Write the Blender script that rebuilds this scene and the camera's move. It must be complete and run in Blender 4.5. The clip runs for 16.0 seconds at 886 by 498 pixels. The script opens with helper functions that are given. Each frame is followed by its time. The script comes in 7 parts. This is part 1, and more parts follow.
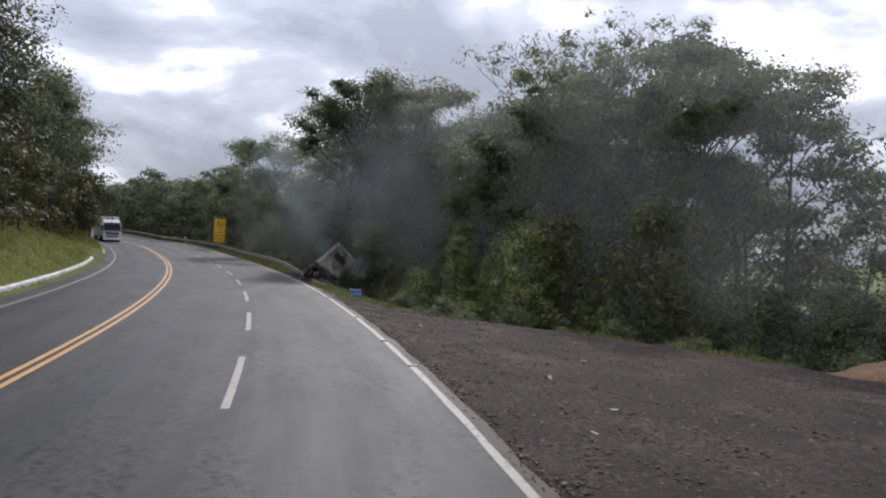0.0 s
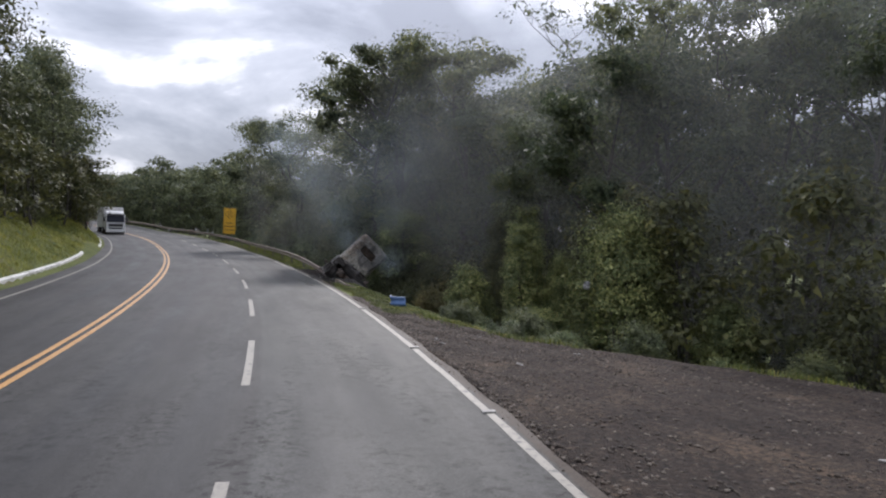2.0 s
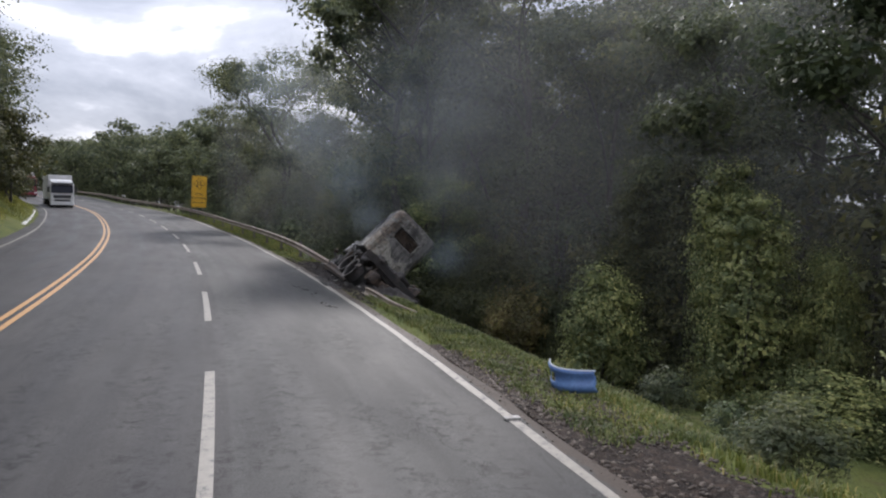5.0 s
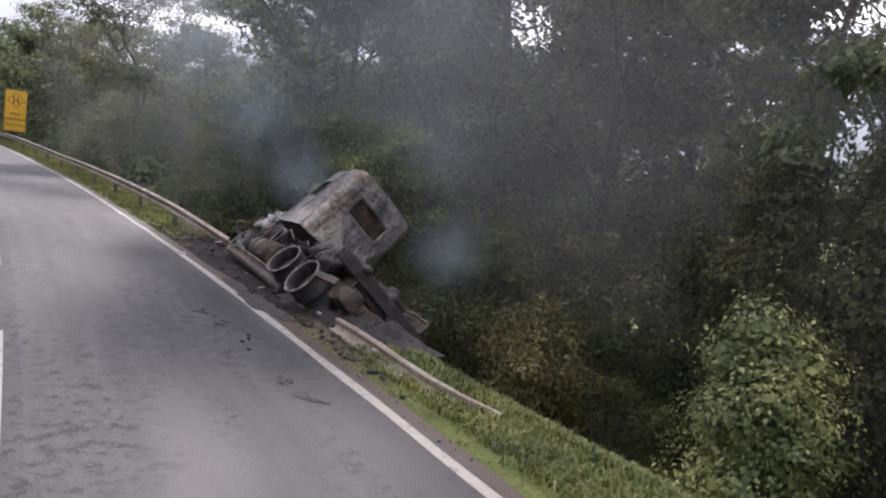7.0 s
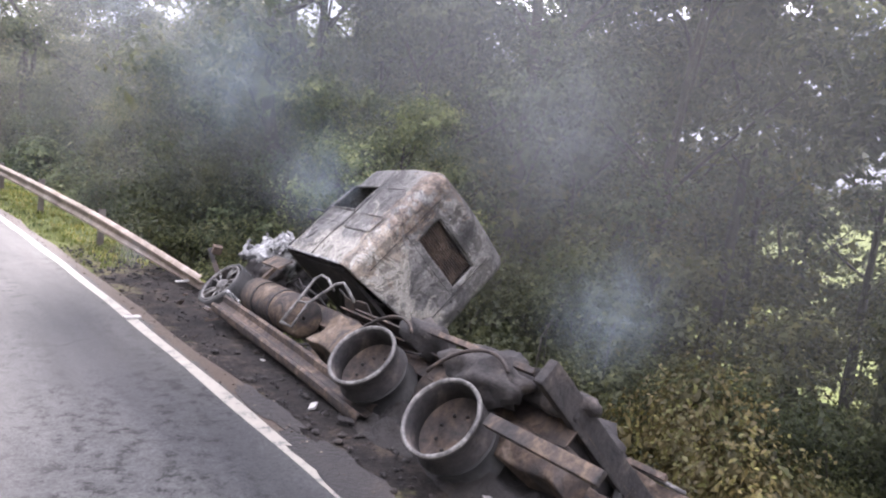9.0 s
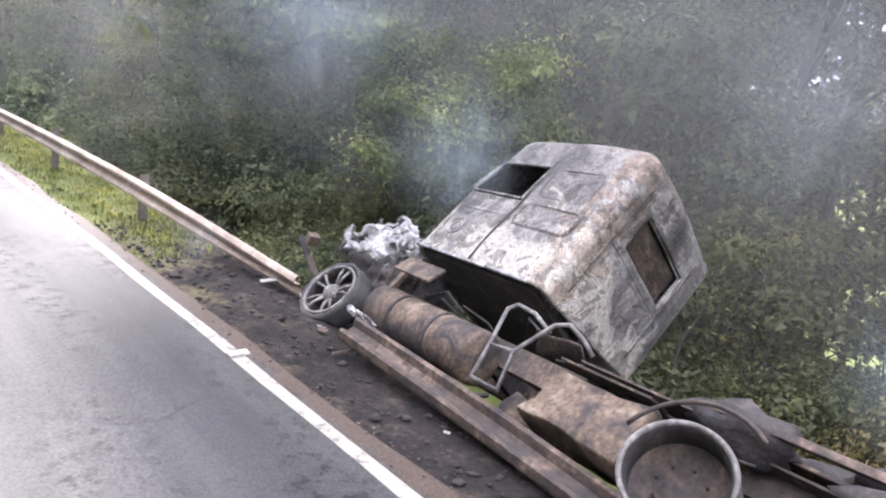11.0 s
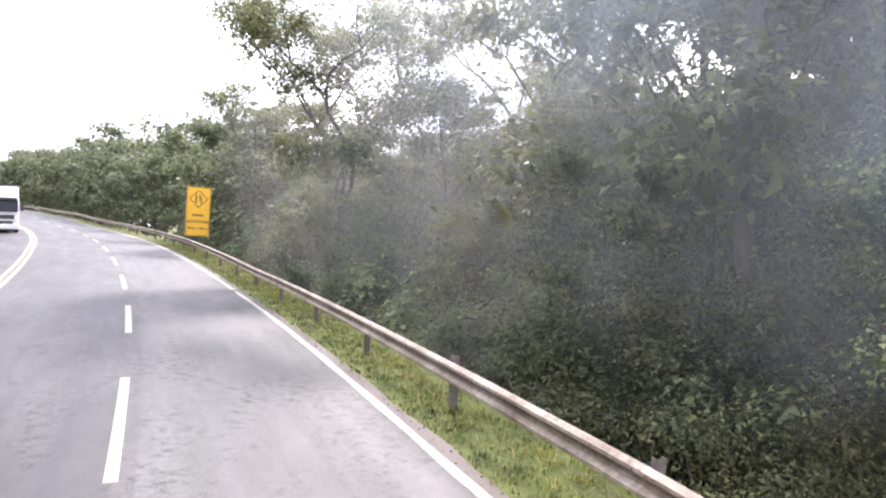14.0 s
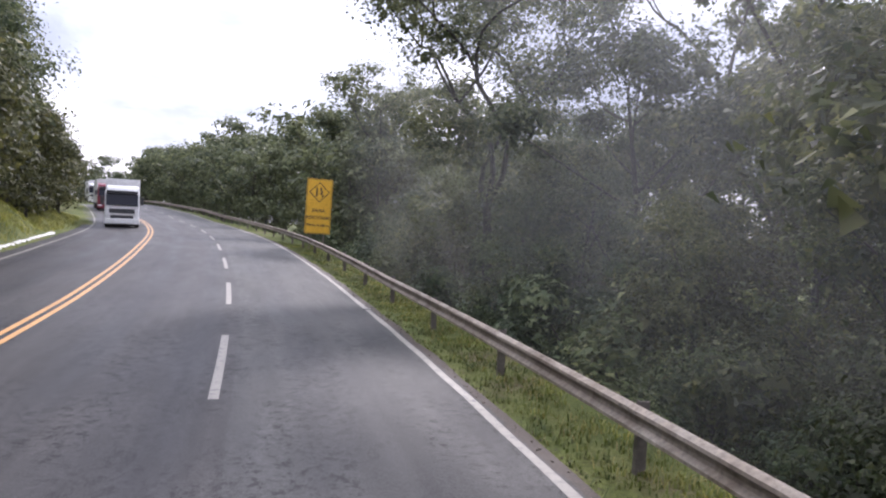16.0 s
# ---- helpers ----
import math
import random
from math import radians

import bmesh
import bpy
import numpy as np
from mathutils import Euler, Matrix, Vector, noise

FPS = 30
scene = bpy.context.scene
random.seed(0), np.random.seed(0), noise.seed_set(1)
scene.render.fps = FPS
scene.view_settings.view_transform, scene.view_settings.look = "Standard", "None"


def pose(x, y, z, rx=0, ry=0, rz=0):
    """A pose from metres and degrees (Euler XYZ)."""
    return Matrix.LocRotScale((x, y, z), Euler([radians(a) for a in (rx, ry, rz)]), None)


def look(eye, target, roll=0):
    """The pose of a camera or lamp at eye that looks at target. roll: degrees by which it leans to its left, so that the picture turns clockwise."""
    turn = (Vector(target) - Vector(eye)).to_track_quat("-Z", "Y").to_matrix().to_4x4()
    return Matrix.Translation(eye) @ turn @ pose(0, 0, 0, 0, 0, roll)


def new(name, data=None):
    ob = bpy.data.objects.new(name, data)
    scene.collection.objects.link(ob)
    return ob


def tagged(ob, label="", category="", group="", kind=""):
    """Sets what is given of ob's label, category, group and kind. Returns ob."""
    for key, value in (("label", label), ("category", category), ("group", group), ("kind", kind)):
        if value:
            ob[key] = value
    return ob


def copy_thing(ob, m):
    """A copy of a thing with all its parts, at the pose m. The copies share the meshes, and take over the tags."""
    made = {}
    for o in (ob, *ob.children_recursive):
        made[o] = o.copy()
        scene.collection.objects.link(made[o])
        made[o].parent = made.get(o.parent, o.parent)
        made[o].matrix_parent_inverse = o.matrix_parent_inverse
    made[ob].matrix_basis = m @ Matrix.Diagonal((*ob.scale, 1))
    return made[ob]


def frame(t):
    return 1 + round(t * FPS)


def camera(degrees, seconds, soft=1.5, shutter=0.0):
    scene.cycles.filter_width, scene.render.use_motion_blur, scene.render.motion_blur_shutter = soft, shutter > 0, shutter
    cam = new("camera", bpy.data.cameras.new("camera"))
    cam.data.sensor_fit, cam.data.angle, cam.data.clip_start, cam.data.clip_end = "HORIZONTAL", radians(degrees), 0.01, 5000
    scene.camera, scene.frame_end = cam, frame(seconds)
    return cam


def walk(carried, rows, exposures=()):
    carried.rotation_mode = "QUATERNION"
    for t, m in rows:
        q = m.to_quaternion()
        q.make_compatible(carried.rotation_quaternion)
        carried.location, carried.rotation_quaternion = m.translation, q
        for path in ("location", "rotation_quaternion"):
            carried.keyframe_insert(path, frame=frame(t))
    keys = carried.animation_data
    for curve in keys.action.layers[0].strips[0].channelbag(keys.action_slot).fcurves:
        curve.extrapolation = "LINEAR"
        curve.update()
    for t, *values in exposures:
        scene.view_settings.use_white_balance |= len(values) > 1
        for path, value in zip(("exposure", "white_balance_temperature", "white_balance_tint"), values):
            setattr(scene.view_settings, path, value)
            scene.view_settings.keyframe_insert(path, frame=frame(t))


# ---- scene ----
cam = camera(65.63, 16.0, 2.1)
PATH = [
    (0, (1.720, 12.165, 2.650), (0.861, 22.127, 2.578), 1.81),
    (0.5, (1.177, 13.960, 2.688), (0.160, 23.906, 2.478), 1.83),
    (1, (0.535, 15.933, 2.662), (-0.272, 25.899, 2.489), 1.25),
    (1.5, (-0.175, 17.934, 2.644), (-1.118, 27.883, 2.286), 1.78),
    (2, (-0.927, 20.021, 2.648), (-1.988, 29.962, 2.416), 1.32),
    (2.5, (-1.672, 22.176, 2.630), (-2.651, 32.126, 2.409), 1.14),
    (3, (-2.466, 24.398, 2.606), (-3.589, 34.330, 2.297), 1.60),
    (3.5, (-3.324, 26.623, 2.610), (-4.483, 36.552, 2.354), 1.16),
    (3.7, (-3.651, 27.547, 2.632), (-4.734, 37.484, 2.361), 0.76),
    (5.8, (-7.706, 37.640, 2.685), (-8.074, 47.606, 1.943), 2.49),
    (6, (-8.056, 38.548, 2.709), (-8.232, 48.522, 2.013), 2.62),
    (6.5, (-8.993, 40.846, 2.734), (-8.320, 50.776, 1.761), 5.05),
    (7, (-9.907, 43.065, 2.744), (-8.485, 52.894, 1.570), 6.21),
    (7.5, (-10.691, 45.229, 2.733), (-8.940, 55.003, 1.542), 7.73),
    (8, (-11.343, 47.047, 2.765), (-9.126, 56.703, 1.410), 8.10),
    (8.2, (-11.469, 47.671, 2.780), (-9.253, 57.340, 1.518), 6.74),
    (10.3, (-13.227, 51.898, 2.736), (-10.023, 61.137, 0.644), 8.88),
    (10.5, (-13.339, 52.217, 2.750), (-10.231, 61.459, 0.531), 8.54),
    (11, (-13.661, 52.900, 2.777), (-10.690, 62.192, 0.579), 7.79),
    (11.5, (-13.983, 53.567, 2.779), (-11.508, 63.119, 1.156), 7.39),
    (12, (-14.333, 54.272, 2.801), (-12.025, 63.884, 1.288), 6.43),
    (12.5, (-14.700, 55.052, 2.859), (-12.125, 64.676, 1.987), 4.60),
    (13, (-15.154, 55.933, 2.885), (-13.210, 65.690, 1.870), 2.27),
    (13.5, (-15.795, 56.954, 2.912), (-14.957, 66.886, 2.108), 1.92),
    (14, (-16.533, 58.215, 2.920), (-17.347, 68.178, 2.636), 2.05),
    (14.5, (-17.255, 59.683, 2.904), (-18.685, 69.572, 2.485), 3.62),
    (15, (-17.989, 61.257, 2.859), (-20.022, 71.039, 2.451), 2.04),
    (15.5, (-18.835, 62.986, 2.863), (-21.635, 72.578, 2.488), 3.15),
    (16, (-19.631, 64.721, 2.854), (-22.013, 74.427, 2.484), 2.62),
]
EXPOSURE = [(0, 0.5, 6250, 16), (3.5, 0.68, 6250, 16), (6, 0.84, 6350, 18), (7, 1.4, 6400, 24), (8, 2.12, 6400, 27), (10.5, 2.84, 6300, 24), (12, 2.96, 6350, 24), (13.2, 2.96, 6450, 25), (14.5, 2.3, 6350, 24), (15.5, 1.68, 6200, 24), (16, 1.46, 6150, 24)]
walk(cam, [(t, look(eye, target, roll)) for t, eye, target, roll in PATH], EXPOSURE)

# ---- light and sky ----
SUN_AZ, SUN_EL = radians(-8), radians(38)      # azimuth to the right of +y
sun = new("sun", bpy.data.lights.new("sun", "SUN"))
sun.data.energy, sun.data.angle, sun.data.color = 1.45, radians(4.5), (1.0, 0.96, 0.9)
sun_dir = Vector((math.sin(SUN_AZ) * math.cos(SUN_EL), math.cos(SUN_AZ) * math.cos(SUN_EL), math.sin(SUN_EL)))
sun.matrix_world = look(sun_dir * 100, (0, 0, 0))
world = bpy.data.worlds.new("sky")
scene.world = world
world.use_nodes = True
wn, wl = world.node_tree.nodes, world.node_tree.links
wn.clear()
w_out, w_bg = wn.new("ShaderNodeOutputWorld"), wn.new("ShaderNodeBackground")
w_sky = wn.new("ShaderNodeTexSky")
w_sky.sky_type, w_sky.sun_disc = "NISHITA", False
w_sky.sun_elevation, w_sky.sun_rotation = SUN_EL, SUN_AZ
w_co, w_map = wn.new("ShaderNodeTexCoord"), wn.new("ShaderNodeMapping")
w_map.inputs["Scale"].default_value = (1.0, 1.0, 2.0)
w_map.inputs["Location"].default_value = (0.35, 0.1, 0.2)
w_no = wn.new("ShaderNodeTexNoise")
w_no.inputs["Scale"].default_value, w_no.inputs["Detail"].default_value = 2.6, 7.0
w_no.inputs["Roughness"].default_value, w_no.inputs["Distortion"].default_value = 0.55, 0.25
w_ra = wn.new("ShaderNodeValToRGB")
els = w_ra.color_ramp.elements
els[0].position, els[0].color = 0.40, (0.25, 0.275, 0.32, 1)
els[1].position, els[1].color = 0.64, (1.3, 1.3, 1.29, 1)
for stop, shade in ((0.47, (0.34, 0.37, 0.42, 1)), (0.53, (0.47, 0.50, 0.55, 1)), (0.58, (0.84, 0.86, 0.89, 1))):
    els.new(stop).color = shade
w_mix = wn.new("ShaderNodeMix")
w_mix.data_type = "RGBA"
w_mix.inputs["Factor"].default_value = 0.93
w_dim = wn.new("ShaderNodeMix")
w_dim.data_type, w_dim.blend_type = "RGBA", "MULTIPLY"
w_dim.inputs["Factor"].default_value = 1.0
w_dim.inputs["B"].default_value = (0.1, 0.1, 0.1, 1)
wl.new(w_co.outputs["Generated"], w_map.inputs["Vector"])
wl.new(w_map.outputs["Vector"], w_no.inputs["Vector"])
wl.new(w_no.outputs["Fac"], w_ra.inputs["Fac"])
wl.new(w_sky.outputs["Color"], w_dim.inputs["A"])
wl.new(w_dim.outputs["Result"], w_mix.inputs["A"])
wl.new(w_ra.outputs["Color"], w_mix.inputs["B"])
# an overcast sky grows brighter from the horizon to the zenith
w_sep, w_up = wn.new("ShaderNodeSeparateXYZ"), wn.new("ShaderNodeMath")
w_up.operation, w_up.use_clamp = "MULTIPLY_ADD", False
w_up.inputs[1].default_value, w_up.inputs[2].default_value = 1.95, 0.62
wl.new(w_co.outputs["Generated"], w_sep.inputs["Vector"])
wl.new(w_sep.outputs["Z"], w_up.inputs[0])
w_rise = wn.new("ShaderNodeMix")
w_rise.data_type, w_rise.blend_type = "RGBA", "MULTIPLY"
w_rise.inputs["Factor"].default_value = 1.0
wl.new(w_mix.outputs["Result"], w_rise.inputs["A"])
wl.new(w_up.outputs["Value"], w_rise.inputs["B"])
wl.new(w_rise.outputs["Result"], w_bg.inputs["Color"])
wl.new(w_bg.outputs["Background"], w_out.inputs["Surface"])
w_bg.inputs["Strength"].default_value = 1.0


# ---- materials ----
def material(name, base, rough=0.8, metal=0.0, spec=0.5):
    m = bpy.data.materials.new(name)
    m.use_nodes = True
    b = m.node_tree.nodes["Principled BSDF"]
    b.inputs["Base Color"].default_value = (*base, 1)
    b.inputs["Roughness"].default_value, b.inputs["Metallic"].default_value = rough, metal
    b.inputs["Specular IOR Level"].default_value = spec
    return m


def node(m, kind, **inputs):
    n = m.node_tree.nodes.new(kind)
    for k, v in inputs.items():
        n.inputs[k].default_value = v
    return n


def link(m, a, b):
    m.node_tree.links.new(a, b)


def ramp(m, source, stops):
    r = m.node_tree.nodes.new("ShaderNodeValToRGB")
    el = r.color_ramp.elements
    el[0].position, el[0].color = stops[0][0], (*stops[0][1], 1)
    el[1].position, el[1].color = stops[-1][0], (*stops[-1][1], 1)
    for p, c in stops[1:-1]:
        el.new(p).color = (*c, 1)
    link(m, source, r.inputs["Fac"])
    return r.outputs["Color"]


def grain(m, scale, detail=5.0, rough=0.6, distortion=0.0):
    co = m.node_tree.nodes.new("ShaderNodeTexCoord")
    n = node(m, "ShaderNodeTexNoise", Scale=scale, Detail=detail, Roughness=rough, Distortion=distortion)
    link(m, co.outputs["Object"], n.inputs["Vector"])
    return n.outputs["Fac"]


def blend(m, fac, a, b, kind="MIX"):
    n = m.node_tree.nodes.new("ShaderNodeMix")
    n.data_type, n.blend_type = "RGBA", kind
    for key, v in (("Factor", fac), ("A", a), ("B", b)):
        if isinstance(v, (int, float)):
            n.inputs[key].default_value = v
        elif isinstance(v, tuple):
            n.inputs[key].default_value = (*v, 1)
        else:
            link(m, v, n.inputs[key])
    return n.outputs["Result"]


def bump(m, height, strength=0.3, distance=0.02):
    n = node(m, "ShaderNodeBump", Strength=strength, Distance=distance)
    link(m, height, n.inputs["Height"])
    link(m, n.outputs["Normal"], m.node_tree.nodes["Principled BSDF"].inputs["Normal"])


def into(m, name, value):
    link(m, value, m.node_tree.nodes["Principled BSDF"].inputs[name])


def noisy(name, stops, scale, rough=0.8, metal=0.0, fine=30.0, bumpy=0.3, distance=0.01, distortion=0.0, spec=0.5, grit=0.75):
    """A surface with large patches and fine grain."""
    m = material(name, stops[0][1], rough, metal, spec)
    col = ramp(m, grain(m, scale, 6.0, 0.6, distortion), stops)
    f = grain(m, fine, 4.0)
    dark = ramp(m, f, [(0.3, (grit, grit, grit)), (0.7, (1.85 - grit, 1.85 - grit, 1.85 - grit))])
    into(m, "Base Color", blend(m, 1.0, col, dark, "MULTIPLY"))
    if bumpy:
        bump(m, f, bumpy, distance)
    return m


# damp asphalt: coarse grain, wheel tracks and lengthwise streaks along the lanes, pitted stretches
M_ASPHALT = material("asphalt", (0.06, 0.06, 0.06), 0.5, 0.0, 0.15)
_uv = M_ASPHALT.node_tree.nodes.new("ShaderNodeTexCoord").outputs["UV"]


def along(m, across, length, detail=6.0, rough=0.6, shift=0.0):
    """Noise drawn out along the road; its size across and along the lane in metres."""
    mp = node(m, "ShaderNodeMapping", Location=(shift, shift, 0.0), Scale=(1.0 / across, 1.0 / length, 1.0))
    link(m, _uv, mp.inputs["Vector"])
    n = node(m, "ShaderNodeTexNoise", Scale=1.0, Detail=detail, Roughness=rough)
    link(m, mp.outputs["Vector"], n.inputs["Vector"])
    return n.outputs["Fac"]


_a = ramp(M_ASPHALT, along(M_ASPHALT, 2.2, 7.0, 7.0, 0.6), [(0.3, (0.027, 0.027, 0.028)), (0.5, (0.034, 0.034, 0.033)), (0.7, (0.042, 0.041, 0.039))])
_a = blend(M_ASPHALT, 1.0, _a, ramp(M_ASPHALT, along(M_ASPHALT, 0.35, 9.0, 6.0, 0.6, 3.0), [(0.34, (0.80, 0.80, 0.80)), (0.52, (1.0, 1.0, 1.0)), (0.68, (1.16, 1.15, 1.14))]), "MULTIPLY")
_sx = M_ASPHALT.node_tree.nodes.new("ShaderNodeSeparateXYZ")
link(M_ASPHALT, _uv, _sx.inputs["Vector"])
_ph = M_ASPHALT.node_tree.nodes.new("ShaderNodeMath")
_ph.operation = "MULTIPLY_ADD"
_ph.inputs[1].default_value, _ph.inputs[2].default_value = 3.6, 3.2
link(M_ASPHALT, _sx.outputs["X"], _ph.inputs[0])
_sn = M_ASPHALT.node_tree.nodes.new("ShaderNodeMath")
_sn.operation = "SINE"
link(M_ASPHALT, _ph.outputs["Value"], _sn.inputs[0])
_track = ramp(M_ASPHALT, _sn.outputs["Value"], [(0.0, (1.07, 1.06, 1.05)), (0.9, (0.82, 0.82, 0.83))])
_a = blend(M_ASPHALT, 1.0, _a, _track, "MULTIPLY")
# the climbing lane carries a newer, paler layer than the lanes beside it
_lj = M_ASPHALT.node_tree.nodes.new("ShaderNodeMath")
_lj.operation = "MULTIPLY_ADD"
_lj.inputs[1].default_value, _lj.inputs[2].default_value = 0.1, 1.0
link(M_ASPHALT, _sx.outputs["X"], _lj.inputs[0])
_a = blend(M_ASPHALT, 1.0, _a, ramp(M_ASPHALT, _lj.outputs["Value"], [(0.672, (0.90, 0.885, 0.885)), (0.676, (1.10, 1.12, 1.10))]), "MULTIPLY")
_g = grain(M_ASPHALT, 45.0, 4.0, 0.7)
_s = ramp(M_ASPHALT, _g, [(0.32, (0.55, 0.55, 0.55)), (0.5, (0.98, 0.98, 0.98)), (0.72, (1.5, 1.5, 1.5))])
# pitted stretches where the binder has worn away, and thin cracks
_pit = ramp(M_ASPHALT, grain(M_ASPHALT, 6.0, 7.0, 0.8), [(0.42, (0.22, 0.22, 0.22)), (0.47, (1.0, 1.0, 1.0)), (0.62, (1.35, 1.35, 1.35))])
_pm = ramp(M_ASPHALT, along(M_ASPHALT, 0.9, 5.0, 5.0, 0.6, 7.0), [(0.43, (0.0, 0.0, 0.0)), (0.55, (1.0, 1.0, 1.0))])
_a = blend(M_ASPHALT, _pm, _a, blend(M_ASPHALT, 1.0, _a, _pit, "MULTIPLY"))
_cr = ramp(M_ASPHALT, along(M_ASPHALT, 1.6, 2.6, 9.0, 0.62, 11.0), [(0.492, (1.0, 1.0, 1.0)), (0.5, (0.42, 0.42, 0.42)), (0.508, (1.0, 1.0, 1.0))])
_cm = ramp(M_ASPHALT, along(M_ASPHALT, 2.5, 9.0, 3.0, 0.5, 17.0), [(0.54, (0.0, 0.0, 0.0)), (0.62, (1.0, 1.0, 1.0))])
_a = blend(M_ASPHALT, _cm, _a, blend(M_ASPHALT, 1.0, _a, _cr, "MULTIPLY"))
# soil trodden over the broken edge outside the white line
_ed = M_ASPHALT.node_tree.nodes.new("ShaderNodeMath")
_ed.operation = "MULTIPLY_ADD"
_ed.inputs[1].default_value = 0.35
link(M_ASPHALT, along(M_ASPHALT, 0.25, 0.6, 6.0, 0.7, 23.0), _ed.inputs[0])
link(M_ASPHALT, _sx.outputs["X"], _ed.inputs[2])
_a = blend(M_ASPHALT, ramp(M_ASPHALT, _ed.outputs["Value"], [(0.24, (0.0, 0.0, 0.0)), (0.31, (0.9, 0.9, 0.9))]), _a, (0.048, 0.035, 0.026))
into(M_ASPHALT, "Base Color", blend(M_ASPHALT, 1.0, _a, _s, "MULTIPLY"))
_rg = blend(M_ASPHALT, 0.5, ramp(M_ASPHALT, along(M_ASPHALT, 1.3, 6.0, 7.0, 0.65, 5.0), [(0.36, (0.46, 0.46, 0.46)), (0.64, (0.68, 0.68, 0.68))]), ramp(M_ASPHALT, _sn.outputs["Value"], [(0.0, (0.60, 0.60, 0.60)), (0.9, (0.48, 0.48, 0.48))]))
into(M_ASPHALT, "Roughness", _rg)
bump(M_ASPHALT, _g, 0.35, 0.008)


def worn_paint(name, base, wear):
    m = material(name, base, 0.55)
    f = grain(m, 7.0, 8.0, 0.75)
    into(m, "Base Color", ramp(m, f, [(wear - 0.07, (0.06, 0.058, 0.055)), (wear, tuple(c * 0.8 for c in base)), (wear + 0.2, base)]))
    return m


M_WHITE_LINE = worn_paint("white_road_paint", (0.20, 0.184, 0.152), 0.455)
M_YELLOW_LINE = worn_paint("yellow_road_paint", (0.37, 0.19, 0.05), 0.38)

M_GROUND = material("verge_soil_and_grass", (0.06, 0.07, 0.03), 0.95, 0, 0.2)
_p = grain(M_GROUND, 0.35, 8.0, 0.65)
_c = ramp(M_GROUND, _p, [(0.30, (0.042, 0.05, 0.018)), (0.45, (0.08, 0.098, 0.027)), (0.58, (0.108, 0.12, 0.034)), (0.70, (0.105, 0.08, 0.05))])
_f = grain(M_GROUND, 18.0, 6.0, 0.7)
_c = blend(M_GROUND, 1.0, _c, ramp(M_GROUND, _f, [(0.3, (0.5, 0.5, 0.5)), (0.7, (1.35, 1.35, 1.3))]), "MULTIPLY")
# charred soil round the burnt truck: a long ragged oval
_co = M_GROUND.node_tree.nodes.new("ShaderNodeTexCoord")
_mp = node(M_GROUND, "ShaderNodeMapping", Location=(11.3, -58.3, 0.0))
_m2 = node(M_GROUND, "ShaderNodeMapping", Rotation=(0.0, 0.0, radians(-25.5)), Scale=(1.0, 1.0, 0.0))
_m3 = node(M_GROUND, "ShaderNodeMapping", Scale=(0.30, 0.088, 0.0))
_ln = M_GROUND.node_tree.nodes.new("ShaderNodeVectorMath")
_ln.operation = "LENGTH"
link(M_GROUND, _co.outputs["Object"], _mp.inputs["Vector"])
link(M_GROUND, _mp.outputs["Vector"], _m2.inputs["Vector"])
link(M_GROUND, _m2.outputs["Vector"], _m3.inputs["Vector"])
link(M_GROUND, _m3.outputs["Vector"], _ln.inputs[0])
_ad = M_GROUND.node_tree.nodes.new("ShaderNodeMath")
_ad.operation = "MULTIPLY_ADD"
_ad.inputs[1].default_value = 0.9
link(M_GROUND, grain(M_GROUND, 1.6, 7.0, 0.7), _ad.inputs[0])
link(M_GROUND, _ln.outputs["Value"], _ad.inputs[2])
_hs = M_GROUND.node_tree.nodes.new("ShaderNodeMath")
_hs.operation = "MULTIPLY"
_hs.inputs[1].default_value = 0.5
link(M_GROUND, _ad.outputs["Value"], _hs.inputs[0])
_mk = ramp(M_GROUND, _ad.outputs["Value"], [(0.90, (1.0, 1.0, 1.0)), (0.999, (0.0, 0.0, 0.0))])
_ash = ramp(M_GROUND, grain(M_GROUND, 3.0, 8.0, 0.7), [(0.35, (0.008, 0.007, 0.007)), (0.55, (0.022, 0.018, 0.016)), (0.74, (0.09, 0.07, 0.05))])
_c = blend(M_GROUND, ramp(M_GROUND, _hs.outputs["Value"], [(0.50, (1.0, 1.0, 1.0)), (0.62, (0.0, 0.0, 0.0))]), _c, blend(M_GROUND, 1.0, ramp(M_GROUND, grain(M_GROUND, 5.0, 7.0, 0.7), [(0.35, (0.035, 0.028, 0.022)), (0.5, (0.075, 0.06, 0.04)), (0.65, (0.10, 0.10, 0.04))]), ramp(M_GROUND, _f, [(0.3, (0.5, 0.5, 0.5)), (0.7, (1.4, 1.4, 1.4))]), "MULTIPLY"))
into(M_GROUND, "Base Color", blend(M_GROUND, _mk, _c, blend(M_GROUND, 1.0, _ash, ramp(M_GROUND, _f, [(0.3, (0.5, 0.5, 0.5)), (0.7, (1.4, 1.4, 1.4))]), "MULTIPLY")))
bump(M_GROUND, _f, 0.9, 0.06)

M_GRAVEL = material("brown_gravel", (0.08, 0.065, 0.055), 0.9, 0, 0.3)
_p = ramp(M_GRAVEL, grain(M_GRAVEL, 0.4, 7.0, 0.6, 0.4), [(0.3, (0.020, 0.0135, 0.0095)), (0.5, (0.034, 0.0235, 0.017)), (0.6, (0.05, 0.035, 0.024)), (0.72, (0.095, 0.066, 0.043))])
_f = grain(M_GRAVEL, 9.0, 8.0, 0.85)
into(M_GRAVEL, "Base Color", blend(M_GRAVEL, 1.0, _p, ramp(M_GRAVEL, _f, [(0.38, (0.18, 0.18, 0.18)), (0.5, (0.9, 0.9, 0.9)), (0.62, (2.2, 2.15, 2.1))]), "MULTIPLY"))
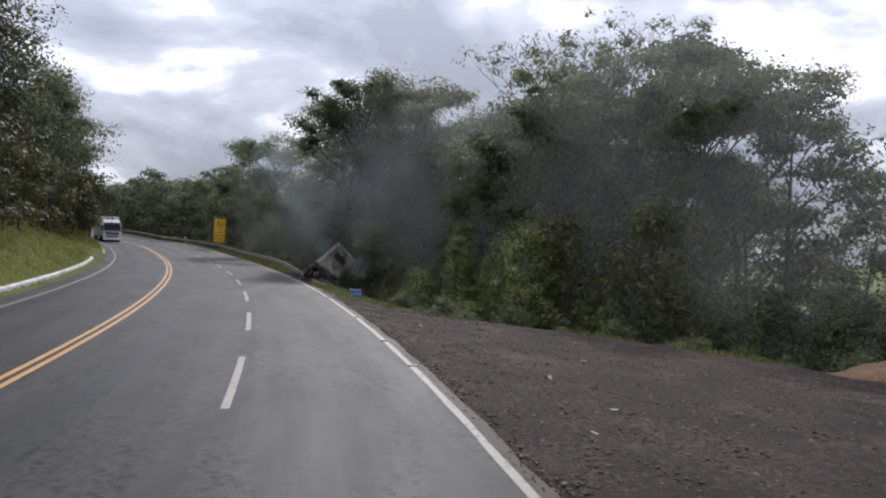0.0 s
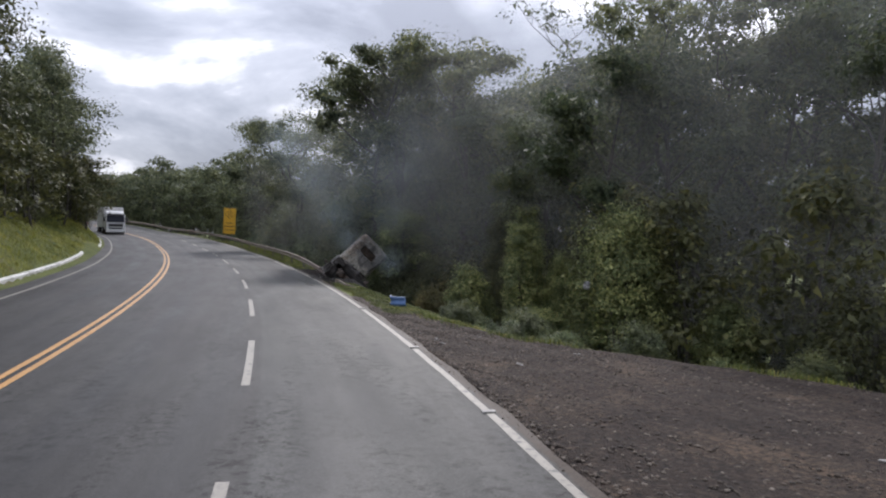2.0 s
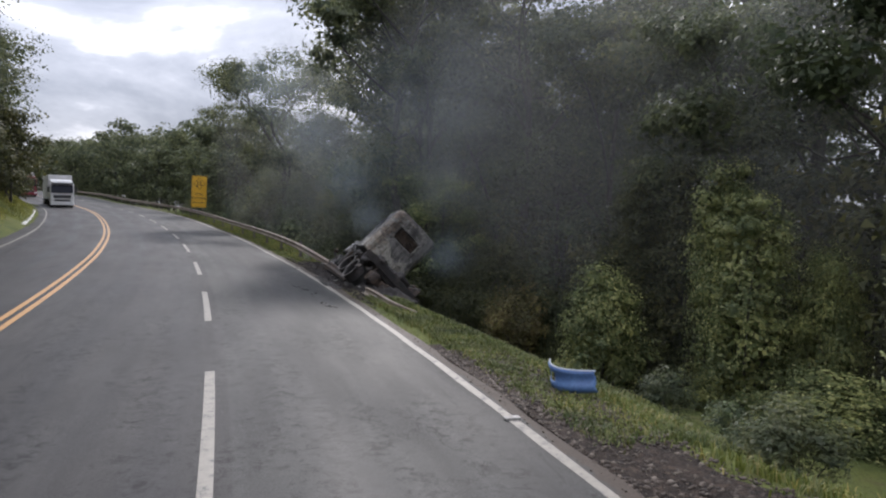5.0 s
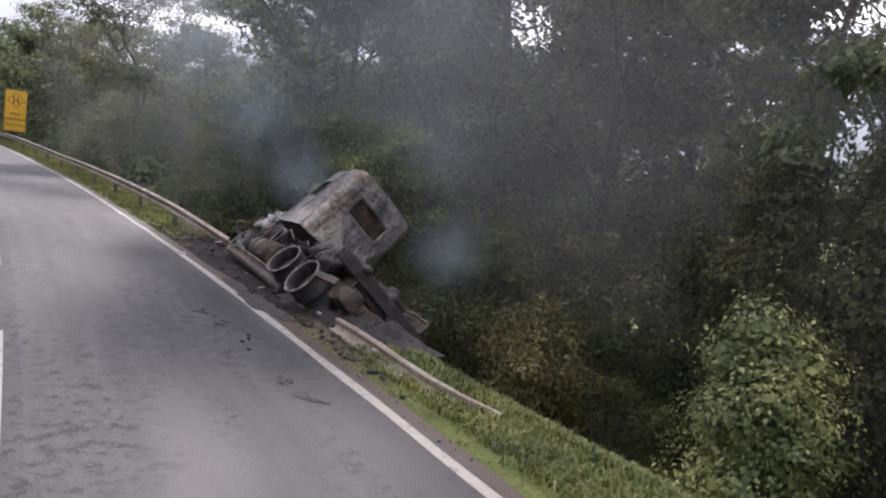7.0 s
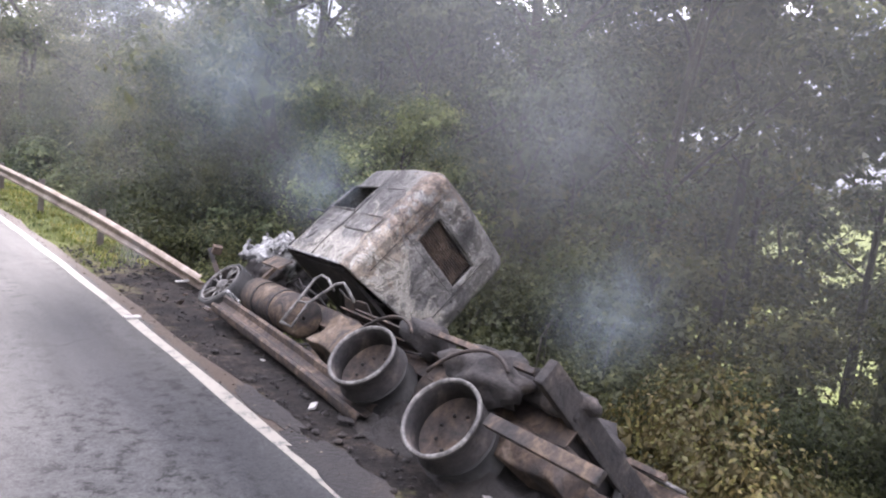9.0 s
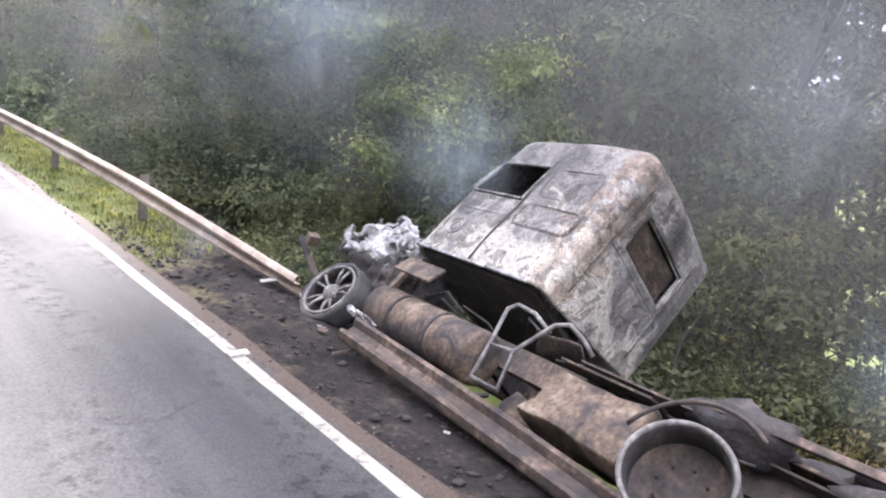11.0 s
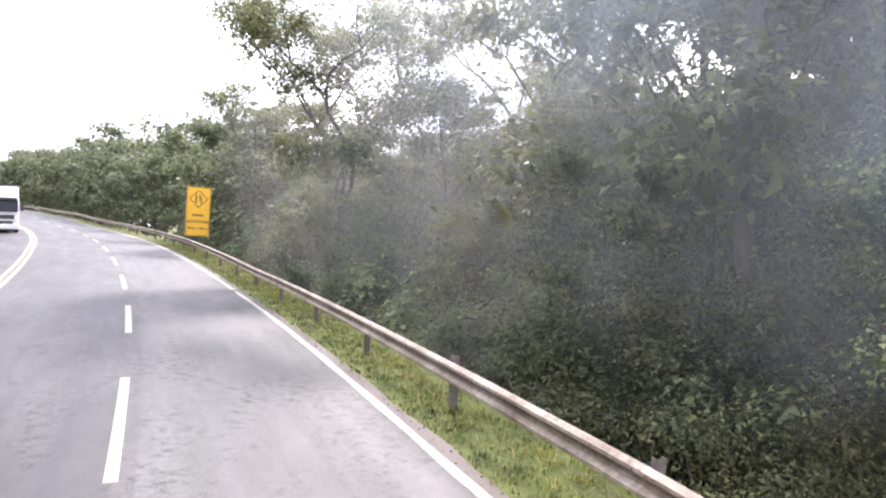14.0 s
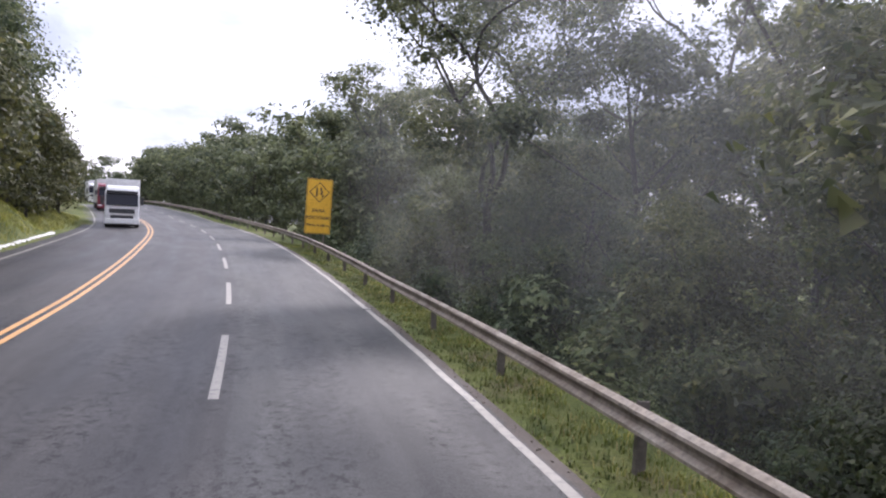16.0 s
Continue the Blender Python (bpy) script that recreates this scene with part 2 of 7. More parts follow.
bump(M_GRAVEL, _f, 1.0, 0.06)

M_STONE = material("gravel_stone", (0.1, 0.085, 0.075), 0.85)
_i = M_STONE.node_tree.nodes.new("ShaderNodeNewGeometry")
into(M_STONE, "Base Color", ramp(M_STONE, _i.outputs["Random Per Island"], [(0.0, (0.028, 0.021, 0.016)), (0.75, (0.07, 0.053, 0.04)), (1.0, (0.15, 0.125, 0.10))]))


def leaf_material(name, stops, translucent=0.35, varied=True):
    m = material(name, stops[0][1], 0.55, 0, 0.3)
    g = m.node_tree.nodes.new("ShaderNodeNewGeometry")
    o = m.node_tree.nodes.new("ShaderNodeObjectInfo")
    col = ramp(m, g.outputs["Random Per Island"], stops)
    tone = ramp(m, o.outputs["Random"], [(0.0, (0.6, 0.68, 0.62)), (0.5, (1.0, 1.0, 1.0)), (1.0, (1.3, 1.22, 1.0))])
    # broad lighter and darker patches standing in for lit and shaded clumps
    big = ramp(m, grain(m, 0.8, 3.0), [(0.36, (0.55, 0.62, 0.62)), (0.64, (1.35, 1.3, 1.08))])
    if varied:
        col = blend(m, 1.0, col, tone, "MULTIPLY")
    col = blend(m, 1.0, col, big, "MULTIPLY")
    into(m, "Base Color", col)
    t, mx = node(m, "ShaderNodeBsdfTranslucent"), node(m, "ShaderNodeMixShader", Fac=translucent)
    link(m, col, t.inputs["Color"])
    link(m, m.node_tree.nodes["Principled BSDF"].outputs["BSDF"], mx.inputs[1])
    link(m, t.outputs["BSDF"], mx.inputs[2])
    link(m, mx.outputs["Shader"], m.node_tree.nodes["Material Output"].inputs["Surface"])
    return m


M_LEAF = leaf_material("tree_leaves", [(0.0, (0.06, 0.073, 0.042)), (0.6, (0.10, 0.116, 0.066)), (1.0, (0.16, 0.172, 0.10))], 0.5)
M_LEAF_LIGHT = leaf_material("young_leaves", [(0.0, (0.056, 0.077, 0.042)), (0.6, (0.105, 0.132, 0.068)), (1.0, (0.185, 0.205, 0.115))], 0.42)
M_VINE = leaf_material("pale_vine_leaves", [(0.0, (0.075, 0.097, 0.04)), (0.6, (0.175, 0.195, 0.082)), (1.0, (0.32, 0.32, 0.145))], 0.35, False)
# darker copy of the tree leaves: shade under the canopy put into the colour
M_LEAF_SHADED = leaf_material("shade_darkened_leaves", [(0.0, (0.034, 0.040, 0.020)), (0.6, (0.061, 0.067, 0.031)), (1.0, (0.10, 0.102, 0.047))], 0.4)
M_SCORCHED = leaf_material("scorched_leaves", [(0.0, (0.052, 0.045, 0.024)), (0.6, (0.10, 0.083, 0.042)), (1.0, (0.125, 0.128, 0.056))], 0.35)
M_GRASS = leaf_material("grass_blades", [(0.0, (0.058, 0.078, 0.02)), (0.6, (0.115, 0.138, 0.036)), (1.0, (0.21, 0.185, 0.08))], 0.33)
# yellower, lighter copy of the grass: sun on the bank put into its colour
M_BANK_GRASS_LIT = leaf_material("sunlit_yellow_green_grass", [(0.0, (0.11, 0.13, 0.03)), (0.6, (0.22, 0.235, 0.055)), (1.0, (0.34, 0.31, 0.10))], 0.35)
M_BARK = noisy("grey_brown_bark", [(0.3, (0.022, 0.019, 0.016)), (0.7, (0.07, 0.061, 0.05))], 3.0, 0.9, 0, 25.0, 0.7, 0.03)
M_STEEL = noisy("weathered_galvanised_steel", [(0.3, (0.10, 0.076, 0.054)), (0.5, (0.19, 0.158, 0.122)), (0.75, (0.28, 0.248, 0.205))], 1.3, 0.75, 0.0, 14.0, 0.2, 0.004, 0.0, 0.25, 0.6)
M_POST = noisy("dull_steel_post", [(0.3, (0.07, 0.06, 0.05)), (0.75, (0.17, 0.15, 0.13))], 3.0, 0.65, 0.3, 20.0, 0.15, 0.004)
M_KERB = noisy("whitewashed_concrete", [(0.3, (0.28, 0.27, 0.25)), (0.55, (0.6, 0.59, 0.56)), (0.8, (0.7, 0.69, 0.66))], 1.6, 0.85, 0, 20.0, 0.4, 0.01)
M_SCRAP = noisy("dull_grey_scrap", [(0.3, (0.14, 0.13, 0.12)), (0.6, (0.30, 0.29, 0.27))], 6.0, 0.7, 0, 30.0, 0.3)
M_ASH = noisy("burnt_ash_soil", [(0.3, (0.009, 0.008, 0.008)), (0.55, (0.018, 0.015, 0.013)), (0.75, (0.06, 0.045, 0.034))], 1.1, 0.9, 0, 24.0, 0.9, 0.04, 0.5)
M_OIL = material("oil_stain", (0.012, 0.012, 0.013), 0.25)

# burnt sheet metal: grey scale, soot, cream ash towards the sills, rust on the rear corner, curled flakes
M_BURNT = material("burnt_cab_sheet", (0.3, 0.3, 0.3), 0.62, 0.25)
_xyz = M_BURNT.node_tree.nodes.new("ShaderNodeSeparateXYZ")
link(M_BURNT, M_BURNT.node_tree.nodes.new("ShaderNodeTexCoord").outputs["Object"], _xyz.inputs["Vector"])


def sum_of(m, a, b, factor):
    n = m.node_tree.nodes.new("ShaderNodeMath")
    n.operation = "MULTIPLY_ADD"
    n.inputs[1].default_value = factor
    link(m, b, n.inputs[0])
    link(m, a, n.inputs[2])
    return n.outputs["Value"]


# scale in broad clouds of slate, dun and brown-grey
_p = ramp(M_BURNT, grain(M_BURNT, 1.7, 7.0, 0.6, 0.9), [(0.34, (0.036, 0.035, 0.034)), (0.43, (0.073, 0.07, 0.067)), (0.50, (0.112, 0.108, 0.102)), (0.56, (0.155, 0.15, 0.141)), (0.60, (0.09, 0.084, 0.077)), (0.68, (0.06, 0.055, 0.05))])
# cream ash in large tongues along the sill
_z = sum_of(M_BURNT, grain(M_BURNT, 1.3, 8.0, 0.62, 0.9), _xyz.outputs["Z"], -0.22)
_q = blend(M_BURNT, ramp(M_BURNT, _z, [(0.35, (0.0, 0.0, 0.0)), (0.38, (0.65, 0.65, 0.65)), (0.46, (0.95, 0.95, 0.95))]), _p, (0.225, 0.213, 0.186))
# rust and orange scale down the rear corner
_z = sum_of(M_BURNT, grain(M_BURNT, 3.4, 9.0, 0.7, 0.9), _xyz.outputs["Y"], -0.25)
_z = sum_of(M_BURNT, _z, _xyz.outputs["X"], -0.22)
_q = blend(M_BURNT, ramp(M_BURNT, _z, [(0.94, (0.0, 0.0, 0.0)), (0.98, (0.5, 0.5, 0.5))]), _q, ramp(M_BURNT, grain(M_BURNT, 9.0, 5.0, 0.6), [(0.4, (0.055, 0.033, 0.02)), (0.52, (0.12, 0.07, 0.038)), (0.62, (0.20, 0.15, 0.10))]))
# bare blistered islands with dark rims
_i = grain(M_BURNT, 2.6, 8.0, 0.66, 1.8)
_l = ramp(M_BURNT, _i, [(0.36, (0.38, 0.37, 0.36)), (0.43, (0.5, 0.48, 0.45)), (0.445, (0.2, 0.19, 0.18)), (0.46, (1.25, 1.25, 1.22)), (0.50, (1.0, 1.0, 1.0)), (0.60, (1.0, 1.0, 1.0)), (0.615, (0.4, 0.39, 0.37)), (0.635, (1.45, 1.44, 1.4))])
_q = blend(M_BURNT, 0.85, _q, _l, "MULTIPLY")
# curled flakes: thin dark contours with a pale lip
_c = grain(M_BURNT, 5.5, 6.0, 0.62, 1.6)
_q = blend(M_BURNT, 0.8, _q, ramp(M_BURNT, _c, [(0.40, (1.0, 1.0, 1.0)), (0.415, (0.3, 0.29, 0.28)), (0.43, (1.5, 1.48, 1.44)), (0.45, (1.0, 1.0, 1.0)), (0.535, (0.95, 0.95, 0.94)), (0.545, (0.35, 0.34, 0.33)), (0.565, (1.4, 1.39, 1.36)), (0.60, (0.9, 0.88, 0.85))]), "MULTIPLY")
_k = ramp(M_BURNT, grain(M_BURNT, 12.0, 6.0, 0.68, 1.2), [(0.36, (0.3, 0.3, 0.3)), (0.41, (1.0, 1.0, 1.0)), (0.60, (1.0, 1.0, 1.0)), (0.65, (1.7, 1.68, 1.64))])
_q = blend(M_BURNT, 0.8, _q, _k, "MULTIPLY")
_f = grain(M_BURNT, 30.0, 6.0, 0.7, 0.6)
into(M_BURNT, "Base Color", blend(M_BURNT, 1.0, _q, ramp(M_BURNT, _f, [(0.34, (0.6, 0.6, 0.6)), (0.5, (1.0, 1.0, 1.0)), (0.68, (1.3, 1.3, 1.28))]), "MULTIPLY"))
bump(M_BURNT, sum_of(M_BURNT, sum_of(M_BURNT, _i, _c, 0.7), grain(M_BURNT, 14.0, 5.0, 0.6, 1.2), 0.4), 0.7, 0.025)

M_RUST = noisy("scorched_rusty_steel", [(0.36, (0.012, 0.010, 0.009)), (0.44, (0.035, 0.025, 0.019)), (0.50, (0.062, 0.043, 0.029)), (0.57, (0.09, 0.063, 0.04)), (0.66, (0.13, 0.098, 0.07)), (0.74, (0.19, 0.16, 0.125))], 2.6, 0.8, 0.1, 20.0, 0.7, 0.015, 0.9, grit=0.4)
M_CHAR = noisy("charred_brown_steel", [(0.34, (0.011, 0.009, 0.008)), (0.48, (0.03, 0.021, 0.016)), (0.56, (0.06, 0.04, 0.027)), (0.70, (0.14, 0.11, 0.085))], 2.6, 0.8, 0.1, 17.0, 0.8, 0.018, 0.8, grit=0.35)
M_RUSTED_RAIL = noisy("rusty_torn_rail", [(0.3, (0.11, 0.08, 0.06)), (0.5, (0.20, 0.155, 0.115)), (0.75, (0.34, 0.295, 0.25))], 1.8, 0.6, 0.15, 14.0, 0.2, 0.005)
M_SOOT = noisy("sooty_steel", [(0.34, (0.010, 0.009, 0.009)), (0.56, (0.026, 0.022, 0.02)), (0.72, (0.085, 0.068, 0.056))], 3.0, 0.85, 0.1, 18.0, 0.8, 0.018, 0.5, grit=0.4)
M_WHITE_ASH = noisy("melted_white_ash", [(0.36, (0.04, 0.04, 0.04)), (0.46, (0.14, 0.14, 0.135)), (0.62, (0.29, 0.288, 0.28))], 6.0, 0.9, 0, 20.0, 0.9, 0.025, 0.7, grit=0.5)
M_RIM = noisy("scorched_alloy_rim", [(0.34, (0.028, 0.026, 0.024)), (0.5, (0.075, 0.07, 0.064)), (0.66, (0.15, 0.142, 0.13))], 7.0, 0.7, 0.1, 30.0, 0.35, 0.006, grit=0.5)
M_TYRE = noisy("charred_rubber", [(0.3, (0.010, 0.010, 0.010)), (0.7, (0.05, 0.048, 0.045))], 3.0, 0.9, 0, 25.0, 0.6, 0.015)
M_SIGN = noisy("yellow_sign_face", [(0.3, (0.62, 0.34, 0.02)), (0.7, (0.70, 0.40, 0.03))], 1.5, 0.5, 0, 10.0, 0)
M_BLACK = material("black_paint", (0.02, 0.02, 0.02), 0.5)
M_BLUE = noisy("blue_plastic", [(0.3, (0.05, 0.10, 0.24)), (0.7, (0.09, 0.17, 0.34))], 3.0, 0.45, 0, 20.0, 0.1)
M_PALE = noisy("pale_grey_plastic", [(0.3, (0.35, 0.38, 0.42)), (0.7, (0.55, 0.58, 0.62))], 4.0, 0.5, 0, 20.0, 0.1)

# ---- the road's line ----
S0, DS = -60.0, 0.5
_S = np.arange(S0, 420.0, DS)
_k = np.interp(_S, [-30, -10, 10, 30, 50, 70, 90, 110, 130, 150, 170, 190, 210, 230, 300, 340], [0.0011, 0.0011, 0.0062, 0.0045, 0.0036, 0.0029, 0.0035, 0.0019, 0.0049, 0.002, 0.0, 0.0, 0.003, 0.005, 0.008, 0.0])
_t = np.cumsum(_k) * DS
_i0 = int(round(-S0 / DS))
_t += 0.17445 - _t[_i0]
_x, _y = np.cumsum(-np.sin(_t)) * DS, np.cumsum(np.cos(_t)) * DS
_x += 6.595 - _x[_i0]
_y -= _y[_i0]


def height_of_road(s):
    return np.interp(s, [-60, -30, 0, 40, 70, 90, 110, 130, 150, 165, 180, 200, 220, 250, 420], [-0.1, -0.054, 0.0, 0.074, 0.226, 0.509, 1.027, 1.40, 1.9, 2.6, 3.0, 3.6, 4.0, 4.4, 5.5])


def road(s, lat, z=0.0):
    """A point by its way along the right edge line, its distance to the right of it and its height over the road."""
    t = np.interp(s, _S, _t)
    return Vector((float(np.interp(s, _S, _x) + lat * np.cos(t)), float(np.interp(s, _S, _y) + lat * np.sin(t)), float(height_of_road(s) + z)))


def heading(s):
    return float(np.interp(s, _S, _t))


def to_road(x, y):
    """Way along and distance to the right, for arrays of places."""
    x, y = np.ravel(x), np.ravel(y)
    s_out, l_out = np.empty(len(x)), np.empty(len(x))
    cx, cy, ct, cs = _x[::2], _y[::2], _t[::2], _S[::2]
    for a in range(0, len(x), 4000):
        px, py = x[a:a + 4000, None], y[a:a + 4000, None]
        j = np.argmin((px - cx) ** 2 + (py - cy) ** 2, 1)
        ax, ay = px[:, 0] - cx[j], py[:, 0] - cy[j]
        s_out[a:a + 4000] = cs[j] - ax * np.sin(ct[j]) + ay * np.cos(ct[j])
        l_out[a:a + 4000] = ax * np.cos(ct[j]) + ay * np.sin(ct[j])
    return s_out, l_out


VERGE = ([-60, 0, 20, 27, 32, 34.2, 35, 36.4, 37.4, 38.3, 39.2, 42, 47, 53, 60, 66, 75, 90, 120, 420], [16, 16, 14, 11.8, 9.2, 7.3, 6.2, 5.0, 4.2, 3.3, 2.75, 1.9, 1.8, 1.6, 1.5, 1.9, 2.4, 2.6, 2.8, 3.2])


def lump(x, y, size, seed=0.0):
    return (np.sin(x / size + seed) * np.cos(y / size * 1.3 + seed * 2) + 0.5 * np.sin(x / size * 2.7 + y / size * 1.9 + seed * 3))


def ground_height(x, y):
    """Height of the ground sheet at arrays of places."""
    shape = np.shape(x)
    x, y = np.ravel(np.asarray(x, float)), np.ravel(np.asarray(y, float))
    s, l = to_road(x, y)
    s = np.clip(s, -60, 419)
    base = height_of_road(s)
    edge = np.interp(s, *VERGE)
    z = np.full(len(x), -0.09)
    right = l > 0.3
    flat = np.clip(l - 0.3, 0, None)
    d = np.clip(l - edge, 0, None)
    drop = np.where(d < 3.4, 0.62 * d + 0.02 * d * d, 2.34 + 0.25 * (d - 3.4))
    drop = drop * np.interp(s, [20, 30, 46, 55], [0.75, 0.5, 0.5, 1.0])
    drop = np.minimum(drop, 4.2 + 0.02 * d) + 0.35 * np.clip(d - 22, 0, 80)
    zr = -0.055 - 0.035 * np.minimum(flat, edge) - drop + 0.05 * lump(x, y, 1.3) * np.clip(d, 0, 1) + 0.02 * lump(x, y, 0.5, 1.0) * np.clip(flat - 0.3, 0, 1)
    z[right] = zr[right]
    ml = -l
    bank = np.interp(s, [-60, 0, 40, 70, 84, 88, 91, 94, 97, 114, 118, 124, 130, 138, 144, 420], [1, 1, 1, 1, 0.95, 0.5, 0.4, 0.7, 1.2, 1.2, 0.25, 0.45, 0.6, 0.5, 0.15, 0.1])
    kerb = np.interp(s, [-60, 84, 93, 420], [13.45, 13.45, 12.45, 12.45])
    u = np.clip(ml - kerb, 0, None)
    rise = np.where(u < 4.2, 0.68 * u, 2.86 + 0.06 * (u - 4.2)) * bank + 0.02 * u
    rise = np.minimum(rise, 9.0)
    zl = -0.07 + np.where(ml > kerb - 0.02, 0.12 + rise, 0.0) + 0.05 * lump(x, y, 1.1, 2.0) * np.clip(u, 0, 1)
    left = l < -11.9
    z[left] = zl[left]
    far = np.clip((np.hypot(x + 20, y - 70) - 250) / 800, 0, 1)
    return (np.where(far > 0, (base + z) * (1 - far) + far * -30.0, base + z)).reshape(shape)


def on_ground(s, lat):
    p = road(s, lat)
    p.z = float(ground_height(np.array([p.x]), np.array([p.y]))[0])
    return p


# ---- mesh helpers ----
def mesh_of(name, verts, faces, mat, smooth=False):
    me = bpy.data.meshes.new(name)
    me.from_pydata([tuple(v) for v in verts], [], [tuple(f) for f in faces])
    me.materials.append(mat)
    if smooth:
        me.polygons.foreach_set("use_smooth", [True] * len(me.polygons))
    me.update()
    return me


def part(name, bm, mat, parent=None, label="", smooth=False):
    """One bmesh as one mesh object, under a thing or a part."""
    me = bpy.data.meshes.new(name)
    bmesh.ops.recalc_face_normals(bm, faces=bm.faces)
    bm.to_mesh(me)
    bm.free()
    me.materials.append(mat)
    if smooth:
        me.polygons.foreach_set("use_smooth", [True] * len(me.polygons))
    ob = new(name, me)
    ob.parent = parent
    return tagged(ob, label)


def thing(name, m, label, category, group="", kind=""):
    ob = new(name)
    ob.matrix_basis = m
    ob.empty_display_size = 0.2
    return tagged(ob, label, category, group, kind)


def box(bm, centre, size, m=Matrix(), bevel=0.0):
    made = bmesh.ops.create_cube(bm, size=1.0, matrix=m @ Matrix.Translation(centre) @ Matrix.Diagonal((*size, 1)))
    if bevel:
        es = {e for v in made["verts"] for e in v.link_edges}
        bmesh.ops.bevel(bm, geom=list(es), offset=bevel, segments=2, affect="EDGES", profile=0.7)
    return bm


def boxed(centre, size, m=Matrix(), bevel=0.0):
    return box(bmesh.new(), centre, size, m, bevel)


def tube(bm, points, radii, sides=8, cap=True):
    """A bent tube along points."""
    points = [Vector(p) for p in points]
    if isinstance(radii, (int, float)):
        radii = [radii] * len(points)
    rings = []
    side = None
    for n, p in enumerate(points):
        d = (points[min(n + 1, len(points) - 1)] - points[max(n - 1, 0)]).normalized()
        if side is None:
            side = d.orthogonal().normalized()
        side = (side - d * side.dot(d)).normalized()
        other = d.cross(side)
        rings.append([bm.verts.new(p + (math.cos(a) * side + math.sin(a) * other) * float(radii[n])) for a in (2 * math.pi * k / sides for k in range(sides))])
    for a, b in zip(rings, rings[1:]):
        for k in range(sides):
            bm.faces.new((a[k], a[(k + 1) % sides], b[(k + 1) % sides], b[k]))
    if cap:
        bm.faces.new(rings[0][::-1])
        bm.faces.new(rings[-1])
    return bm


def lathe(bm, profile, m=Matrix(), steps=28):
    """Turns (x, r) pairs round the local x axis."""
    rings = [[bm.verts.new(m @ Vector((x, r * math.cos(a), r * math.sin(a)))) for a in (2 * math.pi * k / steps for k in range(steps))] for x, r in profile]
    for a, b in zip(rings, rings[1:]):
        for k in range(steps):
            bm.faces.new((a[k], a[(k + 1) % steps], b[(k + 1) % steps], b[k]))
    return bm


def strip(name, s_list, lat0, lat1, z, mat, thick=0.0):
    """A band along the road between two distances from the edge line."""
    v, f = [], []
    for n, s in enumerate(s_list):
        a0 = lat0(s) if callable(lat0) else lat0
        a1 = lat1(s) if callable(lat1) else lat1
        v += [road(s, a0, z), road(s, a1, z)]
        if thick:
            v += [road(s, a1, z - thick), road(s, a0, z - thick)]
    w = 4 if thick else 2
    for n in range(len(s_list) - 1):
        a, b = n * w, (n + 1) * w
        for k in range(w if thick else 1):
            f.append((a + k, a + (k + 1) % w, b + (k + 1) % w, b + k))
    if thick:
        f += [(3, 2, 1, 0), tuple(len(v) - 4 + k for k in range(4))]
    me = mesh_of(name, v, f, mat)
    bm = bmesh.new()
    bm.from_mesh(me)
    bmesh.ops.recalc_face_normals(bm, faces=bm.faces)
    bm.to_mesh(me)
    bm.free()
    return new(name, me)

# ---- ground, road, markings ----
gx = np.concatenate([[-3000, -1500, -700, -350, -220, -160, -120], np.arange(-95, -60, 2.5), np.arange(-60, 22, 0.6), np.arange(22, 60, 3), [70, 100, 160, 300, 700, 1500, 3000]])
gy = np.concatenate([[-3000, -1500, -700, -300, -120, -60, -30, -15], np.arange(-6, 122, 0.6), np.arange(122, 240, 3), [260, 320, 420, 700, 1500, 3000]])
GX, GY = np.meshgrid(gx, gy)
GZ = ground_height(GX, GY)
nx, ny = len(gx), len(gy)
verts = np.stack([GX.ravel(), GY.ravel(), GZ.ravel()], -1)
idx = np.arange(nx * ny).reshape(ny, nx)
faces = np.stack([idx[:-1, :-1], idx[:-1, 1:], idx[1:, 1:], idx[1:, :-1]], -1).reshape(-1, 4)
ground = new("ground", mesh_of("ground", verts.tolist(), faces.tolist(), M_GROUND, True))
tagged(ground, "grassy verge and soil falling away beside the road", "ground", kind="structure")

S_ALL = list(np.arange(-58, 300, 1.0))
asphalt = strip("road", S_ALL, -12.35, lambda s: 0.27 + 0.025 * math.sin(s * 1.7) + 0.02 * math.sin(s * 4.1), 0.0, M_ASPHALT, 0.12)
flat = np.array([v.co[:] for v in asphalt.data.vertices])
along_s, across = to_road(flat[:, 0], flat[:, 1])
lane_uv = asphalt.data.uv_layers.new(name="lane")
loop_v = np.empty(len(asphalt.data.loops), int)
asphalt.data.loops.foreach_get("vertex_index", loop_v)
lane_uv.data.foreach_set("uv", np.stack([across[loop_v], along_s[loop_v]], -1).ravel())
tagged(asphalt, "worn grey damp asphalt of a three lane highway", "road", kind="structure")
S_FINE = list(np.arange(-58, 300, 0.5))
edge_line = strip("edge_line_right", S_FINE, lambda s: -0.065 + 0.008 * math.sin(s * 2.3), lambda s: 0.065 + 0.008 * math.sin(s * 1.9 + 1), 0.004, M_WHITE_LINE)
tagged(edge_line, "worn white edge line painted on the asphalt", "road marking", kind="structure")
left_line = strip("edge_line_left", S_FINE, -11.58, -11.45, 0.004, M_WHITE_LINE)
tagged(left_line, "white edge line beside the grassy shoulder", "road marking", kind="structure")
for k, c in enumerate((-7.49, -7.235)):
    y_line = strip("centre_line_%d" % (k + 1), S_FINE, c - 0.065, c + 0.065, 0.004, M_YELLOW_LINE)
    tagged(y_line, "double yellow centre line on the highway", "road marking", kind="structure")
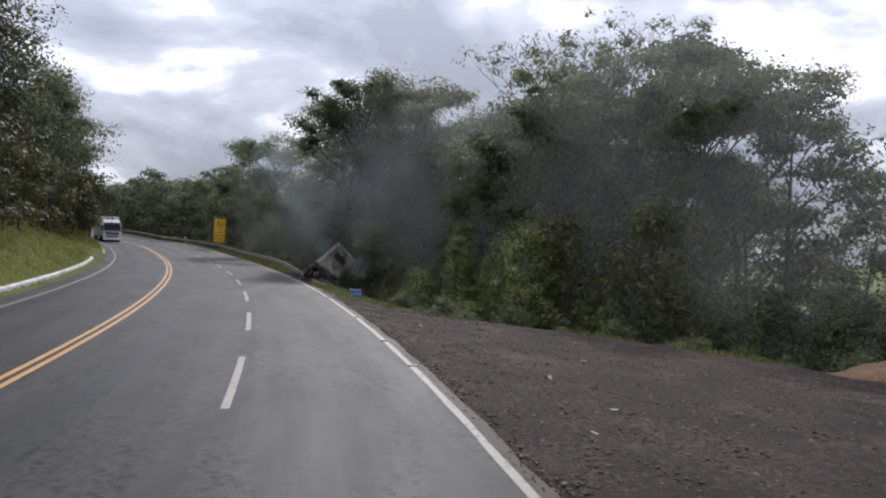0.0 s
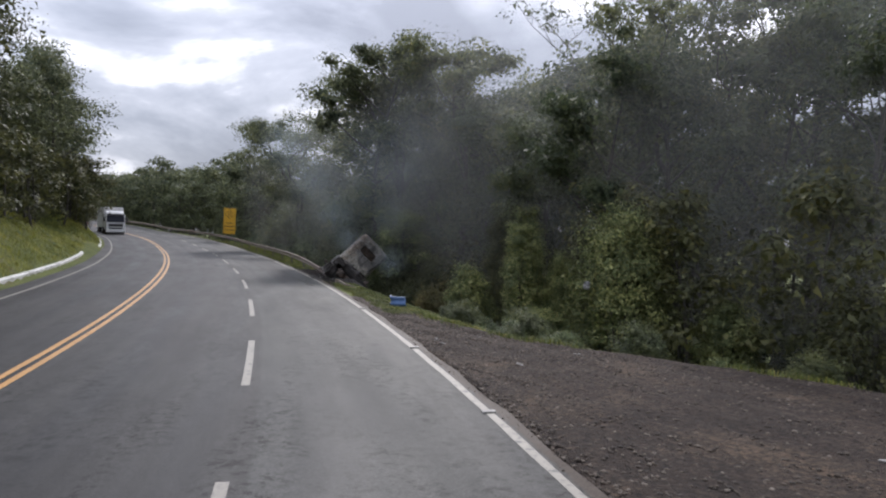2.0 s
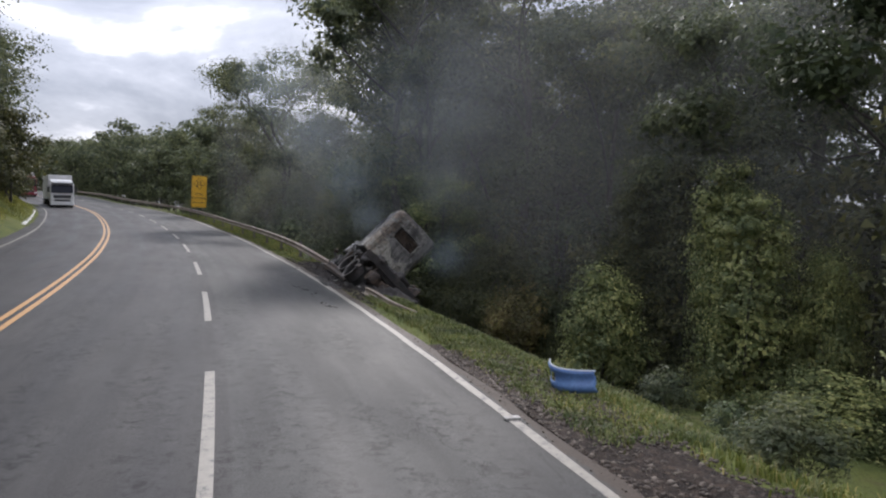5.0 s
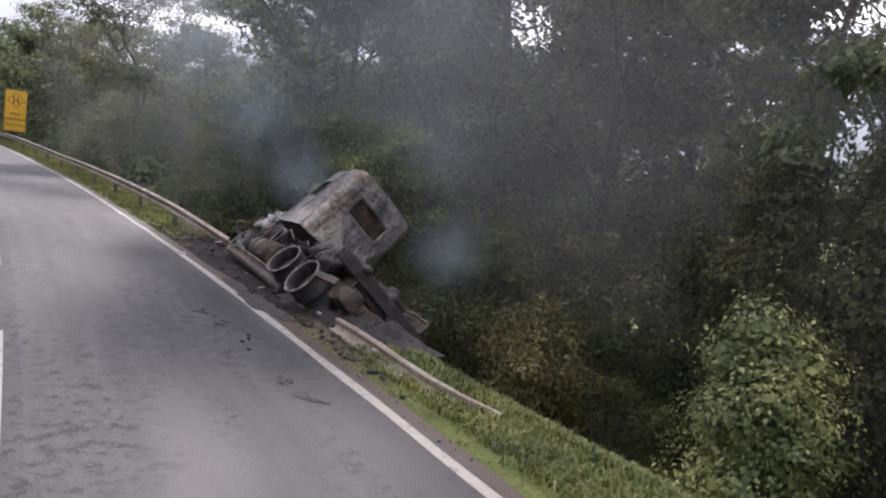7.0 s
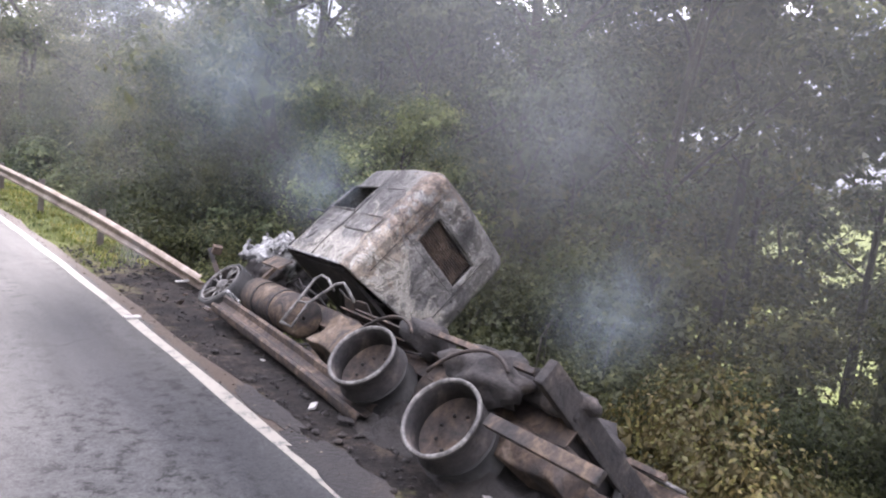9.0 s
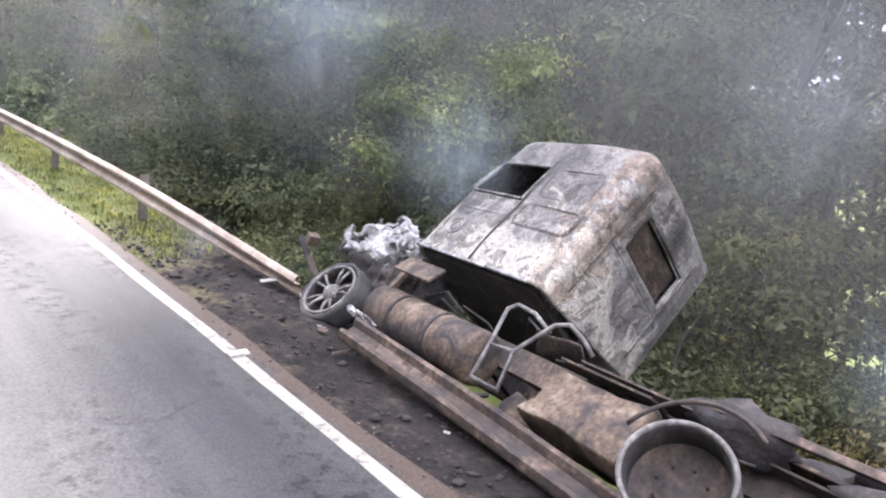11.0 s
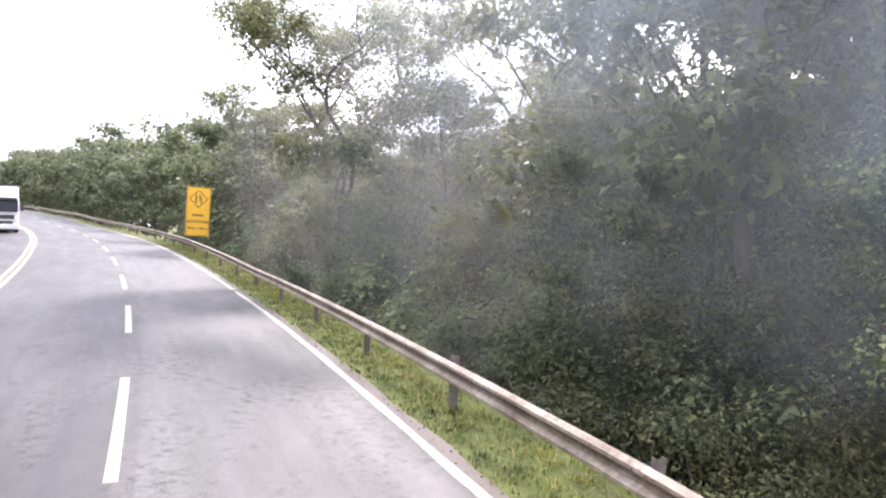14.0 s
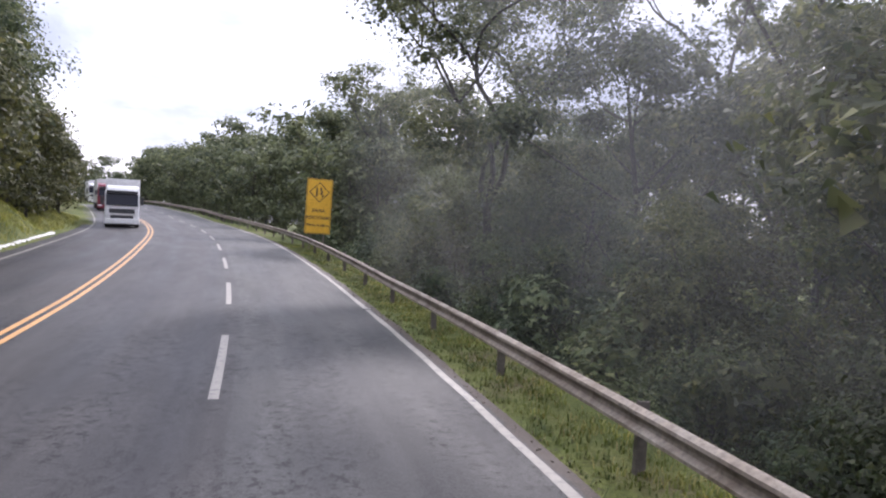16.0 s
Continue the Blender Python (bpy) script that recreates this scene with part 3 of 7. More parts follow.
for n in range(-6, 24):
    s_end = 28.75 + 9.22 * n if n < 5 else 75.6 + 9.22 * (n - 5)
    dash = strip("lane_dash", list(np.linspace(s_end - 4.75, s_end, 8)), -3.57, -3.43, 0.005, M_WHITE_LINE)
    tagged(dash, "white dash of the broken lane line", "road marking", "lane dashes", "structure")

# ---- gravel lay-by ----
gs = np.arange(-40, 49, 0.5)
v, f, rows = [], [], 26
for s in gs:
    wide = float(np.interp(s, *VERGE)) - 0.2
    if s > 44:
        wide = 0.4 + (wide - 0.4) * max(0.0, (49 - s) / 5)
    for k in range(rows):
        lat = 0.22 + (wide + 0.25 * math.sin(s * 1.3) - 0.22) * k / (rows - 1)
        p = road(s, lat)
        v.append([p.x, p.y, 0])
v = np.array(v)
v[:, 2] = ground_height(v[:, 0], v[:, 1]) + 0.036 + 0.012 * lump(v[:, 0], v[:, 1], 0.35, 4.0)
f = [(a * rows + b, a * rows + b + 1, (a + 1) * rows + b + 1, (a + 1) * rows + b) for a in range(len(gs) - 1) for b in range(rows - 1)]
gravel = new("gravel_layby", mesh_of("gravel_layby", v.tolist(), f, M_GRAVEL, True))
tagged(gravel, "dark brown gravel lay-by beside the asphalt", "gravel", kind="structure")

# ---- plants ----
def leaf_mesh(name, centres, sizes, rng, mat, outward, wide=0.5, corners=4):
    """One folded diamond per leaf, or a plain triangle for crowns that stay far off; leaves face roughly out of their clump."""
    n = len(centres)
    nrm = outward + rng.normal(size=(n, 3)) * 0.42
    nrm /= np.linalg.norm(nrm, axis=1, keepdims=True) + 1e-9
    d = rng.normal(size=(n, 3))
    d[:, 2] -= 0.4
    d -= nrm * np.sum(d * nrm, axis=1, keepdims=True)
    d /= np.linalg.norm(d, axis=1, keepdims=True) + 1e-9
    q = np.cross(nrm, d)
    L, W = sizes[:, None], sizes[:, None] * wide * 0.5
    if corners == 4:
        verts = np.stack([centres - d * L / 2, centres + q * W + nrm * W * 0.35, centres + d * L / 2, centres - q * W + nrm * W * 0.35], 1).reshape(-1, 3)
    else:
        verts = np.stack([centres - d * L / 2 + q * W, centres + d * L / 2, centres - d * L / 3 - q * W * 1.1], 1).reshape(-1, 3)
    c = corners
    me = bpy.data.meshes.new(name)
    me.vertices.add(c * n)
    me.vertices.foreach_set("co", verts.ravel())
    me.loops.add(c * n)
    me.loops.foreach_set("vertex_index", np.arange(c * n))
    me.polygons.add(n)
    me.polygons.foreach_set("loop_start", np.arange(0, c * n, c))
    me.update(calc_edges=True)
    me.validate()
    me.materials.append(mat)
    return me


def branch(bm, rng, a, b, r0, r1, bend, sides=6, steps=5):
    a, b = Vector(a), Vector(b)
    off = Vector(rng.normal(size=3) * bend * (b - a).length)
    pts = [a.lerp(b, t) + off * math.sin(math.pi * t) for t in np.linspace(0, 1, steps)]
    tube(bm, pts, list(np.linspace(r0, r1, steps)), sides, False)
    return pts


def crown_of_clumps(rng, tips, radius, leaves, leaf, flat):
    """Leaves over domed, lobed clumps, with larger shaded leaves inside them; returns places, facings and sizes."""
    per = leaves / len(tips)
    cs, facing, sz = [], [], []
    for tip in tips:
        rad = radius * (0.65 + 0.7 * rng.random()) + 0.12
        m = max(8, int(per * (0.6 + 0.8 * rng.random())))
        g = rng.normal(size=(m, 3))
        g[:, 2] = np.where(rng.random(m) < 0.72, np.abs(g[:, 2]), g[:, 2])
        g /= np.linalg.norm(g, axis=1, keepdims=True)
        ph = rng.random(3) * 6.28
        lobes = 1 + 0.24 * np.sin(g[:, :1] * 5.5 + ph[0]) * np.cos(g[:, 1:2] * 5.5 + ph[1]) + 0.12 * np.sin(g[:, 2:] * 9 + g[:, :1] * 7 + ph[2])
        core = rng.random((m, 1)) < 0.14
        reach = np.where(core, 0.6 * rng.random((m, 1)) ** 0.5, 1.02 - 0.42 * rng.random((m, 1)) ** 2.2)
        p = g * rad * lobes * reach
        p[:, 2] *= flat
        cs.append(tip + p)
        facing.append(g + np.array([0, 0, 0.3]))
        sz.append(leaf * (0.6 + 0.8 * rng.random(m)) * np.where(core[:, 0], max(1.0, min(2.2, 0.34 / leaf)), 1.0))
    return np.concatenate(cs), np.concatenate(facing), np.concatenate(sz)


def forked_kind(name, seed, tall, crown, fork, leaves, leaf, mat, order=4, flat=0.6, puff=1.0, fill=0):
    """A tall tree whose bare trunk forks again and again into a domed, open crown."""
    rng = np.random.default_rng(seed)
    bm = bmesh.new()
    r = 0.009 * tall + 0.05
    foot = Vector((0, 0, -0.6))
    top = Vector((rng.normal() * 0.3, rng.normal() * 0.3, tall * fork))
    branch(bm, rng, foot, top, r * 1.25, r * 0.85, 0.02, 8, 7)
    tips = []
    ends = [(top, 0.0, r * 0.8, 0.35, 0)]
    while ends:
        p, turn, rad, lean, depth = ends.pop()
        if depth == order:
            tips.append(p)
            continue
        share = (0.40, 0.28, 0.19, 0.13)[min(depth, 3)]
        count = 3 if depth == 0 else 2 + int(rng.random() < 0.35)
        for k in range(count):
            a = turn + (k * 6.28 / count if depth == 0 else (k - (count - 1) / 2) * 1.5) + rng.normal() * 0.35
            tilt = min(0.85, lean + (0.05 + 0.30 * rng.random()) * (1.0 if depth else 0.6))
            d = Vector((math.sin(tilt) * math.cos(a), math.sin(tilt) * math.sin(a), math.cos(tilt)))
            span = share * (tall * (1 - fork) * 1.05) * (0.8 + 0.4 * rng.random())
            q = p + Vector((d.x * span * crown / (tall * (1 - fork)) * 2.1, d.y * span * crown / (tall * (1 - fork)) * 2.1, d.z * span))
            branch(bm, rng, p, q, rad * 0.8, rad * 0.5, 0.10, 6 if depth < 2 else 4, 5)
            ends.append((q, a, rad * 0.58, tilt, depth + 1))
            if depth >= 1 and rng.random() < 0.75:
                tips.append(p.lerp(q, 0.7) + Vector(rng.normal(size=3) * crown * 0.10))
            if depth == 0:
                for low in (0.2, 0.45, 0.65, 0.9):
                    tips.append(p.lerp(q, low) + Vector(rng.normal(size=3) * crown * 0.22))
    # further clumps that close the dome between the limbs
    for k in range(fill):
        g = Vector(rng.normal(size=3)).normalized() * (0.45 + 0.55 * rng.random() ** 0.5)
        tips.append(Vector((g.x * crown * 0.85, g.y * crown * 0.85, tall * (fork + (1 - fork) * (0.52 + 0.40 * g.z)))))
    cs, facing, sz = crown_of_clumps(rng, np.array(tips), crown * 0.19 * puff, leaves, leaf, flat)
    root = thing(name, pose(0, 0, -50), "", "tree")
    part("trunk", bm, M_BARK, root, "grey-brown bark", True)
    c = new("crown", leaf_mesh("crown", cs, sz, rng, mat, facing, 0.6, 3))
    c.parent = root
    return root


def draped_kind(name, seed, wide, tall, lobes, leaves, leaf, mat, belly=0.45, category="bush"):
    """A mound or column smothered in climbers: overlapping leafy cushions over a rounded body, with trailing strands."""
    rng = np.random.default_rng(seed)
    bm = bmesh.new()
    tips = []
    for k in range(lobes):
        h = (k + rng.random()) / lobes
        a = k * 2.4 + rng.normal() * 0.4
        swell = math.sqrt(max(0.0, 1 - (max(0.0, h - belly) / (1.02 - belly)) ** 2)) * (0.78 + 0.22 * min(1.0, h / belly))
        rr = wide * 0.40 * swell * (0.75 + 0.35 * rng.random())
        c = Vector((math.cos(a) * rr, math.sin(a) * rr, tall * 0.92 * h))
        if k % 3 == 0:
            branch(bm, rng, (c.x * 0.2, c.y * 0.2, -0.5), c * 0.9, 0.04, 0.012, 0.08, 5, 4)
        tips.append(c)
    cs, facing, sz = crown_of_clumps(rng, np.array(tips), wide * 0.20, leaves, leaf, 0.85)
    # a shaded body inside, and strands that hang down the sides
    m = leaves // 12
    g = rng.normal(size=(m, 3))
    g /= np.linalg.norm(g, axis=1, keepdims=True)
    body = g * np.array([wide * 0.34, wide * 0.34, tall * 0.44]) + np.array([0, 0, tall * 0.45])
    extra, out, big = [body], [g], [np.full(m, leaf * 2.6)]
    for k in range(lobes * 2):
        a, h0 = rng.random() * 6.28, tall * (0.35 + 0.6 * rng.random())
        t = rng.random((34, 1))
        rr = wide * (0.40 + 0.08 * rng.random()) * math.sqrt(max(0.05, 1 - (max(0.0, h0 / tall - belly) / (1.02 - belly)) ** 2))
        way = np.array([[math.cos(a), math.sin(a), 0.0]])
        extra.append(way * (rr + 0.12 * np.sin(t * 3)) + np.array([[0, 0, 1.0]]) * (h0 - t * tall * 0.3) + rng.normal(size=(34, 3)) * 0.07)
        out.append(np.repeat(way + np.array([[0, 0, 0.5]]), 34, 0))
        big.append(leaf * (0.7 + 0.6 * rng.random(34)))
    cs, facing, sz = np.concatenate([cs, *extra]), np.concatenate([facing, *out]), np.concatenate([sz, *big])
    root = thing(name, pose(0, 0, -50), "", category)
    part("stem", bm, M_BARK, root, "", True)
    c = new("foliage", leaf_mesh("foliage", cs, sz, rng, mat, facing, 0.62, 4))
    c.parent = root
    return root


def tree_kind(name, seed, tall, crown, bare, limbs, twigs, leaves, leaf, mat, flat=0.75, puff=0.75, plain=False):
    """A tree standing in the origin: trunk with limbs, and a crown of clumps at the twigs' ends."""
    rng = np.random.default_rng(seed)
    bm = bmesh.new()
    top = Vector((rng.normal() * 0.4, rng.normal() * 0.4, tall * 0.82))
    r = 0.009 * tall + 0.03
    spine = branch(bm, rng, (0, 0, -0.6), top, r * 1.25, r * 0.3, 0.035, 7, 8)
    tips = []
    for k in range(limbs):
        h = bare + (1 - bare) * (k + rng.random() * 0.8) / limbs
        base = spine[min(int(h * 7), 6)].lerp(spine[min(int(h * 7) + 1, 7)], (h * 7) % 1)
        a = k * 2.4 + rng.normal() * 0.4
        reach = crown * (0.55 + 0.6 * rng.random()) * math.sin(math.pi * min(0.95, 0.25 + 0.75 * (h - bare) / (1.001 - bare)))
        reach = max(reach, crown * 0.3)
        end = base + Vector((math.cos(a) * reach, math.sin(a) * reach, reach * (0.45 + 0.5 * rng.random()) + 0.04 * tall))
        pts = branch(bm, rng, base, end, r * (0.5 - 0.25 * h), r * 0.12, 0.09, 3 if plain else 5, 6)
        for j in range(twigs):
            t = 0.4 + 0.6 * (j + rng.random()) / twigs
            p = pts[min(int(t * 5), 4)].lerp(pts[min(int(t * 5) + 1, 5)], (t * 5) % 1)
            b = a + rng.normal() * 1.1
            q = p + Vector((math.cos(b), math.sin(b), 0.35 + 0.4 * rng.random())) * crown * (0.14 + 0.22 * rng.random())
            if not plain:
                branch(bm, rng, p, q, r * 0.13, r * 0.04, 0.1, 3, 3)
            tips.append(q)
        tips.append(end)
    for _ in range(4):
        tips.append(top + Vector(rng.normal(size=3) * (crown * 0.2, crown * 0.2, tall * 0.03)) + Vector((0, 0, tall * 0.08)))
    cs, facing, sz = crown_of_clumps(rng, np.array(tips), crown * 0.25 * puff, leaves, leaf, flat)
    root = thing(name, pose(0, 0, -50), "", "tree")
    part("trunk", bm, M_BARK, root, "grey-brown bark", True)
    c = new("crown", leaf_mesh("crown", cs, sz, rng, mat, facing, 0.6, 3))
    c.parent = root
    return root


def shrub_kind(name, seed, wide, tall, leaves, leaf, mat, lumps=9, category="shrub", corners=4):
    """A dense lumpy bush: stems and many leaves over overlapping lobes."""
    rng = np.random.default_rng(seed)
    bm = bmesh.new()
    cs, facing, tips = [], [], []
    for k in range(lumps):
        a, rr = rng.random() * 6.28, wide * 0.5 * rng.random() ** 0.6
        h = tall * (0.25 + 0.62 * rng.random()) * (1 - 0.35 * rr / (wide * 0.5))
        c = Vector((math.cos(a) * rr, math.sin(a) * rr, h))
        branch(bm, rng, (c.x * 0.2, c.y * 0.2, -0.5), c, 0.035, 0.01, 0.08, 5, 4)
        tips.append(c)
    p, f, size = crown_of_clumps(rng, np.array(tips), wide * 0.24, leaves, leaf, tall / wide * 0.85)
    cs.append(p)
    facing.append(f)
    # sprays that break the outline, and a skirt down to the ground
    for k in range(lumps * 2):
        a, rr = rng.random() * 6.28, wide * (0.3 + 0.28 * rng.random())
        c = Vector((math.cos(a) * rr, math.sin(a) * rr, tall * (0.05 + 0.95 * rng.random() ** 1.3) * (1 - 0.4 * rr / wide)))
        t = rng.random((24, 1))
        cs.append(np.array(c) * (0.8 + 0.35 * t) + rng.normal(size=(24, 3)) * 0.09 + np.array([0, 0, 0.25]) * t)
        facing.append(np.repeat(np.array([[math.cos(a) * 0.5, math.sin(a) * 0.5, 0.7]]), 24, 0))
    g = rng.random((leaves // 5, 3))
    a, rr = g[:, 0] * 6.28, wide * 0.52 * np.sqrt(g[:, 1])
    cs.append(np.stack([np.cos(a) * rr, np.sin(a) * rr, g[:, 2] ** 2 * tall * 0.45 - 0.1], -1))
    facing.append(np.stack([np.cos(a), np.sin(a), np.full(len(a), 0.6)], -1))
    cs = np.concatenate(cs)
    sz = np.concatenate([size, leaf * (0.6 + 0.8 * rng.random(len(cs) - len(size)))])
    root = thing(name, pose(0, 0, -50), "", category)
    part("stem", bm, M_BARK, root, "", True)
    c = new("foliage", leaf_mesh("foliage", cs, sz, rng, mat, np.concatenate(facing), 0.5, corners))
    c.parent = root
    return root


def planted(kind, s, lat, scale, turn, label, group, lean=0.0, flat=1.0, sink=0.0):
    p = on_ground(s, lat)
    m = Matrix.Translation(p - Vector((0, 0, sink))) @ pose(0, 0, 0, lean, lean * 0.4, turn) @ Matrix.Diagonal((scale * flat, scale * flat, scale, 1))
    return tagged(copy_thing(kind, m), label, "", group)


TREES = [
    tree_kind("tree", 11, 14, 4.4, 0.40, 10, 3, 13680, 0.173, M_LEAF, 0.75, 0.95),
    tree_kind("tree", 12, 14, 4.0, 0.50, 9, 3, 11520, 0.169, M_LEAF, 0.6, 0.9),
    tree_kind("tree", 13, 14, 4.2, 0.28, 12, 3, 14400, 0.173, M_LEAF, 0.9, 1.0),
    tree_kind("tree", 14, 14, 3.4, 0.55, 8, 3, 9000, 0.169, M_LEAF, 0.6, 0.8),
    tree_kind("tree", 15, 14, 4.6, 0.22, 13, 3, 15480, 0.173, M_LEAF, 0.9, 1.1),
]
MID_TREES = [
    tree_kind("tree", 51, 14, 4.4, 0.38, 10, 3, 6700, 0.256, M_LEAF, 0.75, 1.0, True),
    tree_kind("tree", 52, 14, 4.0, 0.48, 9, 3, 6100, 0.252, M_LEAF, 0.65, 0.95, True),
    tree_kind("tree", 53, 14, 4.6, 0.22, 12, 3, 7600, 0.256, M_LEAF, 0.9, 1.1, True),
]
FAR_TREES = [
    tree_kind("tree", 16, 14, 4.8, 0.22, 10, 2, 2300, 0.496, M_LEAF, 0.85, 1.15, True),
    tree_kind("tree", 17, 14, 4.4, 0.35, 9, 2, 2000, 0.496, M_LEAF, 0.75, 1.05, True),
    tree_kind("tree", 18, 14, 5.2, 0.15, 12, 2, 2600, 0.521, M_LEAF, 0.9, 1.2, True),
]
DIM_TREES = [
    tree_kind("tree", 54, 8, 3.2, 0.03, 11, 2, 2200, 0.311, M_LEAF, 0.95, 1.25, True),
    tree_kind("tree", 55, 8, 2.8, 0.05, 10, 2, 2000, 0.311, M_LEAF, 0.95, 1.25, True),
]
THIN_TREES = [
    tree_kind("tree", 56, 8, 3.2, 0.03, 9, 2, 1300, 0.394, M_LEAF, 0.95, 1.25, True),
    tree_kind("tree", 57, 8, 2.8, 0.05, 9, 2, 1100, 0.394, M_LEAF, 0.95, 1.25, True),
]
BANK_TREES = [
    tree_kind("tree", 71, 14, 4.6, 0.14, 13, 3, 9500, 0.24, M_LEAF, 0.9, 1.35, True),
    tree_kind("tree", 72, 14, 4.0, 0.20, 12, 3, 8500, 0.24, M_LEAF, 0.9, 1.35, True),
]
# first bank row in the shade-darkened leaves; the further row keeps the plain ones
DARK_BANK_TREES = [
    tree_kind("tree", 73, 14, 4.6, 0.14, 13, 3, 9500, 0.24, M_LEAF_SHADED, 0.9, 1.35, True),
    tree_kind("tree", 74, 14, 4.2, 0.18, 12, 3, 9000, 0.24, M_LEAF_SHADED, 0.9, 1.35, True),
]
LOW_TREES = [
    tree_kind("tree", 19, 8, 2.7, 0.06, 12, 3, 10440, 0.112, M_LEAF_LIGHT, 0.95, 1.1),
    tree_kind("tree", 20, 8, 2.4, 0.10, 11, 3, 9720, 0.108, M_LEAF_LIGHT, 0.95, 1.1),
    tree_kind("tree", 26, 8, 3.0, 0.04, 13, 3, 11160, 0.112, M_LEAF, 0.9, 1.15),
]
SHRUBS = [
    shrub_kind("shrub", 21, 3.0, 2.6, 13000, 0.064, M_LEAF_LIGHT, 11, "shrub", 3),
    shrub_kind("shrub", 22, 2.4, 3.2, 12500, 0.064, M_LEAF_LIGHT, 11, "shrub", 3),
    shrub_kind("shrub", 23, 3.4, 2.2, 13000, 0.064, M_LEAF, 11, "shrub", 3),
    shrub_kind("shrub", 24, 2.0, 4.2, 11500, 0.064, M_LEAF_LIGHT, 13, "shrub", 3),
]
FAR_SHRUBS = [
    shrub_kind("shrub", 27, 3.0, 2.6, 3000, 0.15, M_LEAF_LIGHT, 9, "shrub", 3),
    shrub_kind("shrub", 28, 2.6, 3.0, 3000, 0.15, M_LEAF, 9, "shrub", 3),
]
# understory in the darkened leaf colour, its shade painted in
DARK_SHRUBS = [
    shrub_kind("shrub", 31, 3.4, 3.0, 8800, 0.066, M_LEAF_SHADED, 11, "shrub", 3),
    shrub_kind("shrub", 32, 2.8, 3.6, 8400, 0.066, M_LEAF_SHADED, 11, "shrub", 3),
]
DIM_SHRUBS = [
    shrub_kind("shrub", 33, 3.4, 3.0, 3000, 0.115, M_LEAF_SHADED, 11, "shrub", 3),
    shrub_kind("shrub", 34, 2.8, 3.6, 3000, 0.115, M_LEAF_SHADED, 11, "shrub", 3),
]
VINES = [
    draped_kind("vine_bush", 41, 3.4, 5.4, 34, 24000, 0.074, M_VINE),
    shrub_kind("vine_bush", 43, 2.2, 2.6, 4200, 0.09, M_SCORCHED, 12, "bush"),
    draped_kind("vine_bush", 42, 1.9, 6.2, 34, 15000, 0.076, M_VINE, 0.7),
    draped_kind("vine_bush", 44, 2.2, 2.8, 20, 11000, 0.072, M_VINE, 0.3),
    # creeper bush behind the truck, also in the shade-darkened leaves
    draped_kind("vine_bush", 45, 1.9, 6.2, 34, 14000, 0.074, M_LEAF_SHADED, 0.7),
]
FORKED = [
    forked_kind("tree", 61, 19, 5.6, 0.34, 34000, 0.185, M_LEAF, 4, 0.8, 1.25, 46),
    forked_kind("tree", 62, 16, 4.4, 0.42, 17000, 0.17, M_LEAF, 4, 0.75, 1.1, 22),
    forked_kind("tree", 63, 15, 4.6, 0.42, 12000, 0.16, M_LEAF, 4, 0.8, 0.85, 12),
    forked_kind("tree", 64, 16, 3.8, 0.45, 4200, 0.12, M_LEAF, 5, 0.7, 0.5),
]
rng = np.random.default_rng(5)
WOOD = "trees of the roadside wood"
tree_words = ("tall broadleaf tree with a dark green crown in the wood", "slender tree with an open forked crown in the wood")


JOINED = {}


def join_woods(name, copies, label):
    """One mesh of many far or shaded trees that nobody could count."""
    co, lv, ls, mi, nv, nl = [], [], [], [], 0, 0
    for proto, m in copies:
        a = np.array(m)
        for slot, o in enumerate(sorted(proto.children, key=lambda c: c.name.startswith("trunk"))):
            me = o.data
            v = np.empty(3 * len(me.vertices))
            me.vertices.foreach_get("co", v)
            co.append(v.reshape(-1, 3) @ a[:3, :3].T + a[:3, 3])
            k = np.empty(len(me.loops), int)
            me.loops.foreach_get("vertex_index", k)
            lv.append(k + nv)
            q = np.empty(len(me.polygons), int)
            me.polygons.foreach_get("loop_start", q)
            ls.append(q + nl)
            mi.append(np.full(len(q), slot))
            nv += len(me.vertices)
            nl += len(me.loops)
    me = bpy.data.meshes.new(name)
    me.vertices.add(nv)
    me.vertices.foreach_set("co", np.concatenate(co).ravel())
    me.loops.add(nl)
    me.loops.foreach_set("vertex_index", np.concatenate(lv))
    ls = np.concatenate(ls)
    me.polygons.add(len(ls))
    me.polygons.foreach_set("loop_start", ls)
    # woods named shaded take the leaf copy with shade in its colour
    me.materials.append(M_LEAF_SHADED if name.startswith("shaded") else M_LEAF)
    me.materials.append(M_BARK)
    me.polygons.foreach_set("material_index", np.concatenate(mi))
    me.update(calc_edges=True)
    return tagged(new(name, me), label, "woods", "", "stuff")


def wood_row(lat, gap, first, last, tall, spread, kinds, group, words, shift=0.0, jitter=1.0, bare=()):
    s = first
    joined = kinds in (FAR_TREES, DIM_TREES, THIN_TREES)
    while s < last:
        l = lat + rng.normal() * jitter
        if shift and s < 44:
            l += max(0.0, float(np.interp(s, *VERGE)) - 2.2) * shift
        h = float(np.interp(s, *tall)) + rng.normal() * spread
        k = int(rng.integers(0, len(kinds)))
        sc, turn, lean = h / (8.0 if kinds in (LOW_TREES, DIM_TREES, THIN_TREES) else 14.0), rng.random() * 360, rng.normal() * 2.0
        if joined:
            JOINED.setdefault((group, words[0]), []).append((kinds[k], Matrix.Translation(on_ground(s, l)) @ pose(0, 0, 0, lean, lean * 0.4, turn) @ Matrix.Scale(sc, 4)))
        else:
            planted(kinds[k], s, l, sc, turn, words[k % len(words)], group, lean)
        s += gap * (0.8 + 0.4 * rng.random())
        for a, b in bare:
            if a < s < b:
                s = b


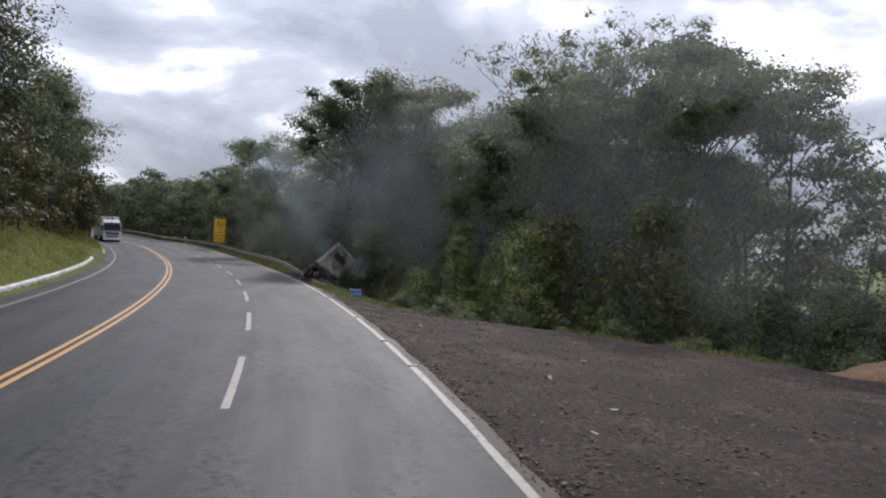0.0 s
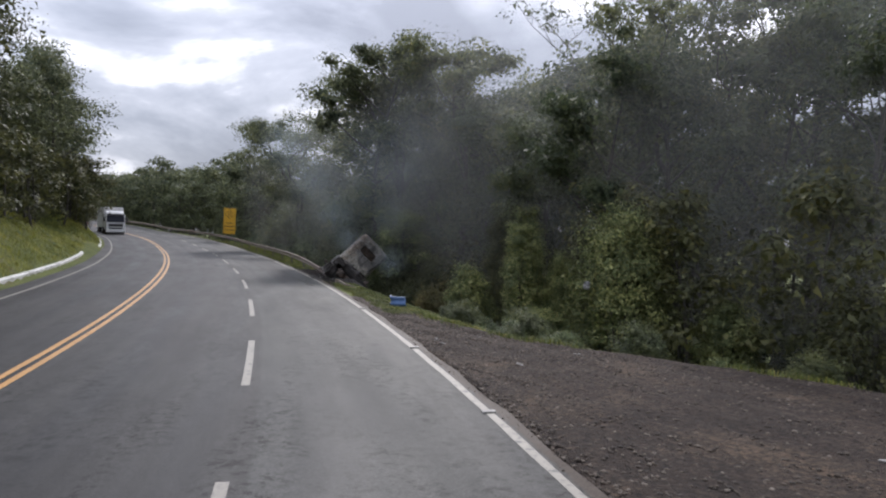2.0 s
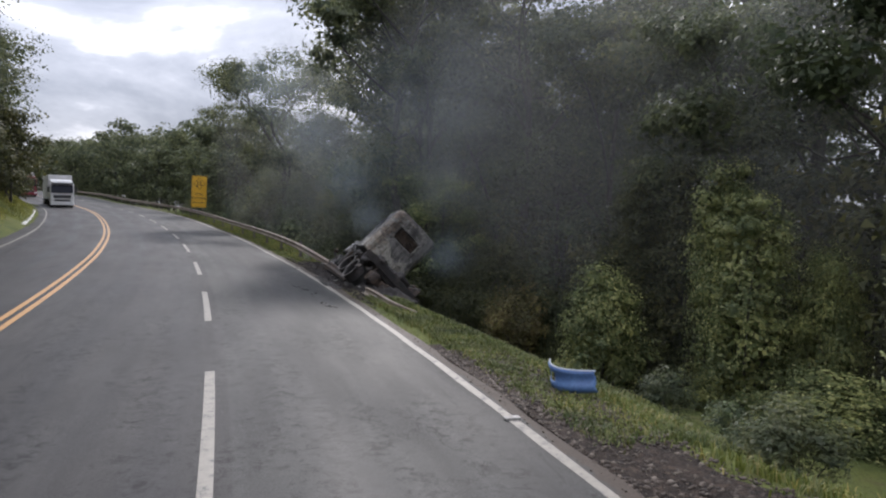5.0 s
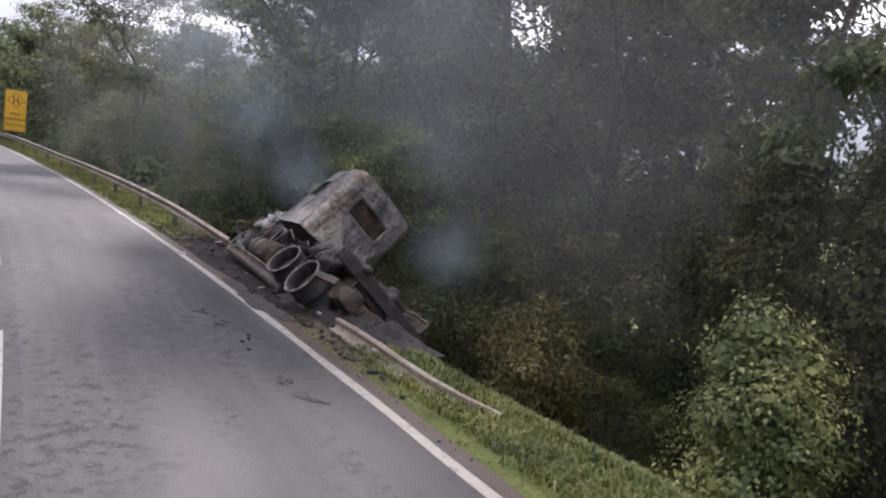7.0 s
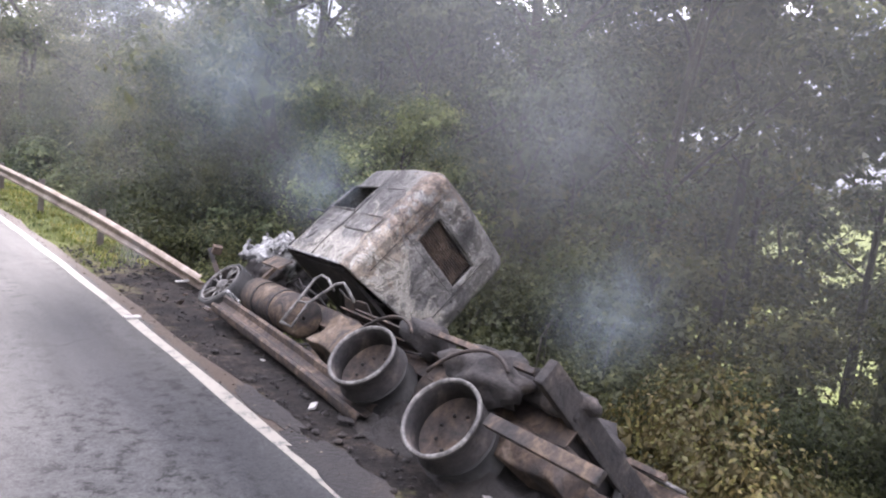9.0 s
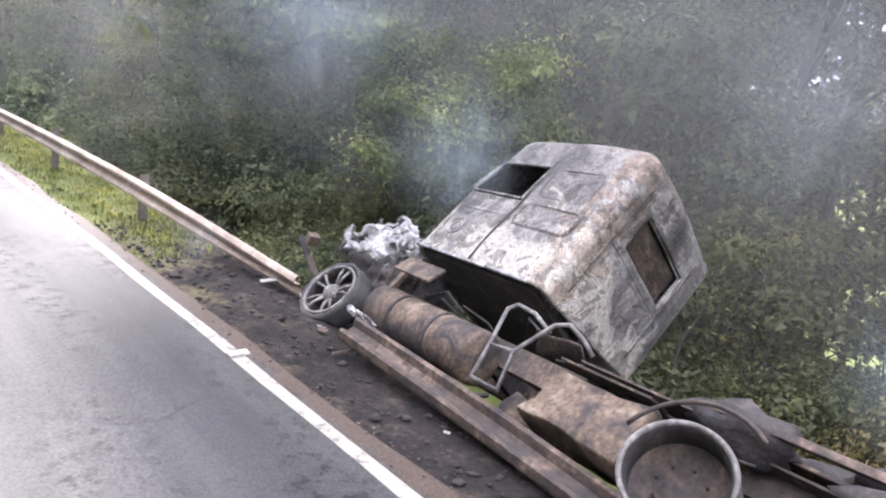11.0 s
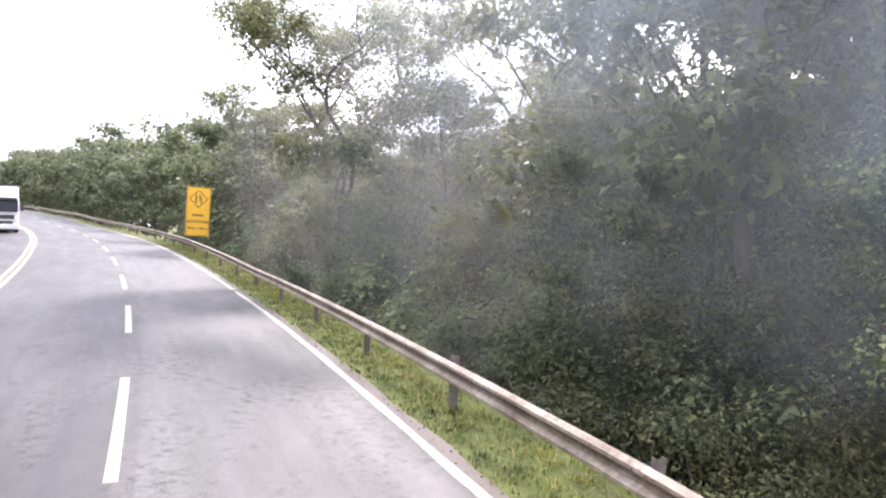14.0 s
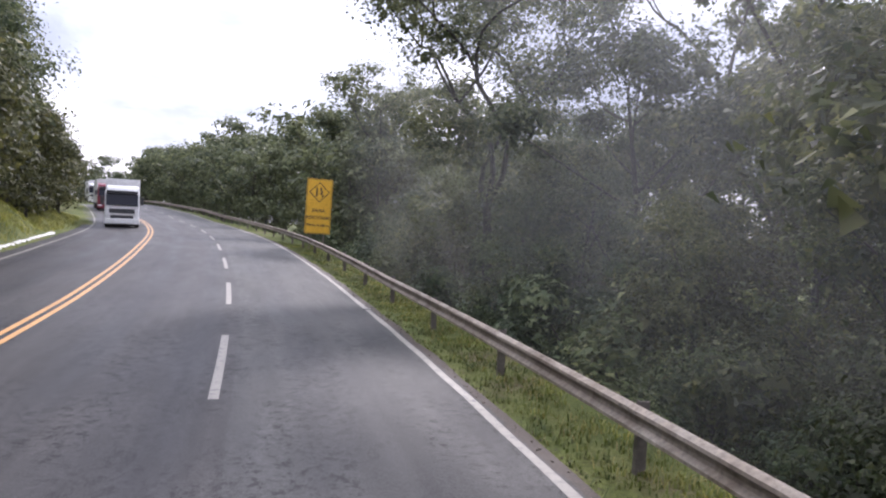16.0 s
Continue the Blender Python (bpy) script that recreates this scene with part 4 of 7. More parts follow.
# the wood on the falling slope
FAR, DIM = ("far dark treetops of the roadside wood",), ("shaded low trees filling the wood",)
BANK = "trees on the bank"
wood_row(8.3, 3.6, 67, 118, ([40, 80, 84, 118], [7.5, 8.0, 6.5, 7.0]), 0.7, LOW_TREES, WOOD, ("low dense tree at the edge of the wood",), 0, 0.5)
wood_row(11.4, 6.0, 47, 82, ([40, 47, 52, 58, 66, 76, 82], [11, 11, 13.5, 16, 20.5, 22, 17.5]), 1.0, TREES, WOOD, tree_words, 1.0, 1.0, ((57, 67),))
wood_row(14.5, 6.0, 26, 84, ([24, 32, 36, 42, 46, 50, 58, 84], [6.0, 8.0, 10.5, 13, 12, 13.5, 18, 19]), 1.2, TREES, WOOD, tree_words, 0.8)
wood_row(20.0, 6.2, 2, 84, ([4, 20, 30, 36, 41, 48, 56, 84], [5, 6.5, 9, 11.5, 14, 17, 18.5, 18]), 1.2, MID_TREES, WOOD, tree_words, 0.5)
wood_row(13.0, 4.0, 66, 80, ([52, 78], [11, 11]), 1.0, LOW_TREES, WOOD, ("dense tree leafy from its foot in the wood",), 0, 0.6)
wood_row(18.0, 4.6, 67, 84, ([50, 84], [12.5, 12.5]), 1.0, MID_TREES, WOOD, tree_words, 0, 0.6)
wood_row(31.5, 4.0, 57, 74, ([57, 74], [13, 13]), 0.8, MID_TREES, WOOD, tree_words)
wood_row(26.0, 4.6, 36, 100, ([36, 44, 50, 100], [10.5, 12, 15, 14]), 1.0, MID_TREES, WOOD, tree_words)
wood_row(11.0, 5.0, 85, 112, ([85, 95, 112], [12.5, 11, 11.5]), 1.0, TREES, WOOD, tree_words)
wood_row(16.0, 6.0, 85, 118, ([85, 118], [14, 12.5]), 1.0, MID_TREES, WOOD, tree_words)
wood_row(8.5, 5.0, 116, 250, ([116, 150, 250], [11, 13.5, 15]), 1.4, FAR_TREES, "far_woods", FAR)
wood_row(14.5, 6.5, 116, 260, ([116, 150, 260], [12.5, 14.5, 16]), 1.2, FAR_TREES, "far_woods", FAR)
wood_row(24.0, 14.0, 100, 260, ([100, 260], [14, 17]), 1.2, FAR_TREES, "far_woods", FAR)
planted(FORKED[0], 98.0, 6.9, 0.88, 40, "tall tree with bare forked limbs and rounded crown", WOOD, 1.0, 1.05)
planted(FORKED[1], 120.0, 8.2, 0.95, 130, "slender umbrella-crowned tree on a bare forked trunk", WOOD, 1.0)
planted(FORKED[1], 128.0, 9.4, 0.85, 250, "slender umbrella-crowned tree on a bare forked trunk", WOOD, -2.0)
planted(FORKED[2], 88.9, 13.6, 1.12, 20, "tall tree with pale bare forks in the wood", WOOD, 1.0)
planted(FORKED[3], 56.7, 19.0, 1.42, 60, "nearly leafless tree with fine forked twigs", WOOD, 0.0)
planted(FORKED[2], 45.5, 18.0, 1.0, 150, "open-crowned tree with bare forks above the wood", WOOD, 1.0)
planted(FORKED[1], 40.0, 18.5, 0.85, 200, "open-crowned tree with bare forks above the wood", WOOD, 2.0)
planted(FORKED[2], 46.4, 15.0, 0.95, 80, "open-crowned tree with bare forks above the wood", WOOD, 1.0)
planted(TREES[4], 75.5, 9.6, 1.47, 100, "tall broadleaf tree with a dark domed crown", WOOD, 1.0, 0.9)
# trees on the bank across the road and round the bend
bank_words = ("dark dense tree on the grassy bank",)
wood_row(-22.4, 5.0, 40, 87, ([40, 70, 90], [15, 17.0, 17.0]), 1.0, DARK_BANK_TREES, BANK, bank_words, 0, 0.6)
wood_row(-18.3, 4.2, 94, 140, ([94, 120, 138], [14, 16.5, 14]), 1.0, BANK_TREES, BANK, bank_words, 0, 0.6)
wood_row(-25.0, 7.0, 92, 150, ([92, 150], [10, 11]), 1.0, FAR_TREES, "bank_woods", ("dark trees behind the grassy bank",))
wood_row(-18.5, 5.5, 142, 300, ([142, 300], [9.5, 12]), 1.0, FAR_TREES, "bank_woods", FAR)
wood_row(-27.0, 10.0, 130, 300, ([130, 300], [11, 14]), 1.0, FAR_TREES, "bank_woods", FAR)
wood_row(7.4, 3.4, 113, 240, ([113, 240], [4.5, 5.5]), 0.6, THIN_TREES, "far_woods", FAR, 0, 0.5)
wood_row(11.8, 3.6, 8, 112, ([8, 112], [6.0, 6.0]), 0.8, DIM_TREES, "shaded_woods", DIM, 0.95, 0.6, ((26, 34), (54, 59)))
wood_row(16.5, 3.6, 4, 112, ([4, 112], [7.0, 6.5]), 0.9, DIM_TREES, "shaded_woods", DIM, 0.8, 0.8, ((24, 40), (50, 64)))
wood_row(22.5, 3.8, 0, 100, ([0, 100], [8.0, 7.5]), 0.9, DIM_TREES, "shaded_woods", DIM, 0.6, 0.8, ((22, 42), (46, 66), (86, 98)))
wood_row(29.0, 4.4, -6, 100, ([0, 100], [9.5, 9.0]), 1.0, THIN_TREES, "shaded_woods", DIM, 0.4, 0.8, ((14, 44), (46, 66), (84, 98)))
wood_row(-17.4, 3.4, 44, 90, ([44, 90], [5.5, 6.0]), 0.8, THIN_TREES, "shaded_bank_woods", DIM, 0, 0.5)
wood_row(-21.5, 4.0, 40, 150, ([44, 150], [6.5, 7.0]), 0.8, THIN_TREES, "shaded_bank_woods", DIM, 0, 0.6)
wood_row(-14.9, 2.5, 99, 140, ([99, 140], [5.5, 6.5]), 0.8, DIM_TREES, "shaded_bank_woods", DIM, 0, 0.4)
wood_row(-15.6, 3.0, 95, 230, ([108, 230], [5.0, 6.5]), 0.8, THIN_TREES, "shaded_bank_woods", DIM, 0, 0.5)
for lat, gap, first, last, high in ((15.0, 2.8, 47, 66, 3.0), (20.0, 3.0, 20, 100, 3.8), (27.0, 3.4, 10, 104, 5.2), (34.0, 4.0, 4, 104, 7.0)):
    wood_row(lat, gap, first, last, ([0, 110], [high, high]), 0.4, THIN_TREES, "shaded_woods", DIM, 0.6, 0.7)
# wooded rise beyond the bend
for n in range(44):
    az, far = radians(-47 + 28 * rng.random()), 175 + 80 * rng.random()
    p = Vector((-19.6 + far * math.sin(az), 64.7 + far * math.cos(az), 0))
    s_, l_ = to_road(np.array([p.x]), np.array([p.y]))
    if -15.5 < l_[0] < 5.5:
        continue
    p.z = float(ground_height(np.array([p.x]), np.array([p.y]))[0])
    if l_[0] > 0:
        p.z = max(p.z, -1.0)
    low = Matrix.Translation(p) @ pose(2.0 * math.cos(n), 1.0, 0, 0, 0, 31 * n) @ Matrix.Scale(0.85 + 0.3 * rng.random(), 4)
    JOINED.setdefault(("distant_woods", "dark wooded rise beyond the bend of the road"), []).append((THIN_TREES[n % 2], low))
    JOINED.setdefault(("distant_woods", "dark wooded rise beyond the bend of the road"), []).append((FAR_TREES[n % 3], Matrix.Translation(p) @ pose(0, 0, 0, 0, 0, 77 * n) @ Matrix.Scale(0.85 + 0.35 * rng.random(), 4)))
# undergrowth along the slope's edge
bush_words = "dense green undergrowth bush on the roadside slope"
s = 56.5
while s < 136:
    lat = 6.4 + rng.normal() * 0.45
    k = int(rng.integers(0, 4))
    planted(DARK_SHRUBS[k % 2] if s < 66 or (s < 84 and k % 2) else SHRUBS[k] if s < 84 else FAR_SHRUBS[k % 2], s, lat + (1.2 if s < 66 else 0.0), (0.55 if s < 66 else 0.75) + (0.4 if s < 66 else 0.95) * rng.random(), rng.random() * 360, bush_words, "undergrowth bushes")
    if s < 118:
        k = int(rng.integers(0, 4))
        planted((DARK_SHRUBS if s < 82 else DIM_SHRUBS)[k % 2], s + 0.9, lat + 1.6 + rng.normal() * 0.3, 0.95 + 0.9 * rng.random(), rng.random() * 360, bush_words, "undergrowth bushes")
    s += 1.8 + 0.8 * rng.random()
# bushes along the lay-by
vine_words = "tall bush draped with pale green vines by the lay-by"
for k, s, lat, top, wide, turn in ((0, 43.5, 9.3, 3.6, 3.5, 20), (2, 48.5, 7.7, 3.2, 1.7, 70), (2, 50.3, 8.6, 4.1, 1.6, 130), (0, 47.6, 8.9, 1.85, 1.65, 200), (3, 52.6, 6.75, 0.85, 2.3, 100),
                                    (4, 52.8, 9.6, 4.0, 2.0, 10), (4, 54.6, 9.4, 3.6, 1.8, 250), (4, 56.4, 10.6, 4.2, 2.2, 310), (3, 45.8, 7.2, -0.3, 2.3, 60), (3, 40.6, 11.4, 0.5, 2.2, 160), (1, 57.4, 6.4, 0.0, 2.0, 40), (1, 58.6, 7.0, 0.6, 2.0, 140)):
    base = on_ground(s, lat)
    base.z -= 0.15
    high = (top + float(height_of_road(s)) - base.z) / (5.4, 2.6, 6.2, 2.8, 6.2)[k]
    flat = wide / (3.4, 2.2, 1.9, 2.2, 1.9)[k]
    bush = copy_thing(VINES[k], Matrix.Translation(base) @ pose(0, 0, 0, 0, 0, turn) @ Matrix.Diagonal((flat, flat, high, 1)))
    tagged(bush, "brown scorched bush near the burnt truck" if k == 1 else "tall dark bush hung with creepers on the slope" if k == 4 else vine_words, "", "vine bushes")
for n in range(16):
    s = 24.0 + 1.45 * n
    edge = float(np.interp(s, *VERGE))
    planted(FAR_SHRUBS[n % 2], s, edge + 1.0 + rng.random() * 1.0, 0.2 + 0.16 * rng.random(), rng.random() * 360, "low green bush at the edge of the gravel", "lay-by bushes", 0, 1.4)
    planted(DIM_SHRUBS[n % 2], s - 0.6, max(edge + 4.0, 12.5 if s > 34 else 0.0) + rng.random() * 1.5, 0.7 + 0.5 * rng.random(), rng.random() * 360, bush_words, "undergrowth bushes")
for (name, label), copies in JOINED.items():
    join_woods(name, copies, label)
for proto in (*TREES, *FORKED, *BANK_TREES, *DARK_BANK_TREES, *FAR_TREES, *MID_TREES, *DIM_TREES, *THIN_TREES, *LOW_TREES, *SHRUBS, *FAR_SHRUBS, *DARK_SHRUBS, *DIM_SHRUBS, *VINES):
    for o in (*proto.children_recursive, proto):
        bpy.data.objects.remove(o)

# ---- guard rail ----
BEAM = [(0.0, 0.155), (-0.025, 0.15), (-0.08, 0.118), (-0.083, 0.08), (-0.02, 0.038), (-0.012, 0.0), (-0.02, -0.038), (-0.083, -0.08), (-0.08, -0.118), (-0.025, -0.15), (0.0, -0.155)]


def beam_mesh(frames):
    """A corrugated beam through frames of (centre, outward, up)."""
    bm = bmesh.new()
    loop = BEAM + [(x + 0.008, z) for x, z in reversed(BEAM)]
    rings = [[bm.verts.new(c + o * x + u * z) for x, z in loop] for c, o, u in frames]
    n = len(loop)
    for a, b in zip(rings, rings[1:]):
        for k in range(n):
            bm.faces.new((a[k], a[(k + 1) % n], b[(k + 1) % n], b[k]))
    for r in (rings[0], rings[-1]):
        for k in range(len(BEAM) - 1):
            bm.faces.new((r[k], r[k + 1], r[n - 2 - k], r[n - 1 - k]))
    return bm


def rail_line(s):
    """Distance from the edge line and height of the beam's top, bending gently down to the torn end."""
    a, b, c = rail_course(s - 0.9), rail_course(s), rail_course(s + 0.9)
    return (a[0] + 2 * b[0] + c[0]) / 4, (a[1] + 2 * b[1] + c[1]) / 4


def rail_course(s):
    return float(np.interp(s, [64.2, 66, 68.2, 71, 90, 110, 140, 300], [1.62, 1.28, 1.0, 0.92, 0.94, 1.2, 1.4, 1.5])), float(np.interp(s, [64.2, 66, 68.2, 71, 300], [0.12, 0.42, 0.65, 0.72, 0.72]))


rail = thing("guard_rail", Matrix.Translation(road(82, 0.95)), "weathered steel guard rail on short posts along the verge", "guard rail")
back = rail.matrix_basis.inverted()
start = 64.2
while start < 245:
    end = 68.2 if start < 65 else start + 4.4
    frames = []
    for s in np.linspace(start, end + 0.12, 7):
        lat, top = rail_line(s)
        t = heading(s)
        fall = float(np.interp(s, [64.2, 67.5], [0.5, 0.0]))
        up = (Vector((0, 0, math.cos(fall))) + Vector((math.cos(t), math.sin(t), 0)) * -math.sin(fall))
        out = Vector((math.cos(t), math.sin(t), 0)) * math.cos(fall) + Vector((0, 0, math.sin(fall)))
        frames.append((back @ (road(s, lat, top) - up * 0.155), out, up))
    part("rail_panel", beam_mesh(frames), M_RUSTED_RAIL if start < 65 else M_STEEL, rail)
    s = end
    lat, top = rail_line(s)
    t = heading(s)
    foot = on_ground(s, lat + 0.14)
    m = back @ Matrix.Translation(foot) @ pose(0, 0, 0, random.uniform(-2, 2), random.uniform(-2, 2), math.degrees(t))
    h = road(s, lat, top).z - foot.z + random.choice((-0.03, 0.0, 0.0, 0.05))
    bm = bmesh.new()
    box(bm, (0, 0, h / 2 - 0.2), (0.12, 0.008, h + 0.4), m)
    box(bm, (-0.056, 0.035, h / 2 - 0.2), (0.008, 0.07, h + 0.4), m)
    box(bm, (0.056, 0.035, h / 2 - 0.2), (0.008, 0.07, h + 0.4), m)
    part("post", bm, M_POST, rail, "dull steel post")
    if s < 120:
        for ds in (-0.2, -0.1, 0.1):
            bm = bmesh.new()
            p, q = road(s + ds, lat - 0.082, top - 0.055), road(s + ds, lat - 0.098, top - 0.055)
            tube(bm, [back @ p, back @ q], 0.014, 6)
            part("bolt", bm, M_POST, rail, "rusty bolt head")
    start = end
# bent post that stands free beyond the torn end
torn = thing("bent_post", Matrix.Translation(on_ground(64.6, 1.9)), "bent rusty guard rail post beside the wrecked truck", "post")
bm = bmesh.new()
tube(bm, [(0.25, -0.35, -0.3), (0.2, -0.28, 0.15), (0.04, -0.02, 0.48), (-0.05, 0.12, 0.68)], [0.06, 0.06, 0.055, 0.05], 4)
part("post", bm, M_CHAR, torn)
part("spacer", boxed((-0.07, 0.13, 0.70), (0.15, 0.11, 0.14), pose(0, 0, 0, 20, 10, 15), 0.01), M_RUST, torn, "rusty spacer block")
# torn beams lying on the verge under the truck
for line in (((62.4, 1.12, 0.17, 62), (61.3, 1.1, 0.13, 60), (60.2, 1.06, 0.10, 60), (59.4, 1.03, 0.06, 64), (58.6, 1.0, 0.0, 70)), ((56.3, 0.98, -0.07, 40), (55.6, 0.93, -0.03, 42), (54.8, 0.9, -0.02, 42), (54.1, 0.86, -0.02, 44), (53.4, 0.88, -0.04, 50), (52.8, 1.0, -0.08, 60), (52.3, 1.2, -0.14, 70))):
    mid = line[len(line) // 2]
    fallen = thing("fallen_rail_beam", Matrix.Translation(road(mid[0], mid[1])), "torn guard rail beam lying on the verge under the truck", "guard rail", "torn rail beams")
    fb = fallen.matrix_basis.inverted()
    frames = []
    for s, lat, z, tilt in line:
        t = heading(s)
        a = radians(tilt)
        r = Vector((math.cos(t), math.sin(t), 0))
        frames.append((fb @ road(s, lat, z), r * math.cos(a) - Vector((0, 0, 1)) * math.sin(a), Vector((0, 0, 1)) * math.cos(a) + r * math.sin(a)))
    part("rail_panel", beam_mesh(frames), M_CHAR if mid[0] > 58 else M_STEEL, fallen)

# ---- kerb on the far side ----
for first, last, name in ((20.0, 85.0, "kerb"), (93.0, 117.0, "kerb")):
    KL = -13.3 if last < 100 else -12.38
    kerb = thing(name, Matrix.Translation(road((first + last) / 2, KL)), "whitewashed concrete kerb below the grassy bank", "kerb", "", "structure")
    kb = kerb.matrix_basis.inverted()
    s = first
    while s < last:
        l0 = -13.25 - max(0.0, s - 80) ** 2 * 0.02 if s < 90 else -12.5
        l1 = -13.25 - max(0.0, s + 1 - 80) ** 2 * 0.02 if s < 90 else -12.5
        bm = bmesh.new()
        lift = random.uniform(-0.012, 0.012)
        ring = []
        for ss, l in ((s + 0.01, l0), (s + 0.99, l1)):
            ring.append([bm.verts.new(kb @ road(ss, l + dx, dz + lift)) for dx, dz in ((0.1, -0.2), (0.1, 0.1), (0.06, 0.15), (-0.12, 0.17), (-0.16, 0.13), (-0.16, -0.2))])
        a, b = ring
        for k in range(6):
            bm.faces.new((a[k], a[(k + 1) % 6], b[(k + 1) % 6], b[k]))
        bm.faces.new(a[::-1])
        bm.faces.new(b)
        part("kerb_stone", bm, M_KERB, kerb)
        s += 1.0

# ---- warning sign ----
SIGN_S, SIGN_LAT = 111.2, 1.95
t = heading(SIGN_S)
base = on_ground(SIGN_S, SIGN_LAT)
sign = thing("road_sign", Matrix.Translation(base) @ pose(0, 0, 0, 0, 1.6, math.degrees(t) - 2), "tall yellow lane-ending warning sign on two steel posts", "road sign")
z0, z1 = road(SIGN_S, 0, 0.86).z - base.z, road(SIGN_S, 0, 4.08).z - base.z
w = 1.5
bm = bmesh.new()
box(bm, (0, 0, (z0 + z1) / 2), (w, 0.02, z1 - z0), Matrix(), 0.008)
part("panel", bm, M_SIGN, sign)
for x in (-0.4, 0.4):
    part("post", boxed((x, 0.06, z1 / 2 - 0.3), (0.07, 0.05, z1 + 0.4), Matrix(), 0.008), M_STEEL, sign, "galvanised post")
bm = bmesh.new()
for cx, cz, sx, sz in ((0, z1 - 0.045, w - 0.09, 0.025), (0, z0 + 0.045, w - 0.09, 0.025), (-w / 2 + 0.045, (z0 + z1) / 2, 0.025, z1 - z0 - 0.09), (w / 2 - 0.045, (z0 + z1) / 2, 0.025, z1 - z0 - 0.09)):
    box(bm, (cx, -0.013, cz), (sx, 0.006, sz))
part("border", bm, M_BLACK, sign, "thin black border")
zc, half = z1 - 0.78, 0.6
bm = bmesh.new()
for k in range(4):
    a, b = k * math.pi / 2, (k + 1) * math.pi / 2
    p, q = Vector((math.cos(a) * half, 0, math.sin(a) * half)), Vector((math.cos(b) * half, 0, math.sin(b) * half))
    d = (q - p).normalized()
    nrm = Vector((-d.z, 0, d.x))
    vs = [bm.verts.new(Vector((0, -0.015, zc)) + v) for v in (p, q, q + nrm * 0.045, p + nrm * 0.045)]
    vs = vs + [bm.verts.new(v.co + Vector((0, 0.004, 0))) for v in vs]
    for fc in ((0, 1, 2, 3), (7, 6, 5, 4), (0, 4, 5, 1), (1, 5, 6, 2), (2, 6, 7, 3), (3, 7, 4, 0)):
        bm.faces.new([vs[i] for i in fc])
part("diamond", bm, M_BLACK, sign, "black diamond outline")
bm = bmesh.new()
box(bm, (-0.16, -0.014, zc), (0.085, 0.005, 0.56))
for cx, cz, tilt, ln in ((0.07, zc + 0.18, 0, 0.2), (0.12, zc - 0.02, 28, 0.26), (0.19, zc - 0.2, 0, 0.18)):
    box(bm, (0, 0, 0), (0.085, 0.006, ln), Matrix.Translation((cx, -0.0145 - 0.001 * ln, cz)) @ pose(0, 0, 0, 0, tilt, 0))
part("lane_symbol", bm, M_BLACK, sign, "black merging lanes symbol")
for text, size, cz in (("FAIXA", 0.27, z1 - 1.86), ("ADICIONAL", 0.27, z1 - 2.28), ("FINAL A 200 m", 0.2, z1 - 2.72)):
    cu = bpy.data.curves.new("lettering", "FONT")
    cu.body, cu.size, cu.align_x, cu.align_y, cu.extrude, cu.offset = text, size, "CENTER", "CENTER", 0.002, 0.006
    ob = new("lettering", cu)
    me = bpy.data.meshes.new_from_object(ob.evaluated_get(bpy.context.evaluated_depsgraph_get()))
    bpy.data.objects.remove(ob)
    me.materials.append(M_BLACK)
    ob = new("lettering", me)
    ob.parent = sign
    ob.matrix_basis = pose(0, -0.0155, cz, 90, 0, 0)
    tagged(ob, "black painted lettering")

# ---- burnt truck ----
F, R = Vector((-0.311, 0.948, -0.067)).normalized(), Vector((0.683, 0.145, -0.715))
R = (R - F * R.dot(F)).normalized()
U = R.cross(F)
TRUCK = Matrix(((R.x, F.x, U.x, -11.57), (R.y, F.y, U.y, 60.38), (R.z, F.z, U.z, 1.0), (0, 0, 0, 1)))
truck = thing("burnt_truck", TRUCK, "burnt-out truck tractor leaning over the verge into the slope", "truck")


def shell(x0, x1, y0, y1, z0, z1, r, step, holes, warp):
    """A rounded box without its bottom, with holes (face, a0, a1, b0, b1)."""
    bm = bmesh.new()
    seen = {}

    def vert(p):
        key = tuple(round(c, 4) for c in p)
        if key not in seen:
            seen[key] = bm.verts.new(p)
        return seen[key]

    def lines(a, b, cuts):
        fixed = sorted({a, b, *[c for c in cuts if a < c < b]})
        out = []
        for c, d in zip(fixed, fixed[1:]):
            k = max(1, round((d - c) / step))
            out += [c + (d - c) * i / k for i in range(k)]
        return out + [b]

    xs = lines(x0, x1, [h[1] for h in holes if h[0] in "FB"] + [h[2] for h in holes if h[0] in "FB"])
    ys = lines(y0, y1, [h[1] for h in holes if h[0] in "LR"] + [h[2] for h in holes if h[0] in "LR"])
    zs = lines(z0, z1, [h[3] for h in holes] + [h[4] for h in holes])
    for face, av, bv, put in (("L", ys, zs, lambda a, b: (x0, a, b)), ("R", ys, zs, lambda a, b: (x1, a, b)), ("F", xs, zs, lambda a, b: (a, y1, b)), ("B", xs, zs, lambda a, b: (a, y0, b)), ("T", xs, ys, lambda a, b: (a, b, z1))):
        for a0, a1 in zip(av, av[1:]):
            for b0, b1 in zip(bv, bv[1:]):
                am, bm_ = (a0 + a1) / 2, (b0 + b1) / 2
                if any(h[0] == face and h[1] < am < h[2] and h[3] < bm_ < h[4] for h in holes):
                    continue
                bm.faces.new([vert(put(*q)) for q in ((a0, b0), (a1, b0), (a1, b1), (a0, b1))])
    for v in bm.verts:
        p = v.co
        inner = Vector((min(max(p.x, x0 + r), x1 - r), min(max(p.y, y0 + r), y1 - r), min(p.z, z1 - r)))
        d = p - inner
        if d.length > 1e-6:
            p = inner + d.normalized() * r
        v.co = warp(p, v)
    return bm


